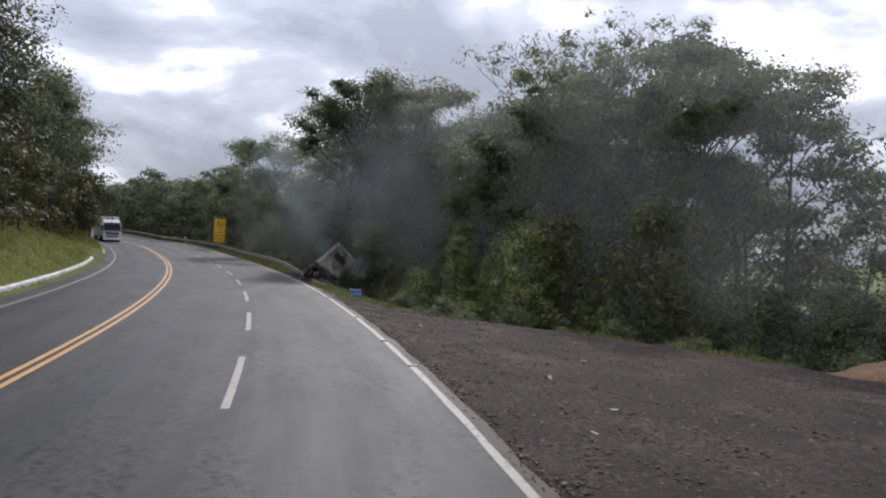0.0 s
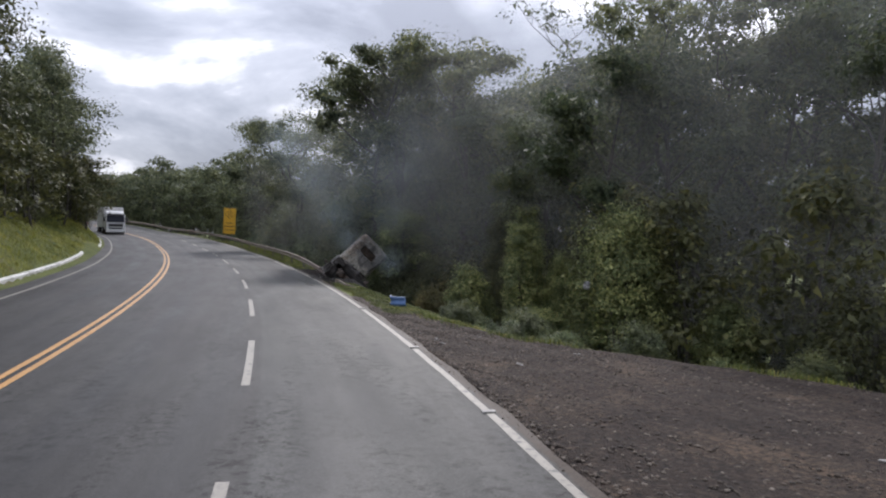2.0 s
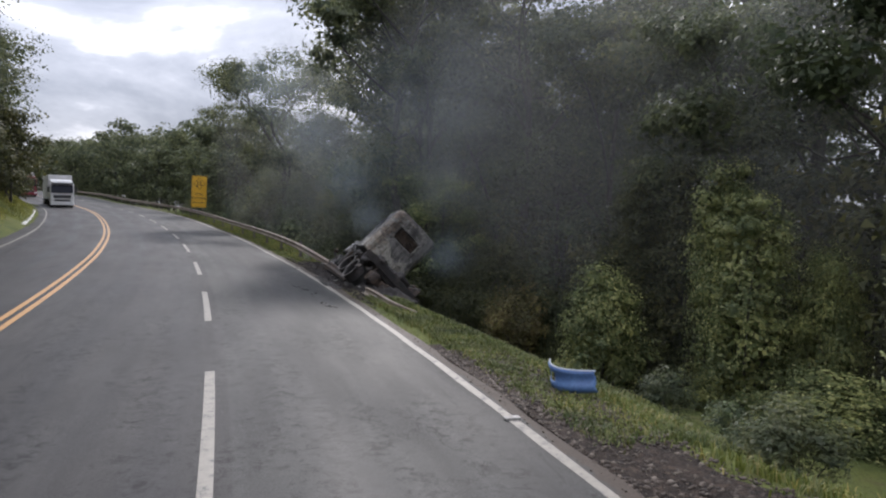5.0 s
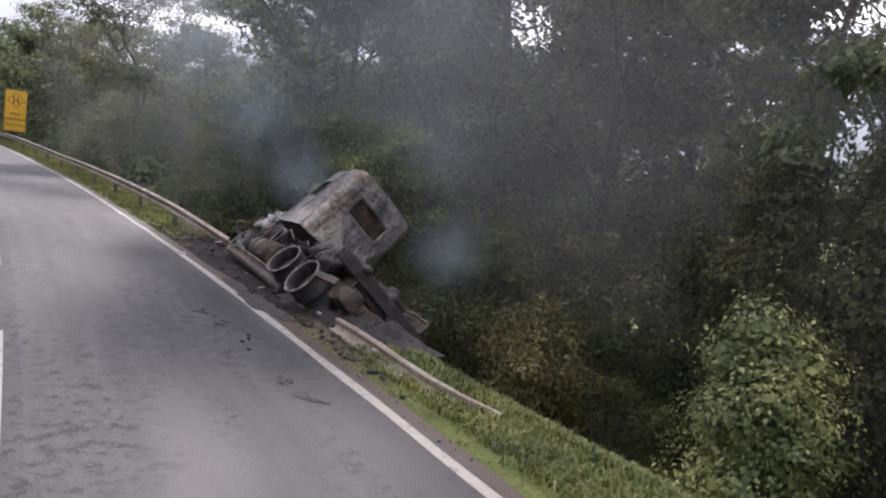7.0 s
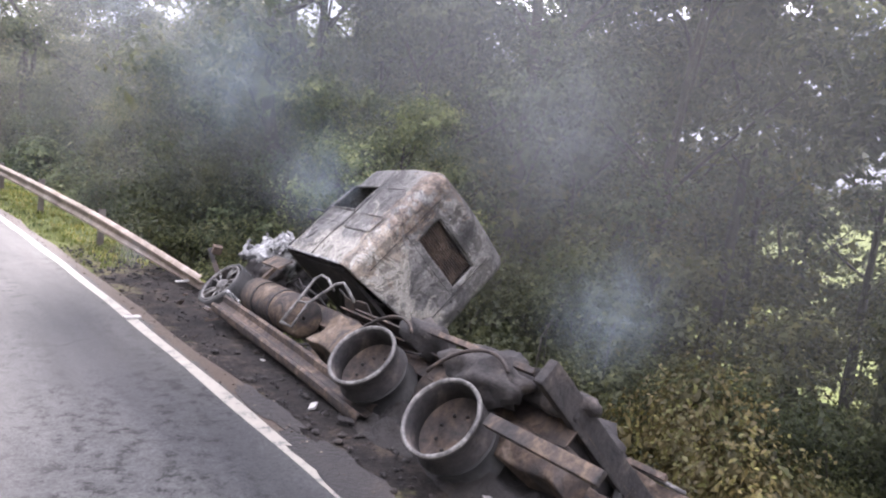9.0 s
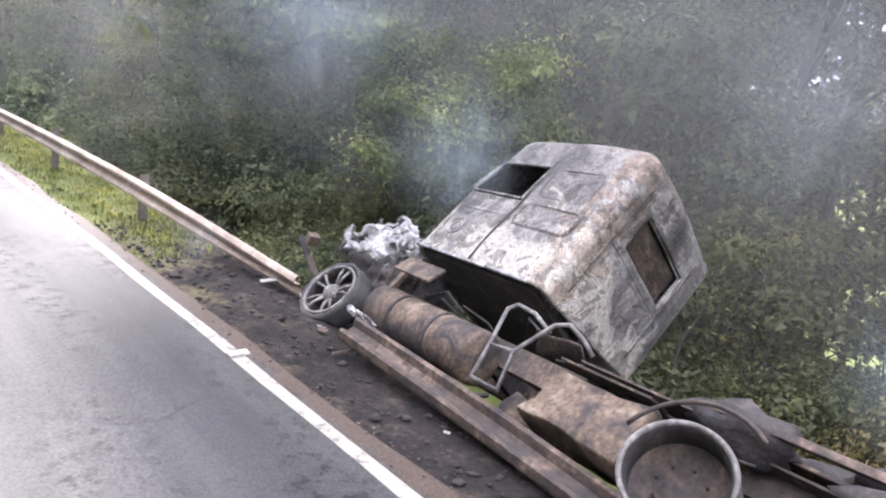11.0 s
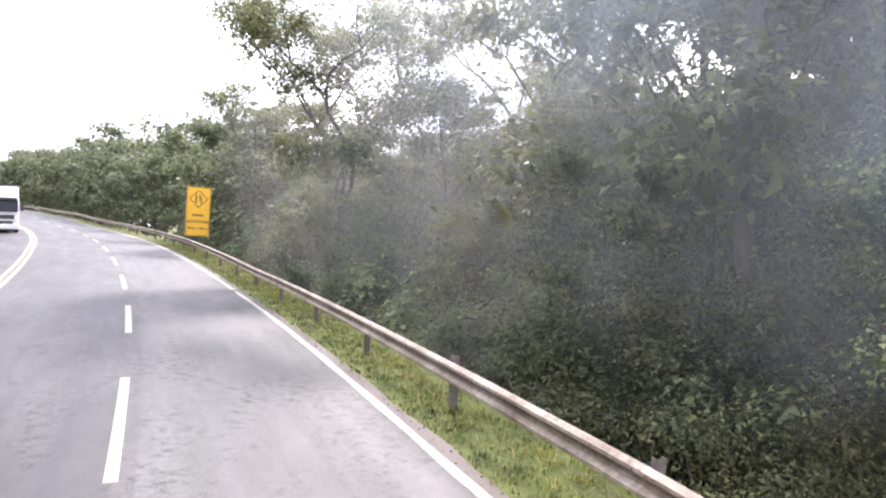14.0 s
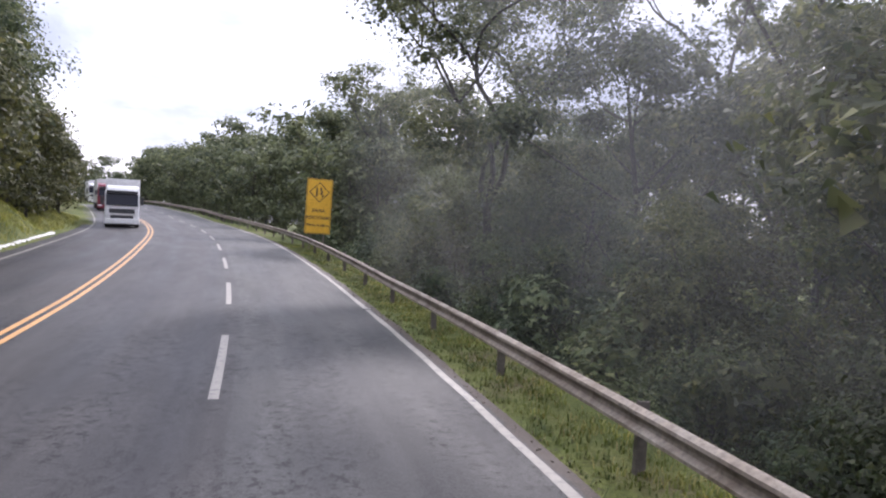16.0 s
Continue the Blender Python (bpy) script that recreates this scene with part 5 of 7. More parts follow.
def cab_warp(p, v):
    x, y, z = p
    back = (0.12 - y) / 2.15
    # the front leans back, the roof is crowned, the rear skirt is skewed
    y -= 0.24 * max(0.0, z - 0.95) * max(0.0, 1 - back) ** 1.5
    z += 0.05 * math.sin(math.pi * min(max(x / 1.87, 0), 1)) * max(0.0, z - 1.2) + 0.06 * math.sin(math.pi * min(max(back, 0), 1)) * max(0.0, z - 1.4)
    z += 0.19 * max(0.0, 1.0 - z) * max(0.0, x - 0.2) * max(0.0, back - 0.2)
    d = 0.0
    if abs(x) < 0.12:
        if abs(y + 0.93) < 0.017 or (abs(y - 0.02) < 0.017 and z < 1.0):
            d = 0.014
        if -1.9 < y < -1.0 and 0.62 < z < 0.92:
            e = min(y + 1.9, -1.0 - y, z - 0.62, 0.92 - z)
            d = 0.012 if e < 0.035 else 0.004
        if -0.9 < y < -0.05 and abs(z - 0.84) < 0.02:
            d = -0.012
        if -0.8 < y < -0.1 and abs(z - 0.6) < 0.014:
            d = 0.01
    n = noise.noise(Vector((x * 1.3, y * 1.3, z * 1.3))) * 0.03 + noise.noise(Vector((x * 4, y * 4, z * 4))) * 0.010
    ax = 1 if x > 0.93 else -1
    if 0.15 < x < 1.7 and y < -1.8:
        y += n * 1.2
        if any(abs(x - c) < 0.02 for c in (0.35, 1.55)) or (abs(z - 1.62) < 0.02):
            y += 0.012
    elif z > 1.9:
        z += n
    else:
        x += n * -ax * 0.9
    return Vector((x + d, y, z))


cab_bm = shell(0.0, 1.87, -2.05, 0.12, 0.04, 2.0, 0.2, 0.035, [("L", -0.90, -0.03, 1.0, 1.50), ("B", 0.5, 1.42, 1.06, 1.50)], cab_warp)
cab = part("cab", cab_bm, M_BURNT, truck, "burnt cab shell with ash, soot and rust", True)
sol = cab.modifiers.new("skin", "SOLIDIFY")
sol.thickness, sol.offset = 0.025, 1.0


def frame_tube(name, pts, r, mat, parent, label, closed=True, sides=6):
    bm = bmesh.new()
    tube(bm, [*pts, pts[0]] if closed else pts, r, sides, not closed)
    return part(name, bm, mat, parent, label, True)


def side_y(y, z):
    back = (0.12 - y) / 2.15
    return y - 0.24 * max(0.0, z - 0.95) * max(0.0, 1 - back) ** 1.5


win = [(-0.012, side_y(y, z), z) for y, z in ((-0.90, 1.0), (-0.5, 1.0), (-0.03, 1.0), (-0.03, 1.25), (-0.04, 1.50), (-0.5, 1.51), (-0.90, 1.52), (-0.90, 1.25))]
def skin(p, out=0.024):
    """The outer skin's place at a point of the cab's side or rear wall."""
    x, y, z = p
    n = noise.noise(Vector((x * 1.3, y * 1.3, z * 1.3))) * 0.03 + noise.noise(Vector((x * 4, y * 4, z * 4))) * 0.010
    if y < -1.8 and x > 0.14:
        return Vector((x, y + n * 1.2 - out, z))
    return Vector((x + n * 0.9 - out, y, z))


win = [skin(p, 0.018) for p in win]
frame_tube("window_frame", win, 0.022, M_BURNT, cab, "scorched door window frame")
frame_tube("window_frame", [(x, -2.045, z) for x, z in ((0.5, 1.06), (0.95, 1.05), (1.42, 1.06), (1.43, 1.28), (1.42, 1.50), (0.95, 1.51), (0.5, 1.50), (0.49, 1.28))], 0.014, M_BURNT, cab, "scorched rear window frame")
bm = bmesh.new()
for k in range(13):
    box(bm, (0, 0, 0), (0.9, 0.012, 0.022), Matrix.Translation((0.96, -1.99, 1.05 + 0.036 * k)) @ pose(0, 0, 0, 25, 0, 0))
part("louvre", bm, M_CHAR, cab, "rusty slats behind the rear window")
part("cab_floor", boxed((0.93, -0.95, 0.05), (1.66, 1.9, 0.05)), M_SOOT, cab, "sooty floor")
bm = bmesh.new()
for x in (0.45, 1.4):
    box(bm, (x, -0.95, 0.42), (0.5, 0.5, 0.16), pose(0, 0, 0, 0, 6, 5), 0.05)
    box(bm, (x, -1.2, 0.8), (0.46, 0.12, 0.7), pose(0, 0, 0, 8, 0, 4), 0.05)
box(bm, (0.93, -0.1, 0.75), (1.6, 0.25, 0.3), Matrix(), 0.06)
part("seat", bm, M_SOOT, cab, "charred seat frames and dashboard")
bm = bmesh.new()
tube(bm, [skin((0, -0.32 + 0.115 * math.cos(a), 0.42 + 0.115 * math.sin(a)), 0.027) for a in np.linspace(0, 2 * math.pi, 25)], 0.012, 5, False)
tube(bm, [skin((0, -0.32 + 0.06 * math.cos(a), 0.42 + 0.06 * math.sin(a)), 0.027) for a in np.linspace(0, 2 * math.pi, 17)], 0.009, 5, False)
part("door_ring", bm, M_WHITE_ASH, cab, "ashen ring mark on the door", True)
frame_tube("mirror_bracket", [(-0.04, 0.0, 0.86), (-0.10, 0.16, 0.84), (-0.12, 0.26, 0.76), (-0.11, 0.2, 0.66), (-0.04, 0.02, 0.66)], 0.014, M_SOOT, cab, "bent mirror bracket", False)
frame_tube("roof_gutter", [(0.03 - 0.03, side_y(y, z), z) for y, z in ((-1.75, 1.72), (-1.2, 1.76), (-0.6, 1.76), (-0.1, 1.72), (0.06, 1.3), (0.1, 0.9))], 0.016, M_BURNT, cab, "scorched roof gutter", False)
def rounded(y0, y1, z0, z1, r, slope=0.0):
    """A loop with rounded corners on the cab's side."""
    out = []
    for cy, cz, a0 in ((y0 + r, z0 + r, 180), (y1 - r, z0 + r, 270), (y1 - r, z1 - r, 0), (y0 + r, z1 - r, 90)):
        for k in range(4):
            a = radians(a0 + 30 * k)
            y, z = cy + r * math.cos(a), cz + r * math.sin(a)
            out.append((0.0, y, z + slope * (y - y0)))
    return out + out[:1]


def ease(a, b, n=9):
    return [tuple(a[k] + (b[k] - a[k]) * i / (n - 1) for k in range(3)) for i in range(n)]


for pts, r, mat in ((ease((0, -0.93, 0.06), (0, -0.93, 1.62), 16), 0.013, M_SOOT), (ease((0, -0.965, 0.06), (0, -0.965, 1.62), 16), 0.010, M_BURNT),
                    (ease((0, 0.03, 0.08), (0, 0.03, 0.98), 10), 0.012, M_SOOT), (rounded(-1.88, -1.02, 0.62, 0.95, 0.08, 0.03), 0.011, M_BURNT), (rounded(-1.86, -1.04, 0.64, 0.93, 0.07, 0.03), 0.006, M_SOOT),
                    (rounded(-1.78, -1.06, 1.08, 1.5, 0.1), 0.007, M_SOOT), (ease((0, -0.88, 0.83), (0, -0.06, 0.83)), 0.011, M_BURNT), (rounded(-0.84, -0.1, 0.2, 0.72, 0.06), 0.006, M_SOOT),
                    (ease((0.30, -2.05, 0.25), (0.30, -2.05, 1.74), 14), 0.010, M_SOOT), (ease((0.36, -2.05, 0.25), (0.36, -2.05, 1.74), 14), 0.007, M_BURNT), (ease((1.50, -2.05, 0.4), (1.50, -2.05, 1.76), 14), 0.011, M_SOOT), (ease((1.46, -2.05, 0.4), (1.46, -2.05, 1.76), 14), 0.008, M_BURNT),
                    (ease((0.3, -2.05, 0.96), (1.5, -2.05, 0.96), 10), 0.007, M_SOOT), (ease((1.5, -2.05, 0.9), (1.82, -2.03, 0.9), 5), 0.01, M_SOOT)):
    frame_tube("panel_seam", [skin(p) for p in pts], r * 0.75, mat, cab, "dark panel seam" if mat is M_SOOT else "scorched pressed edge", False, 5)
# rolled lower edge of the door and sleeper
frame_tube("sill_edge", [skin(p, 0.02) for p in ease((0, 0.05, 0.045), (0, -1.85, 0.045), 14)], 0.02, M_WHITE_ASH, cab, "pale ashen sill edge", False, 6)
for x, z in ((1.02, 1.78), (1.28, 1.80), (0.62, 1.77)):
    bm = bmesh.new()
    bmesh.ops.create_icosphere(bm, subdivisions=2, radius=0.026)
    for v in bm.verts:
        v.co = Vector((x + v.co.x, -2.055 + v.co.y * 0.5, z - 0.12 + v.co.z))
    part("burn_spot", bm, M_WHITE_ASH, cab, "pale bubble of melted paint", True)
for k in range(4):
    bm = bmesh.new()
    tube(bm, [(0.25 + 0.42 * k, y, 2.005 + 0.05 * math.sin(math.pi * (0.25 + 0.42 * k) / 1.87)) for y in (-1.75, -1.3, -0.9, -0.6)], 0.014, 5)
    part("roof_rib", bm, M_BURNT, cab, "scorched roof rib", True)
# front bulkhead and fender remains
bm = bmesh.new()
box(bm, (0.93, 0.1, 0.5), (1.6, 0.06, 0.85), Matrix(), 0.02)
part("bulkhead", bm, M_SOOT, cab, "sooty front bulkhead")


def slag(seed, blobs, mat, name, parent, label, sub=3, amp=0.35):
    """Melted lumps: displaced balls, a part each."""
    rg = random.Random(seed)
    for c, size in blobs:
        bm = bmesh.new()
        bmesh.ops.create_icosphere(bm, subdivisions=sub, radius=1.0)
        off = Vector((rg.random() * 9, rg.random() * 9, rg.random() * 9))
        for v in bm.verts:
            n = noise.noise(v.co * 1.7 + off) + 0.6 * noise.noise(v.co * 4.1 + off) + 0.3 * noise.noise(v.co * 9 + off)
            p = v.co * (1 + amp * n)
            v.co = Vector((c[0] + p.x * size[0], c[1] + p.y * size[1], c[2] + p.z * size[2]))
        part(name, bm, mat, parent, label, mat is M_SOOT)


# the melted front wing: a crumpled ash-white hood with two gaping holes
bm = bmesh.new()
bmesh.ops.create_icosphere(bm, subdivisions=5, radius=1.0)
eyes = (Vector((-0.62, -0.36, 0.70)).normalized(), Vector((-0.66, 0.42, 0.62)).normalized(), Vector((-0.95, 0.1, 0.05)).normalized())
gone = []
for f in bm.faces:
    d = f.calc_center_median().normalized()
    rag = 0.13 * noise.noise(d * 5.0) + 0.06 * noise.noise(d * 11.0)
    if d.z < -0.35 + rag or any(d.angle(e) < w + rag for e, w in zip(eyes, (0.42, 0.60, 0.40))):
        gone.append(f)
bmesh.ops.delete(bm, geom=gone, context="FACES")
for v in bm.verts:
    d = v.co.normalized()
    k = 1 + 0.26 * noise.noise(d * 1.9 + Vector((4, 0, 0))) + 0.20 * abs(noise.noise(d * 3.4 + Vector((0, 3, 0)))) - 0.10 * abs(noise.noise(d * 7.0)) + 0.02 * noise.noise(d * 16.0)
    v.co = Vector((0.30 + d.x * 0.42 * k, 1.02 + d.y * 0.70 * k, -0.14 + d.z * 0.56 * k))
wing = part("ash_wing", bm, M_WHITE_ASH, truck, "crumpled ash-white remains of the front wing", True)
wing.modifiers.new("skin", "SOLIDIFY").thickness = 0.045
slag(3, [((0.0, 0.45, 0.1), (0.1, 0.16, 0.16)), ((-0.02, 0.22, 0.02), (0.08, 0.12, 0.14)), ((0.15, 0.5, -0.2), (0.1, 0.14, 0.1))], M_WHITE_ASH, "ash_lump", truck, "melted white ash over the engine", 4, 0.55)
slag(4, [((0.6, 1.0, -0.45), (0.4, 0.8, 0.35)), ((0.9, 0.6, -0.2), (0.4, 0.4, 0.4)), ((0.3, 0.45, -0.35), (0.25, 0.25, 0.3))], M_SOOT, "engine_block", truck, "black scorched engine block", 4, 0.4)

def battered(c, size, m, amount, seed, cuts=5):
    """A box with dented faces."""
    bm = boxed(c, size, m, 0.015)
    bmesh.ops.subdivide_edges(bm, edges=[e for e in bm.edges if e.calc_length() > 0.15], cuts=cuts, use_grid_fill=True)
    for v in bm.verts:
        v.co += Vector((noise.noise(v.co * 3 + Vector((seed, 0, 0))), noise.noise(v.co * 3 + Vector((0, seed, 0))), noise.noise(v.co * 3 + Vector((0, 0, seed))))) * amount
    return bm


# chassis
for x in (0.42, 1.32):
    bm = bmesh.new()
    box(bm, (x, -2.3, -0.55), (0.012, 8.4, 0.26))
    box(bm, (x + 0.035, -2.3, -0.425), (0.08, 8.4, 0.012))
    box(bm, (x + 0.035, -2.3, -0.675), (0.08, 8.4, 0.012))
    part("frame_rail", bm, M_CHAR, truck, "rusty scorched frame rail")
for y in (1.5, 0.2, -1.4, -2.9, -4.3, -5.2, -6.3):
    part("cross_member", boxed((0.87, y, -0.55), (0.9, 0.14, 0.2), Matrix(), 0.015), M_SOOT, truck)
bm = bmesh.new()
box(bm, (0.9, -3.4, -0.40), (1.5, 1.1, 0.02), Matrix(), 0.004)
box(bm, (0.05, -3.25, -0.5), (0.3, 0.9, 0.02), pose(0, 0, 0, 0, -12, 0), 0.004)
part("deck_plate", bm, M_CHAR, truck, "scorched deck plate behind the cab")
bm = bmesh.new()
box(bm, (0.9, -5.4, -0.36), (1.1, 1.9, 0.03), Matrix(), 0.006)
box(bm, (0.9, -5.1, -0.26), (0.9, 0.9, 0.1), pose(0, 0, 0, 4, 0, 0), 0.03)
box(bm, (0.9, -4.7, -0.47), (1.25, 3.6, 0.02), Matrix(), 0.004)
part("coupling_plate", bm, M_CHAR, truck, "black coupling plate")
bm = bmesh.new()
box(bm, (0.12, -5.05, -0.33), (0.05, 2.0, 0.06), Matrix(), 0.01)
box(bm, (1.75, -5.3, -0.1), (0.05, 2.3, 0.06), pose(0, 0, 0, 0, 0, -1), 0.01)
part("side_bar", bm, M_CHAR, truck, "charred side bar")
part("tail_bar", boxed((0.93, -6.45, -0.42), (2.2, 0.1, 0.22), Matrix(), 0.02), M_SOOT, truck, "sooty rear bar")
bm = bmesh.new()
box(bm, (1.75, -6.0, -0.15), (0.5, 0.9, 0.5), pose(0, 0, 0, 10, 8, 5), 0.06)
box(bm, (1.6, -4.6, -0.2), (0.5, 0.8, 0.35), pose(0, 0, 0, 5, -8, 3), 0.06)
slag(12, [((0.35, -4.2, -0.34), (0.3, 0.4, 0.16)), ((1.0, -4.6, -0.3), (0.4, 0.5, 0.2)), ((0.5, -5.3, -0.3), (0.3, 0.45, 0.2)), ((1.2, -5.9, -0.28), (0.35, 0.4, 0.22)), ((0.4, -6.2, -0.36), (0.3, 0.35, 0.16)), ((0.1, -5.6, -0.55), (0.18, 0.5, 0.2))], M_SOOT, "burnt_lump", truck, "shapeless burnt remains on the rear frame", 3, 0.5)
part("air_tank_box", bm, M_SOOT, truck, "charred boxes over the rear frame")
part("rear_deck", battered((1.05, -5.6, -0.82), (1.3, 2.1, 0.30), Matrix(), 0.2, 5.0, 9), M_CHAR, truck, "sagging blackened rear deck", True)
part("side_plate", battered((1.80, -5.4, -0.22), (0.03, 2.5, 0.26), Matrix(), 0.07, 2.0, 8), M_CHAR, truck, "buckled pale-edged far side plate", True)
frame_tube("plate_edge", [(1.80, -4.2, -0.06), (1.82, -5.0, -0.08), (1.80, -5.9, -0.06), (1.79, -6.6, -0.09)], 0.022, M_RIM, truck, "pale scorched plate edge", False, 6)
bm = boxed((-0.06, -6.75, -0.92), (0.05, 1.15, 0.11), Matrix(), 0.01)
part("guard_bar", bm, M_RUST, truck, "pale scorched side guard bar")
# tanks on the road side
bm = bmesh.new()
lathe(bm, [(-1.86, 0.02), (-1.86, 0.22), (-1.82, 0.27), (-0.04, 0.27), (0.0, 0.22), (0.0, 0.02)], pose(0.2, 0, -0.78) @ pose(0, 0, 0, 0, 0, 90), 26)
tank = part("fuel_tank", bm, M_RUST, truck, "scorched rusty fuel tank", True)
for y in (-0.55, -1.25):
    bm = bmesh.new()
    lathe(bm, [(y - 0.022, 0.272), (y - 0.022, 0.284), (y + 0.022, 0.284), (y + 0.022, 0.272)], pose(0.2, 0, -0.78) @ pose(0, 0, 0, 0, 0, 90), 26)
    part("strap", bm, M_SOOT, tank, "sooty strap")
part("battery_box", battered((0.2, -3.25, -0.82), (0.46, 0.95, 0.46), pose(0, 0, 0, 0, 8, 3), 0.08, 3.0), M_RUST, truck, "dented scorched battery box", True)
part("torn_panel", battered((-0.06, -2.75, -0.62), (0.03, 0.62, 0.42), pose(0, 0, 0, 10, -14, 4), 0.09, 7.0), M_RUST, truck, "buckled orange-brown side panel", True)
part("torn_panel", battered((0.28, -2.3, -0.46), (0.5, 0.5, 0.03), pose(0, 0, 0, -6, 14, 8), 0.07, 9.0), M_CHAR, truck, "buckled charred plate", True)
rgh = random.Random(31)
for k in range(7):
    bm = bmesh.new()
    y0, z0 = rgh.uniform(-3.6, -0.3), rgh.uniform(-0.5, -0.3)
    tube(bm, [(rgh.uniform(0.1, 0.6), y0, z0), (rgh.uniform(0.0, 0.6), y0 - rgh.uniform(0.1, 0.5), z0 + rgh.uniform(-0.1, 0.15)), (rgh.uniform(0.1, 0.7), y0 - rgh.uniform(0.5, 1.0), z0 + rgh.uniform(-0.1, 0.1))], 0.014, 5)
    part("burnt_pipe", bm, M_SOOT, truck, "burnt bent pipe", True)
bm = bmesh.new()
box(bm, (-0.05, -0.58, -0.36), (0.03, 0.68, 0.24), pose(0, 0, 0, 0, 18, 0), 0.008)
part("battery_cover", bm, M_RUST, truck, "pale rusted cover plate")
bm = bmesh.new()
box(bm, (-0.12, -0.5, -0.62), (0.28, 0.55, 0.03), pose(0, 0, 0, 0, -25, 4), 0.006)
box(bm, (0.05, -0.1, -0.5), (0.06, 0.08, 0.5), Matrix(), 0.01)
part("step_plate", bm, M_RUST, truck, "rusty step plate")
bm = bmesh.new()
tube(bm, [(-0.2, -2.35, -1.08), (-0.2, -2.26, -0.75), (-0.2, -2.14, -0.38), (-0.2, -2.22, -0.31), (-0.2, -2.45, -0.33), (-0.15, -2.68, -0.42)], 0.02, 7)
tube(bm, [(-0.2, -2.35, -1.08), (-0.2, -2.68, -1.07), (-0.2, -2.54, -0.72), (-0.2, -2.72, -0.36), (-0.2, -2.85, -0.31), (-0.15, -3.0, -0.36), (-0.05, -3.1, -0.42)], 0.02, 7)
tube(bm, [(-0.2, -2.26, -0.75), (-0.2, -2.54, -0.72)], 0.016, 6)
part("ladder", bm, M_RIM, truck, "pale bent tubular step ladder", True)
slag(9, [((-0.22, -0.55, -1.12), (0.11, 0.24, 0.035)), ((-0.2, -0.28, -1.1), (0.06, 0.12, 0.04))], M_WHITE_ASH, "melted_plate", truck, "white melted fender scrap", 3, 0.5)


def wheel(name, m, parent, tyre, label):
    """A wheel round the local x axis, its outer side towards -x."""
    w = new(name)
    w.parent, w.matrix_basis = parent, m
    tagged(w, label)
    bm = bmesh.new()
    lathe(bm, [(-0.12, 0.335), (-0.125, 0.355), (-0.10, 0.36), (-0.08, 0.335), (0.12, 0.33), (0.15, 0.36), (0.16, 0.355), (0.15, 0.32), (-0.06, 0.315), (-0.10, 0.322), (-0.12, 0.335)], Matrix(), 36)
    part("rim", bm, M_SOOT, w, "sooty rim barrel", True)
    bm = bmesh.new()
    lathe(bm, [(-0.105, 0.325), (-0.128, 0.33), (-0.13, 0.352), (-0.118, 0.362), (-0.098, 0.362), (-0.105, 0.325)], Matrix(), 40)
    part("rim_lip", bm, M_RIM, w, "scorched rim lip", True)
    bm = bmesh.new()
    if tyre:
        for k in range(10):
            a = (k // 2) * 2 * math.pi / 5 + 0.2
            side = 1 if k % 2 else -1
            p = Vector((-0.05, 0.08 * math.cos(a + side * 0.12), 0.08 * math.sin(a + side * 0.12)))
            q = Vector((-0.085, 0.335 * math.cos(a + side * 0.21), 0.335 * math.sin(a + side * 0.21)))
            bs = bmesh.new()
            tube(bs, [p, p.lerp(q, 0.5) + Vector((-0.03, 0, 0)), q], [0.026, 0.017, 0.023], 6)
            part("spoke", bs, M_RIM, w, "", True)
        lathe(bm, [(-0.12, 0.005), (-0.12, 0.07), (-0.08, 0.11), (0.05, 0.12)], Matrix(), 20)
        part("hub", bm, M_RIM, w, "pale scorched hub", True)
        bm = bmesh.new()
        lathe(bm, [(-0.10, 0.36), (-0.12, 0.375), (-0.12, 0.40), (-0.08, 0.42), (0.1, 0.425), (0.15, 0.41), (0.15, 0.37), (0.12, 0.34)], Matrix(), 44)
        for v in bm.verts:
            v.co *= 1 + 0.07 * noise.noise(v.co * 7)
        part("tyre", bm, M_TYRE, w, "charred collapsed tyre", True)
    else:
        lathe(bm, [(0.12, 0.32), (0.15, 0.25), (0.155, 0.14), (0.14, 0.12), (0.14, 0.005)], Matrix(), 28)
        for k in range(8):
            a = k * math.pi / 4
            bs = bmesh.new()
            tube(bs, [(0.16, 0.17 * math.cos(a), 0.17 * math.sin(a)), (0.13, 0.17 * math.cos(a), 0.17 * math.sin(a))], 0.015, 6)
            part("bolt", bs, M_SOOT, w, "", True)
        part("hub", bm, M_CHAR, w, "rusty hub deep in the rim", True)
        bm = bmesh.new()
        lathe(bm, [(0.16, 0.33), (0.17, 0.37), (0.20, 0.35), (0.22, 0.31), (0.40, 0.32), (0.44, 0.37), (0.46, 0.36), (0.45, 0.2), (0.45, 0.01)], Matrix(), 32)
        for v in bm.verts:
            v.co *= 1 + 0.02 * noise.noise(v.co * 7)
        part("inner_rim", bm, M_TYRE, w, "charred inner twin rim", True)
    return w


wheel("front_wheel", pose(-0.05, 0.55, -1.0, 0, 0, 6), truck, True, "front wheel on a scorched spoked rim")
wheel("rear_wheel", pose(-0.06, -4.25, -0.97, 0, 4, 13), truck, False, "bare rear rim, its tyre burnt away")
wheel("rear_wheel", pose(0.03, -5.72, -1.08, 0, -2, 10), truck, False, "bare rear rim, its tyre burnt away")
wheel("front_wheel", pose(1.95, 0.48, -0.97, 0, 0, 186), truck, True, "front wheel on a scorched spoked rim")
wheel("rear_wheel", pose(1.95, -4.28, -0.97, 0, 0, 180), truck, False, "bare rear rim, its tyre burnt away")
wheel("rear_wheel", pose(1.95, -5.75, -1.0, 0, 0, 180), truck, False, "bare rear rim, its tyre burnt away")
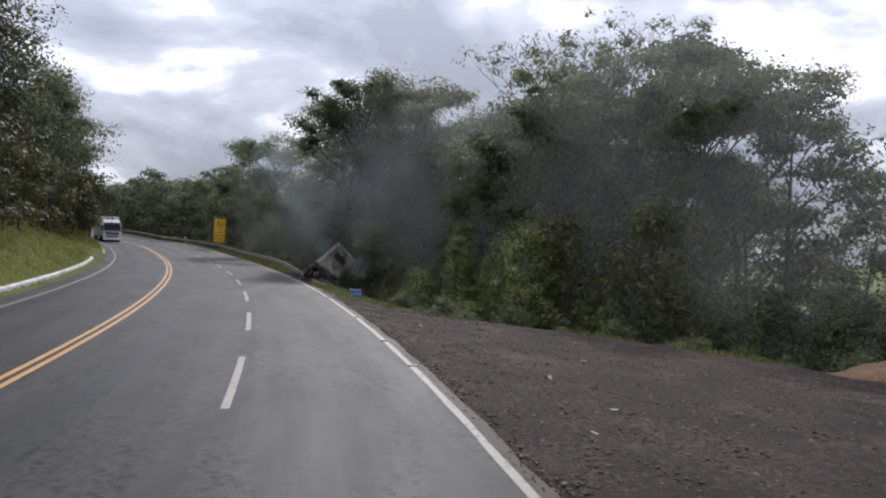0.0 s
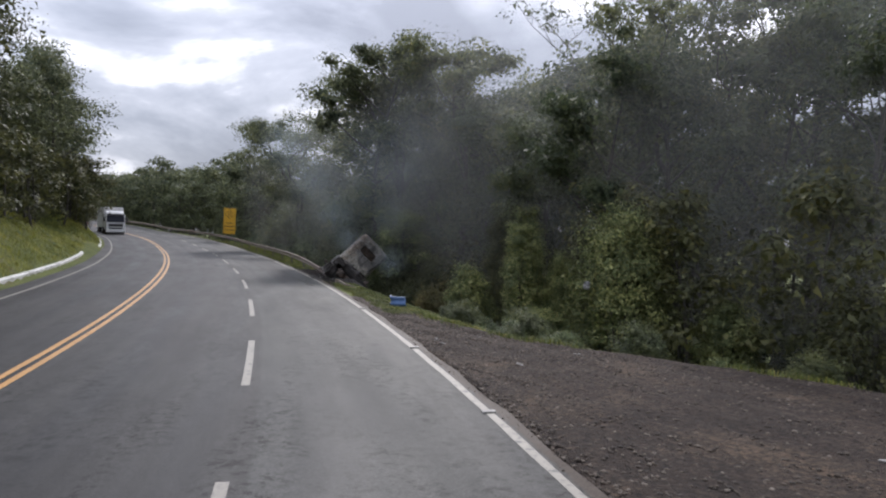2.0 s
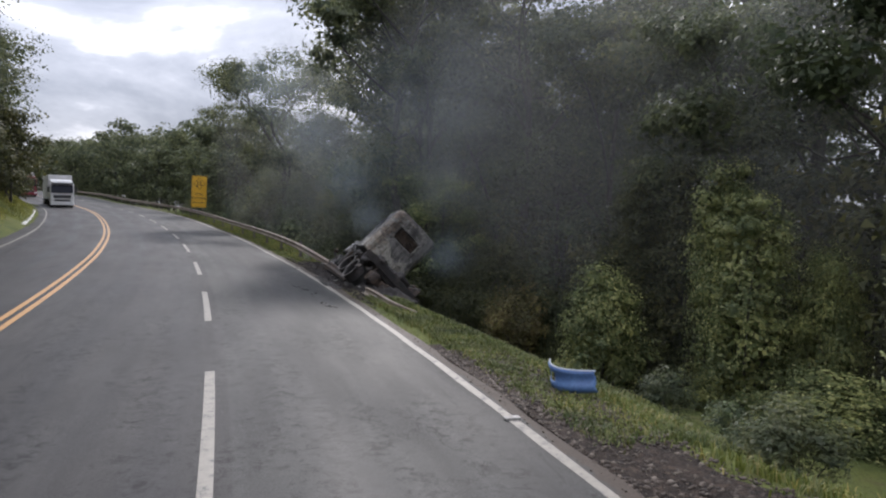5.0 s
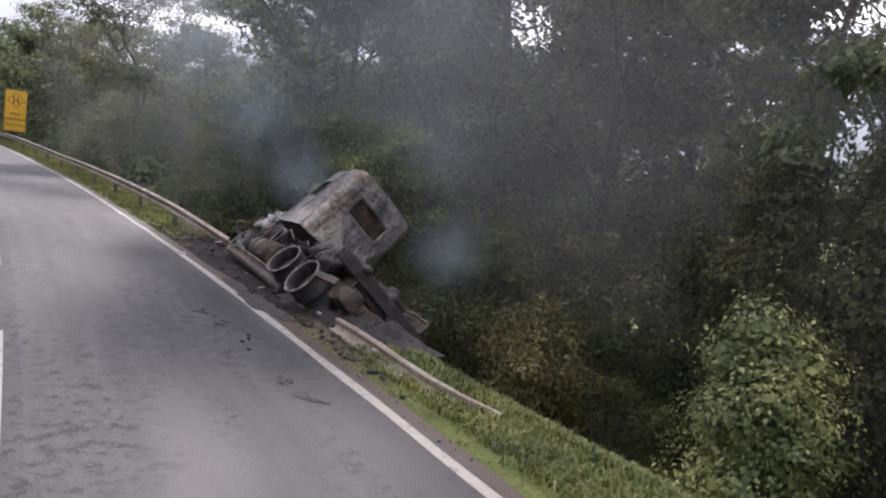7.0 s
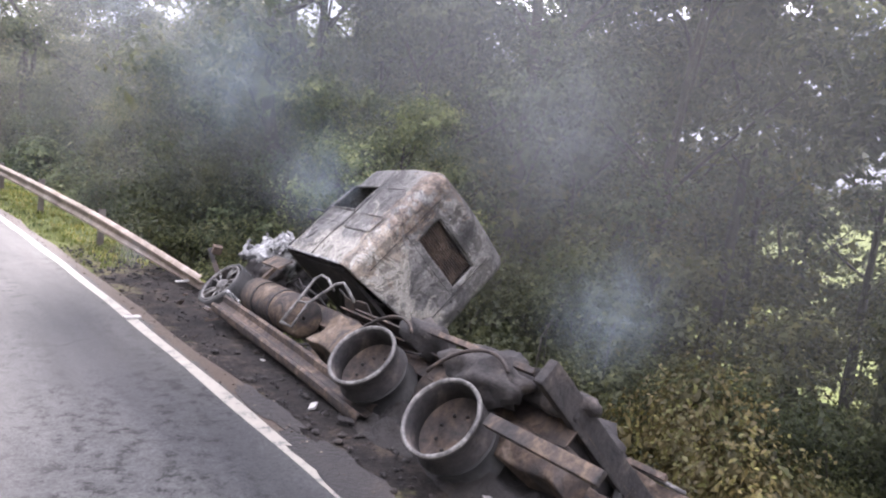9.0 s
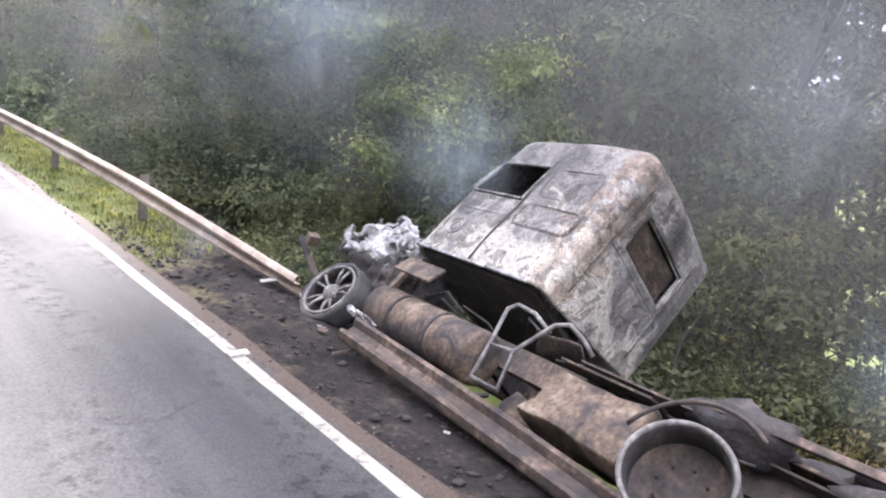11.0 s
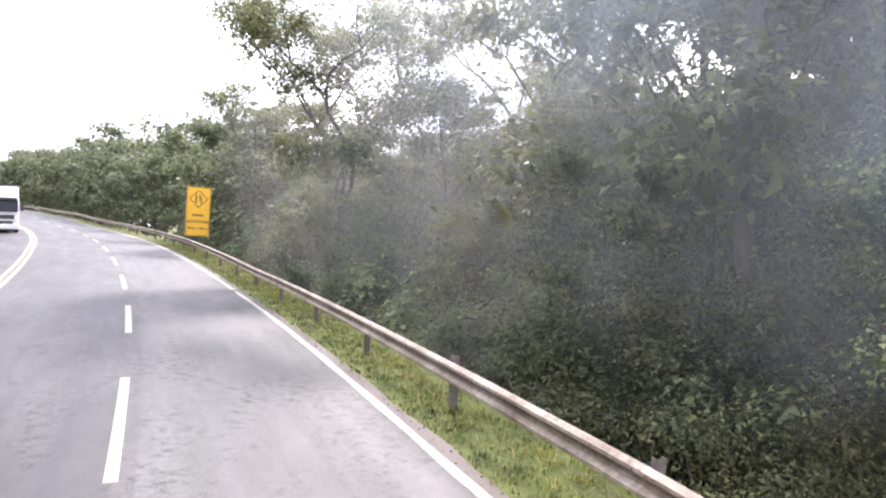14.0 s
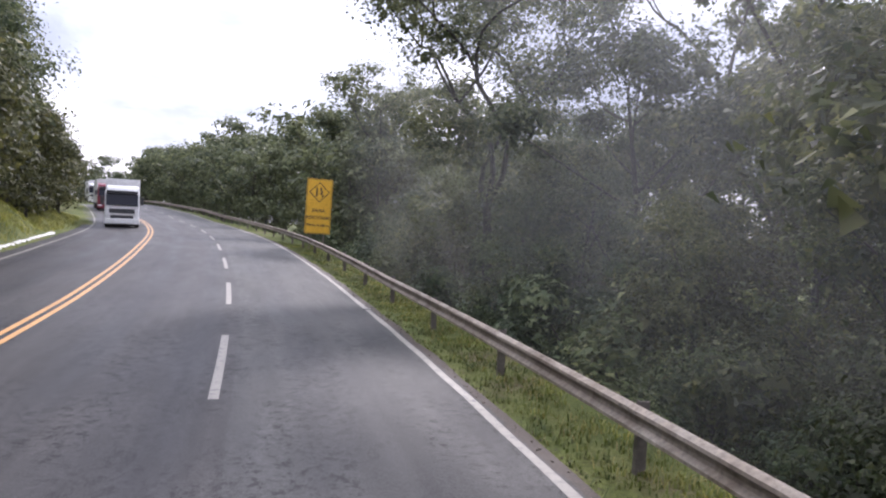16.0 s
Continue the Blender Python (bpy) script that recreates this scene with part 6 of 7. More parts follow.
for y in (0.48, -4.28, -5.75):
    bm = bmesh.new()
    tube(bm, [(0.3, y, -0.97), (1.6, y, -0.97)], 0.07, 10)
    box(bm, (0.9, y, -0.95), (0.4, 0.36, 0.36), Matrix(), 0.1)
    part("axle", bm, M_SOOT, truck, "sooty axle")
for y in (-4.28, -5.75):
    bm = bmesh.new()
    tube(bm, [(-0.12, y + 0.55 * math.cos(a), -0.97 + 0.55 * math.sin(a)) for a in np.linspace(0.3, 2.2, 12)], 0.018, 5)
    part("mudguard", bm, M_CHAR, truck, "charred mudguard stay", True)

# ---- ash, debris and spills ----
def spill(s, lat, size, seed):
    """A few splashes, each a thin stain of its own."""
    rg = random.Random(seed)
    for k in range(5):
        c = road(s + rg.uniform(-1, 1) * size * 1.6, lat + rg.uniform(-1, 1) * size * 0.5, 0.006)
        a0, l0, w0 = heading(s) + rg.uniform(-0.7, 0.7), size * rg.uniform(0.15, 0.6), size * rg.uniform(0.05, 0.16)
        bm = bmesh.new()
        ring = []
        for j in range(16):
            a = j / 16 * 6.283
            q = Vector((math.cos(a) * w0, math.sin(a) * l0, 0)) * (1 + 0.6 * noise.noise(Vector((math.cos(a) * 2.5, math.sin(a) * 2.5, seed + k))))
            q.rotate(Euler((0, 0, a0)))
            ring.append(bm.verts.new(c + q))
        low = [bm.verts.new(v.co - Vector((0, 0, 0.004))) for v in ring]
        bm.faces.new(ring)
        for j in range(16):
            bm.faces.new((ring[j], ring[(j + 1) % 16], low[(j + 1) % 16], low[j]))
        tagged(part("oil_stain", bm, M_OIL), "black oil stain splashed on the asphalt", "oil stain", "oil stains", "structure")


for n, (s, lat, size) in enumerate(((53.4, -0.75, 0.34), (56.9, -0.8, 0.34), (55.4, -0.65, 0.22))):
    spill(s, lat, size, n)

for n, (ss, lat, la, lb) in enumerate(((57.8, 0.17, 0.85, 0.22), (59.2, 0.24, 0.6, 0.14), (56.9, 0.27, 0.5, 0.12))):
    bm = bmesh.new()
    centre = road(ss, lat, 0.008)
    ring = []
    for j in range(40):
        a = j / 40 * 6.283
        q = Vector((math.cos(a) * lb, math.sin(a) * la, 0)) * (1 + 0.45 * noise.noise(Vector((math.cos(a) * 2.2, math.sin(a) * 2.2, n + 3.3))) + 0.2 * noise.noise(Vector((math.cos(a) * 7, math.sin(a) * 7, n))))
        q.rotate(Euler((0, 0, heading(ss))))
        ring.append(bm.verts.new(centre + q))
    low = [bm.verts.new(v.co - Vector((0, 0, 0.005))) for v in ring]
    bm.faces.new(ring)
    for j in range(40):
        bm.faces.new((ring[j], ring[(j + 1) % 40], low[(j + 1) % 40], low[j]))
    tagged(part("soot_patch", bm, M_ASH), "black soot and melted rubber over the road edge", "soot", "soot patches", "structure")

for n, (s, lat, z, r, tilt, turn) in enumerate(((58.2, 1.9, -0.15, 0.42, 70, 20), (56.8, 1.75, -0.1, 0.46, 80, -15))):
    p = road(s, lat)
    p.z = on_ground(s, lat).z + 0.12
    bm = bmesh.new()
    lathe(bm, [(-0.12, r - 0.1), (-0.14, r - 0.04), (-0.1, r), (0.1, r), (0.14, r - 0.05), (0.12, r - 0.1), (0.09, r - 0.03), (-0.09, r - 0.03), (-0.12, r - 0.1)], pose(0, 0, 0, 0, 90, 0) @ pose(0, 0, 0, 90, 0, 0), 30)
    for v in bm.verts:
        v.co += Vector((1, 1, 1)) * 0.07 * noise.noise(v.co * 3 + Vector((n, 0, 0)))
    ob = part("tyre", bm, M_TYRE, truck, "collapsed charred tyre lying in ash", True)
    ob.matrix_basis = TRUCK.inverted() @ Matrix.Translation(p) @ pose(0, 0, 0, tilt, 0, turn)
# heaps of burnt rubber and ash between the asphalt and the rear wheels
for n, (hs, hl, la, lb, hh) in enumerate(((57.0, 1.35, 1.25, 0.62, 0.34), (58.4, 1.25, 0.85, 0.5, 0.26), (55.8, 1.6, 0.9, 0.6, 0.3))):
    bm = bmesh.new()
    bmesh.ops.create_grid(bm, x_segments=34, y_segments=34, size=1.0)
    for v in bm.verts:
        r = v.co.length
        lift = max(0.0, 1 - r) ** 0.7
        rough = noise.noise(v.co * 3.1 + Vector((n * 5, 0, 0))) + 0.6 * noise.noise(v.co * 8 + Vector((0, n * 5, 0)))
        v.co = Vector((v.co.x * lb, v.co.y * la, hh * lift * (1 + 0.55 * rough) - 0.07))
    heap = tagged(part("ash_mound", bm, M_ASH, None, "", True), "black heap of burnt rubber and ash below the truck", "ash mound", "ash mounds")
    heap.matrix_basis = Matrix.Translation(on_ground(hs, hl)) @ pose(0, 0, 0, 0, 0, math.degrees(heading(hs)))
rg = random.Random(8)
for n in range(26):
    s, lat = rg.uniform(54.5, 65), rg.uniform(0.6, 1.7)
    p = on_ground(s, lat) + Vector((0, 0, 0.05))
    bm = bmesh.new()
    a, b, c = rg.uniform(0.04, 0.22), rg.uniform(0.03, 0.09), rg.uniform(0.01, 0.03)
    box(bm, (0, 0, 0), (a, b, c), Matrix(), 0.004)
    for v in bm.verts:
        v.co += Vector((0, 0, 1)) * 0.05 * math.sin(v.co.x * 9 + n)
    mat, words = ((M_SOOT, "small charred scrap lying in the ash"), (M_RUST, "small rusty scrap lying in the ash"), (M_SCRAP, "small pale ash lump beside the truck"))[(n * 7) % 3]
    ob = tagged(part("scrap", bm, mat), words, "debris", "scraps round the truck")
    ob.matrix_basis = Matrix.Translation(p) @ pose(0, 0, 0, rg.uniform(-15, 15), rg.uniform(-15, 15), rg.uniform(0, 180))
# asphalt crumbs on the edge line
for n, (s, lat) in enumerate(((62.6, 0.02), (31.0, 0.0), (27.4, 0.03), (88.5, 0.0), (36.5, 0.02), (44.0, 0.0))):
    bm = boxed((0, 0, 0), (0.1, 0.2, 0.03), Matrix(), 0.008)
    ob = tagged(part("road_stud", bm, M_SCRAP), "low pale road stud on the edge line", "road stud", "road studs")
    ob.matrix_basis = Matrix.Translation(road(s, lat, 0.017)) @ pose(0, 0, 0, 0, 0, math.degrees(heading(s)) + 90)

# ---- torn blue bumper ----
bp = on_ground(45.2, 1.42)
bumper = thing("blue_bumper", Matrix.Translation(bp + Vector((0, 0, 0.04))) @ pose(0, 0, 0, 4, -6, -53) @ Matrix.Scale(0.84, 4), "torn blue truck bumper corner lying on the grass", "bumper")
bm = bmesh.new()
rows = []
holes = (4, 9)
for k in range(25):
    u = k / 24
    x = -0.45 + 0.98 * u
    y = -0.22 + 0.30 * (2 * u - 0.9) ** 2
    col = []
    for z, dy in ((0.0, 0.04), (0.08, 0.0), (0.17, -0.02), (0.20, 0.015), (0.36, 0.015), (0.40, -0.01), (0.46, -0.02), (0.485, 0.02)):
        col.append(bm.verts.new((x, y + dy, z * (1 - 0.25 * u))))
    rows.append(col)
for k in range(24):
    for j in range(7):
        if j == 3 and holes[0] <= k < holes[1]:
            continue
        bm.faces.new((rows[k][j], rows[k + 1][j], rows[k + 1][j + 1], rows[k][j + 1]))
body = part("shell", bm, M_BLUE, bumper, "faded blue plastic", True)
sol = body.modifiers.new("skin", "SOLIDIFY")
sol.thickness = 0.014
bm = bmesh.new()
tube(bm, [(-0.45 + 0.98 * u, -0.22 + 0.30 * (2 * u - 0.9) ** 2 + 0.02, 0.49 * (1 - 0.25 * u)) for u in np.linspace(0, 1, 14)], 0.014, 6)
part("edge_strip", bm, M_PALE, bumper, "pale grey upper edge", True)
part("lamp_hole", boxed((-0.18, -0.12, 0.27), (0.2, 0.03, 0.13), pose(0, 0, 0, 0, 0, -20), 0.01), M_BLACK, bumper, "black lamp recess")

# ---- vehicles on the far lane ----
M_TRUCK_WHITE = noisy("white_truck_paint", [(0.3, (0.60, 0.60, 0.60)), (0.7, (0.72, 0.72, 0.71))], 1.0, 0.35, 0, 12.0, 0)
M_TRUCK_RED = noisy("dark_red_truck_paint", [(0.3, (0.16, 0.015, 0.03)), (0.7, (0.22, 0.025, 0.045))], 1.0, 0.35, 0, 12.0, 0)
M_TRAILER = noisy("pale_trailer_side", [(0.3, (0.5, 0.5, 0.5)), (0.7, (0.66, 0.66, 0.65))], 0.8, 0.5, 0, 8.0, 0)
M_DARK = noisy("dark_grille", [(0.3, (0.02, 0.02, 0.022)), (0.7, (0.05, 0.05, 0.052))], 6.0, 0.5, 0, 20.0, 0.1)
M_RUBBER = noisy("black_rubber", [(0.3, (0.02, 0.02, 0.02)), (0.7, (0.04, 0.04, 0.04))], 4.0, 0.85, 0, 20.0, 0.2)
M_GLASS = material("dark_windscreen_glass", (0.012, 0.013, 0.02), 0.12, 0.0, 0.2)
M_LAMP = material("headlamp_lens", (0.7, 0.7, 0.68), 0.1)


def lorry(s, lat, paint, label, long=12.0):
    """An oncoming articulated lorry, its front towards -y."""
    p = road(s, lat)
    root = thing("lorry", Matrix.Translation(p) @ pose(0, 0, 0, 0, 0, math.degrees(heading(s))), label, "lorry", "lorries")
    bm = boxed((0, 0.95, 1.75), (2.46, 1.9, 2.2), Matrix(), 0.14)
    for v in bm.verts:
        if v.co.z > 1.9:
            v.co.y += (v.co.z - 1.9) * 0.22 * (1 if v.co.y < 0.9 else 0)
    cab = part("cab", bm, paint, root, "", True)
    bm = boxed((0, 0, 0), (2.25, 0.08, 0.9), Matrix.Translation((0, 0.10, 2.16)) @ pose(0, 0, 0, -12, 0, 0), 0.02)
    part("windscreen", bm, M_GLASS, cab, "dark windscreen")
    for z, w, h in ((1.28, 1.8, 0.34), (0.74, 1.6, 0.40)):
        part("grille", boxed((0, -0.01, z), (w, 0.05, h), Matrix(), 0.015), M_DARK, cab, "dark grille slot")
    bm = boxed((0, 1.5, 3.05), (2.3, 1.4, 0.5), Matrix(), 0.12)
    for v in bm.verts:
        if v.co.y < 1.4:
            v.co.z -= 0.35 * max(0.0, v.co.z - 2.9)
            v.co.y += 0.5 * max(0.0, v.co.z - 2.9)
    part("roof_fairing", bm, paint, cab, "", True)
    part("chrome_strip", boxed((0, -0.03, 1.03), (1.9, 0.05, 0.05), Matrix(), 0.012), M_LAMP, cab, "bright strip between the grille slots")
    part("sun_visor", boxed((0, 0.14, 2.74), (2.2, 0.34, 0.22), Matrix(), 0.04), M_DARK, cab, "dark sun visor over the windscreen")
    for sx in (-1, 1):
        part("wiper", boxed((sx * 0.45, -0.02, 1.76), (0.75, 0.03, 0.03), Matrix(), 0.008), M_DARK, cab, "black wiper")
        part("door_window", boxed((sx * 1.235, 0.85, 2.15), (0.02, 0.9, 0.7), Matrix(), 0.006), M_GLASS, cab, "dark side window")
    bm = boxed((0, 0.03, 0.5), (2.48, 0.3, 0.42), Matrix(), 0.06)
    part("bumper", bm, paint, root)
    part("skirt", boxed((0, 0.2, 0.26), (2.3, 0.2, 0.16), Matrix(), 0.03), M_DARK, root)
    for sx in (-1, 1):
        part("headlight", boxed((sx * 1.0, -0.12, 0.62), (0.36, 0.06, 0.16), Matrix(), 0.03), M_LAMP, root, "clear headlight")
        part("mirror", boxed((sx * 1.42, 0.15, 2.1), (0.22, 0.12, 0.62), Matrix(), 0.04), M_DARK, cab, "dark mirror")
        part("mirror_arm", boxed((sx * 1.3, 0.2, 2.38), (0.16, 0.05, 0.05), Matrix(), 0.01), M_DARK, cab)
    bm = boxed((0, 2.6 + long / 2, 2.42), (2.5, long, 2.85), Matrix(), 0.04)
    part("trailer_box", bm, M_TRAILER, root, "pale box trailer")
    part("trailer_frame", boxed((0, 2.2 + long / 2, 0.92), (1.1, long + 2.2, 0.2), Matrix(), 0.02), M_DARK, root)
    for y in (1.3, 4.4, long - 0.4, long + 0.9, long + 2.2):
        for sx in (-1, 1):
            bm = bmesh.new()
            lathe(bm, [(-0.15, 0.28), (-0.15, 0.46), (-0.11, 0.51), (0.11, 0.51), (0.15, 0.46), (0.15, 0.28)], Matrix.Translation((sx * 1.06, y, 0.51)), 22)
            w = part("wheel", bm, M_RUBBER, root, "black tyre", True)
            bm = bmesh.new()
            lathe(bm, [(-0.14, 0.3), (-0.10, 0.2), (-0.12, 0.01)], Matrix.Translation((sx * 1.06, y, 0.51)) @ pose(0, 0, 0, 0, 0, 0 if sx < 0 else 180), 18)
            part("rim", bm, M_STEEL, w, "steel rim", True)
    return root


lorry(130.0, -9.4, M_TRUCK_WHITE, "white articulated lorry coming along the far lane", 9.5)
lorry(164.0, -9.5, M_TRUCK_RED, "dark red articulated lorry queueing behind the white one", 9.5)
lorry(196.0, -9.5, M_TRUCK_WHITE, "distant white lorry coming round the bend")

# ---- bits on the lay-by ----
mound_at = on_ground(27.6, 12.6)
bm = bmesh.new()
bmesh.ops.create_grid(bm, x_segments=44, y_segments=26, size=1.0)
for v in bm.verts:
    r = math.hypot(v.co.x, v.co.y)
    hgt = max(0.0, 1 - r) ** 0.8 * 1.0
    v.co = Vector((v.co.x * 3.2, v.co.y * 1.6, hgt + 0.16 * noise.noise(v.co * 4) * min(1.0, 4 * hgt) - 0.12))
mound = tagged(part("earth_mound", bm, noisy("reddish_earth", [(0.3, (0.10, 0.055, 0.03)), (0.6, (0.17, 0.10, 0.05)), (0.75, (0.12, 0.12, 0.05))], 1.5, 0.95, 0, 20.0, 0.8, 0.04), None, "", True), "low reddish earth mound with dry grass by the gravel", "mound", kind="structure")
mound.matrix_basis = Matrix.Translation(mound_at) @ pose(0, 0, 0, 0, 0, 20)
bm = bmesh.new()
bmesh.ops.create_grid(bm, x_segments=10, y_segments=8, size=0.5)
for v in bm.verts:
    v.co = Vector((v.co.x * 0.2, 0.06 * noise.noise(v.co * 3) + v.co.y * 0.05, v.co.y * 0.26 + 0.06 * noise.noise(v.co * 5)))
rag = part("plastic_scrap", bm, M_WHITE_ASH, None, "", True)
tagged(rag, "torn white plastic scrap caught on the vine bush", "litter")
rag.matrix_basis = Matrix.Translation((1.45, 43.5, 1.0)) @ pose(0, 0, 0, 0, 10, 15)
rag.modifiers.new("skin", "SOLIDIFY").thickness = 0.004
rg = random.Random(4)
for n in range(12):
    s = rg.uniform(17, 40)
    lat = rg.uniform(0.6, max(1.0, float(np.interp(s, *VERGE)) - 0.8))
    bm = boxed((0, 0, 0), (rg.uniform(0.06, 0.2), rg.uniform(0.04, 0.12), rg.uniform(0.015, 0.04)), Matrix(), 0.006)
    for v in bm.verts:
        v.co += Vector((0, 0, 0.02)) * math.sin(v.co.x * 20 + n)
    ob = tagged(part("litter_scrap", bm, M_SCRAP), "small pale litter scrap lying on the gravel", "litter", "litter on the gravel")
    ob.matrix_basis = Matrix.Translation(on_ground(s, lat) + Vector((0, 0, 0.055))) @ pose(0, 0, 0, rg.uniform(-9, 9), rg.uniform(-9, 9), rg.uniform(0, 180))


# ---- loose stuff: stones, grass, ash ----
def scatter(name, places, sizes, mat, label, category, seed, flat=0.6):
    """Many small stones in one mesh: squashed, uneven octahedra."""
    rg = np.random.default_rng(seed)
    n = len(places)
    unit = np.array([(1, 0, 0), (0, 1, 0), (-1, 0, 0), (0, -1, 0), (0, 0, 1), (0, 0, -1)], float)
    v = unit[None] * (0.6 + 0.7 * rg.random((n, 6, 1))) * sizes[:, None, None] * np.array([1, 1, flat])
    a = rg.random(n) * 6.283
    c, sn = np.cos(a)[:, None], np.sin(a)[:, None]
    v = np.stack([v[..., 0] * c - v[..., 1] * sn, v[..., 0] * sn + v[..., 1] * c, v[..., 2]], -1) + places[:, None]
    tri = np.array([(0, 1, 4), (1, 2, 4), (2, 3, 4), (3, 0, 4), (1, 0, 5), (2, 1, 5), (3, 2, 5), (0, 3, 5)])
    f = (tri[None] + 6 * np.arange(n)[:, None, None]).reshape(-1, 3)
    me = bpy.data.meshes.new(name)
    me.vertices.add(6 * n)
    me.vertices.foreach_set("co", v.ravel())
    me.loops.add(24 * n)
    me.loops.foreach_set("vertex_index", f.ravel())
    me.polygons.add(8 * n)
    me.polygons.foreach_set("loop_start", np.arange(0, 24 * n, 3))
    me.update(calc_edges=True)
    me.materials.append(mat)
    return tagged(new(name, me), label, category, "", "stuff")


def many_road(s, l):
    t = np.interp(s, _S, _t)
    return np.interp(s, _S, _x) + l * np.cos(t), np.interp(s, _S, _y) + l * np.sin(t)


rs = np.random.default_rng(77)
n = 26000
s = 12 + 36 * rs.random(n) ** 0.9
l = 0.3 + rs.random(n) ** 1.4 * (np.interp(s, *VERGE) - 0.5)
x, y = many_road(s, l)
keep = (np.sin(x * 0.9) * np.cos(y * 0.7) + rs.random(n) * 2.2) > 0.4
x, y = x[keep], y[keep]
scatter("gravel_stones", np.stack([x, y, ground_height(x, y) + 0.038], -1), 0.014 + 0.038 * rs.random(len(x)) ** 2.5, M_STONE, "loose brown stones strewn over the gravel", "gravel", 1)
n = 2600
s, l = 53 + 15 * rs.random(n), 0.4 + 2.2 * rs.random(n) ** 1.3
x, y = many_road(s, l)
scatter("ash_crumbs", np.stack([x, y, ground_height(x, y) + 0.012], -1), 0.012 + 0.05 * rs.random(n) ** 4, M_ASH, "black ash crumbs strewn round the truck", "ash", 2, 0.5)
n = 2500
s, l = 14 + 100 * rs.random(n), 0.10 + 0.35 * rs.random(n)
x, y = many_road(s, l)
scatter("edge_grit", np.stack([x, y, np.where(l < 0.25, height_of_road(s), ground_height(x, y)) + 0.008], -1), 0.006 + 0.016 * rs.random(n) ** 2, M_STONE, "fine grit along the broken asphalt edge", "gravel", 3)


def grass(name, s, l, tall, seed, label, mat=M_GRASS):
    """Blades of two faces each, leaning every way."""
    rg = np.random.default_rng(seed)
    x, y = many_road(s, l)
    z = ground_height(x, y)
    n = len(x)
    a, lean = rg.random(n) * 6.283, 0.25 + 0.75 * rg.random(n)
    h = tall * (0.45 + 0.75 * rg.random(n))
    w = 0.006 + 0.008 * rg.random(n)
    d = np.stack([np.cos(a), np.sin(a), np.zeros(n)], -1)
    q = np.stack([-np.sin(a), np.cos(a), np.zeros(n)], -1) * w[:, None]
    b = np.stack([x, y, z - 0.01], -1)
    mid = b + d * (h * lean * 0.35)[:, None] + np.array([0, 0, 1]) * (h * 0.65)[:, None]
    tip = b + d * (h * lean)[:, None] + np.array([0, 0, 1]) * (h * (1.05 - 0.45 * lean))[:, None]
    v = np.stack([b - q, b + q, mid + q * 0.8, mid - q * 0.8, tip], 1)
    lo = np.concatenate([np.array([0, 1, 2, 3])[None] + 5 * np.arange(n)[:, None], np.array([3, 2, 4])[None] + 5 * np.arange(n)[:, None]], 1).ravel()
    st = (np.array([0, 4])[None] + 7 * np.arange(n)[:, None]).ravel()
    me = bpy.data.meshes.new(name)
    me.vertices.add(5 * n)
    me.vertices.foreach_set("co", v.ravel())
    me.loops.add(7 * n)
    me.loops.foreach_set("vertex_index", lo)
    me.polygons.add(2 * n)
    me.polygons.foreach_set("loop_start", st)
    me.update(calc_edges=True)
    me.materials.append(mat)
    return tagged(new(name, me), label, "grass", "", "stuff")


def tufts(n_tufts, per, s0, s1, lat0, lat1, seed, spread=0.10, skew=1.0):
    rg = np.random.default_rng(seed)
    s = s0 + (s1 - s0) * rg.random(n_tufts)
    l = lat0 + (lat1 - lat0) * rg.random(n_tufts) ** skew
    return np.repeat(s, per) + rg.normal(size=n_tufts * per) * spread, np.repeat(l, per) + rg.normal(size=n_tufts * per) * spread


s, l = tufts(3200, 10, 66, 116, 0.75, 2.9, 1)
grass("verge_grass", s, l, 0.12, 2, "short bright green grass under the guard rail")
s, l = tufts(2300, 11, 43, 55, 0.75, 3.0, 3, 0.10, 1.5)
grass("slope_grass", s, l, 0.13, 4, "green grass along the edge of the slope")
s, l = tufts(900, 9, 26, 44, 0.0, 1.0, 5)
keep = np.sin(s * 1.7) + np.sin(s * 0.63 + 1.0) > 0.1
s, l = s[keep], l[keep]
l = np.interp(s, *VERGE) + 0.2 + l * 1.5 - 0.5
grass("layby_grass", s, l, 0.2, 6, "patchy grass at the edge of the gravel")
s, l = tufts(5200, 7, 34, 122, -13.6, -18.5, 7, 0.16)
s2, l2 = tufts(2400, 8, 94, 142, -12.72, -17.0, 17, 0.15)
s, l = np.concatenate([s, s2]), np.concatenate([l, l2])
grass("bank_grass", s, l, 0.28, 8, "yellow-green bank grass across the road, coloured brighter as if sunlit", M_BANK_GRASS_LIT)
s, l = tufts(500, 8, 66, 118, 0.32, 0.9, 9, 0.08)
grass("edge_tufts", s, l, 0.10, 10, "thin tufts at the broken asphalt edge")

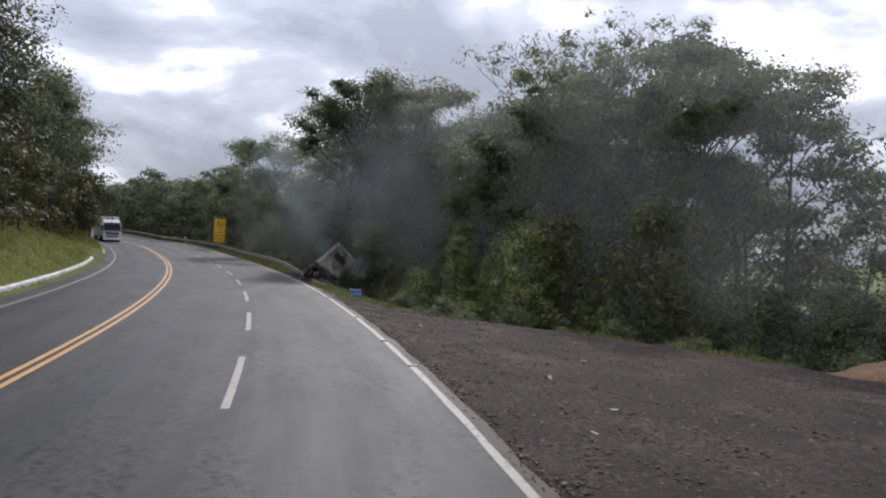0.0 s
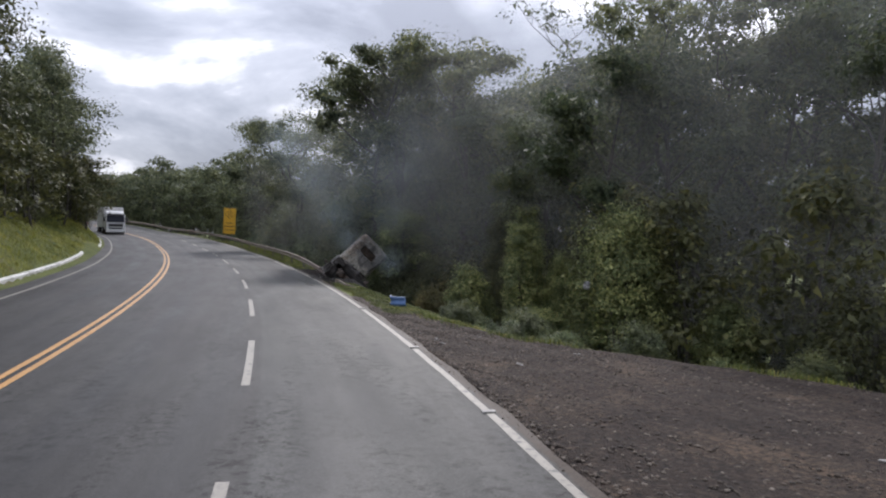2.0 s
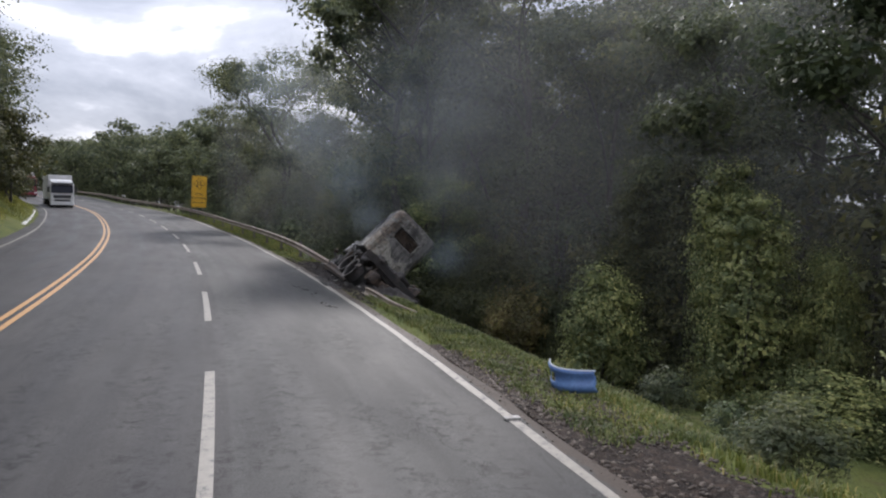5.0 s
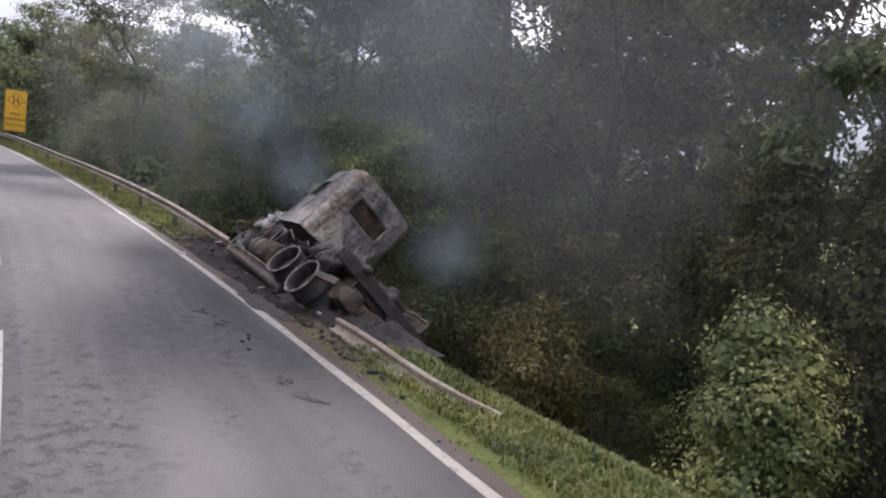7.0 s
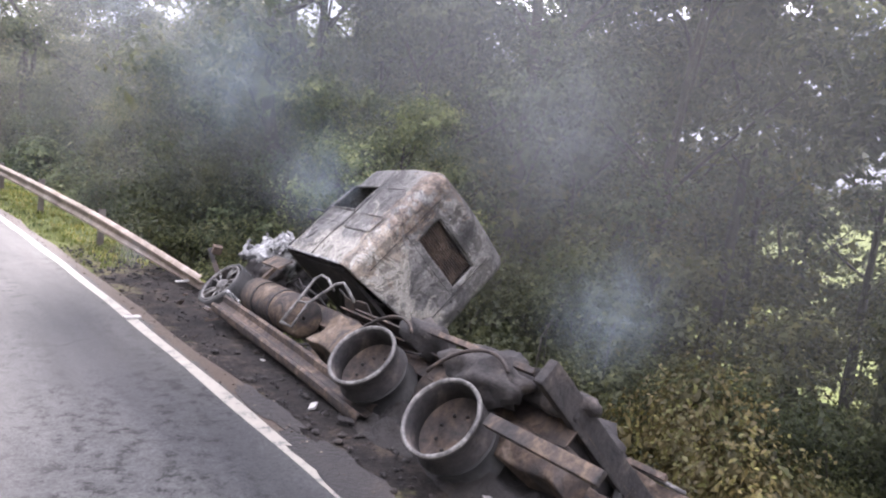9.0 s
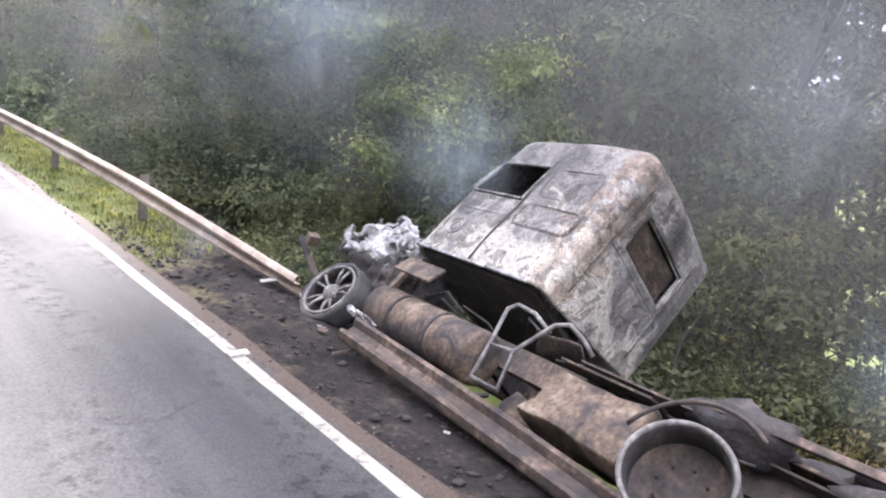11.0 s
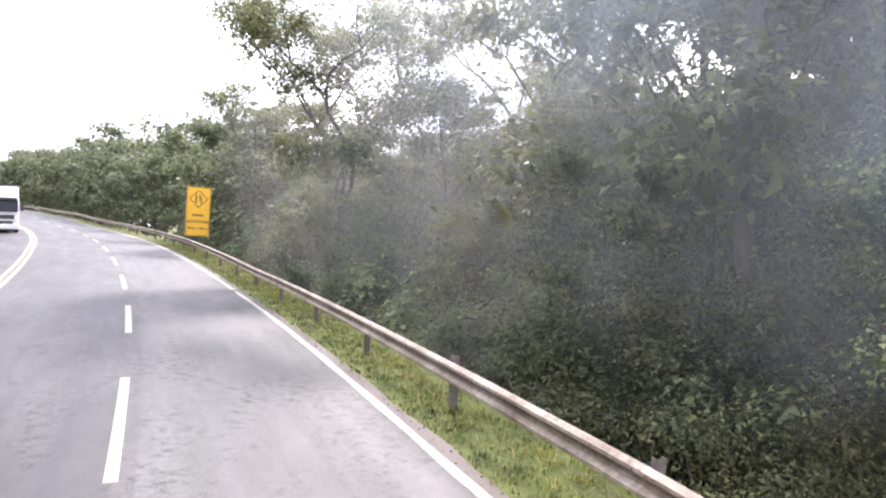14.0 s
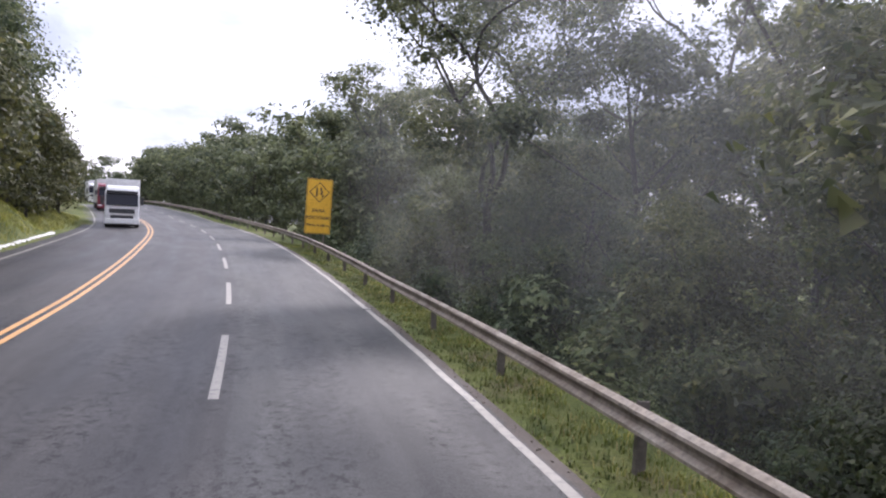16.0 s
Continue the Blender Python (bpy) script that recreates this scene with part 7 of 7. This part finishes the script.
# ---- smoke and added glare haze ----
def smoke_material(name, amount, coarse, tint, low, fade):
    M = bpy.data.materials.new(name)
    M.use_nodes = True
    nt = M.node_tree
    nt.nodes.clear()
    s_out = nt.nodes.new("ShaderNodeOutputMaterial")
    s_co = nt.nodes.new("ShaderNodeTexCoord")
    s_len = nt.nodes.new("ShaderNodeVectorMath")
    s_len.operation = "LENGTH"
    s_flat = node(M, "ShaderNodeMapping", Scale=(1.0, 0.0, 1.0))
    link(M, s_co.outputs["Object"], s_flat.inputs["Vector"])
    link(M, s_flat.outputs["Vector"], s_len.inputs[0])
    s_fade = ramp(M, s_len.outputs["Value"], [(p, (v, v, v)) for p, v in fade])
    M.node_tree.nodes[-1].color_ramp.interpolation = "B_SPLINE"
    s_no = node(M, "ShaderNodeTexNoise", Scale=coarse, Detail=6.0, Roughness=0.6, Distortion=1.2)
    link(M, s_co.outputs["Object"], s_no.inputs["Vector"])
    s_var = ramp(M, s_no.outputs["Fac"], [(0.30, (low, low, low)), (0.70, (1.0, 1.0, 1.0))])
    s_mul = nt.nodes.new("ShaderNodeMath")
    s_mul.operation = "MULTIPLY"
    link(M, s_fade, s_mul.inputs[0])
    link(M, s_var, s_mul.inputs[1])
    s_amt = nt.nodes.new("ShaderNodeMath")
    s_amt.operation = "MULTIPLY"
    s_amt.inputs[1].default_value = amount
    link(M, s_mul.outputs["Value"], s_amt.inputs[0])
    s_dif = node(M, "ShaderNodeBsdfDiffuse", Color=(*tint, 1))
    s_tra = node(M, "ShaderNodeBsdfTranslucent", Color=(*tint, 1))
    s_two = node(M, "ShaderNodeMixShader", Fac=0.5)
    s_clear = nt.nodes.new("ShaderNodeBsdfTransparent")
    s_mix = nt.nodes.new("ShaderNodeMixShader")
    link(M, s_dif.outputs["BSDF"], s_two.inputs[1])
    link(M, s_tra.outputs["BSDF"], s_two.inputs[2])
    link(M, s_amt.outputs["Value"], s_mix.inputs["Fac"])
    link(M, s_clear.outputs["BSDF"], s_mix.inputs[1])
    link(M, s_two.outputs["Shader"], s_mix.inputs[2])
    link(M, s_mix.outputs["Shader"], s_out.inputs["Surface"])
    return M


PUFF_FADE = [(0.0, 0.62), (0.25, 0.5), (0.5, 0.24), (0.75, 0.06), (0.95, 0.0)]
M_SMOKE = smoke_material("thin_blue_smoke", 0.60, 1.5, (0.55, 0.66, 0.735), 0.06, PUFF_FADE)
M_WISP = smoke_material("fading_smoke", 0.34, 1.5, (0.62, 0.675, 0.73), 0.06, PUFF_FADE)
M_VEIL = smoke_material("drifting_smoke", 0.35, 1.1, (0.59, 0.655, 0.71), 0.2, PUFF_FADE)
# pale veil in place of windscreen glare; the three above are the truck's smoke
M_GLARE_HAZE = smoke_material("windscreen_glare_haze", 0.29, 0.7, (0.685, 0.685, 0.67), 0.7, [(0.0, 0.62), (0.4, 0.6), (0.65, 0.36), (0.85, 0.1), (1.0, 0.0)])
plume = thing("smoke_plume", Matrix.Translation((-11.2, 61.5, 0.6)), "thin blue-grey smoke drifting up from the burnt truck, and added glare haze", "smoke")
pb = plume.matrix_basis.inverted()
PUFFS = []
# the plume over the cab, drifting away along the road as it climbs
PUFFS += [(63.0, 2.9, 2.0, 1.1, M_SMOKE), (66.2, 2.8, 3.7, 1.8, M_SMOKE), (71.0, 2.3, 6.2, 2.4, M_SMOKE), (77.0, 1.6, 9.4, 3.5, M_SMOKE)]
# the one behind the cab's rear wall
PUFFS += [(58.4, 4.4, 0.9, 1.15, M_SMOKE), (60.0, 4.9, 3.2, 1.7, M_WISP), (62.5, 5.8, 7.0, 4.6, M_VEIL), (69.0, 4.8, 5.6, 6.0, M_VEIL)]
PUFFS.append((65.6, 0.95, 0.3, 0.42, M_WISP))
# added haze sheets before the wood, lifting its darks like windscreen glare
PUFFS += [(40.0, 13.5, 5.0, 18.0, M_GLARE_HAZE), (58.0, 10.2, 7.0, 13.0, M_GLARE_HAZE), (74.0, 8.4, 6.0, 18.0, M_GLARE_HAZE), (92.0, 8.0, 6.0, 18.0, M_GLARE_HAZE)]
for k, (s, lat, z, r, mat) in enumerate(PUFFS):
    bm = bmesh.new()
    bmesh.ops.create_uvsphere(bm, u_segments=36, v_segments=18, radius=1.0)
    bmesh.ops.delete(bm, geom=[v for v in bm.verts if v.co.y > 0.02], context="VERTS")
    for v in bm.verts:
        d = 1 + 0.12 * noise.noise(v.co * 2 + Vector((k * 3, 0, 0)))
        v.co = Vector((v.co.x * d, v.co.y * 0.1, v.co.z * d))
    puff = part("puff", bm, mat, plume, "", True)
    p = road(s, lat, z)
    puff.matrix_basis = pb @ Matrix.Translation(p) @ pose(0, 0, 0, 0, 0, math.degrees(heading(s)) + (-72 if mat is M_GLARE_HAZE else -30)) @ Matrix.Diagonal((r, r, r * (0.8 if mat is M_GLARE_HAZE else 1.0), 1))
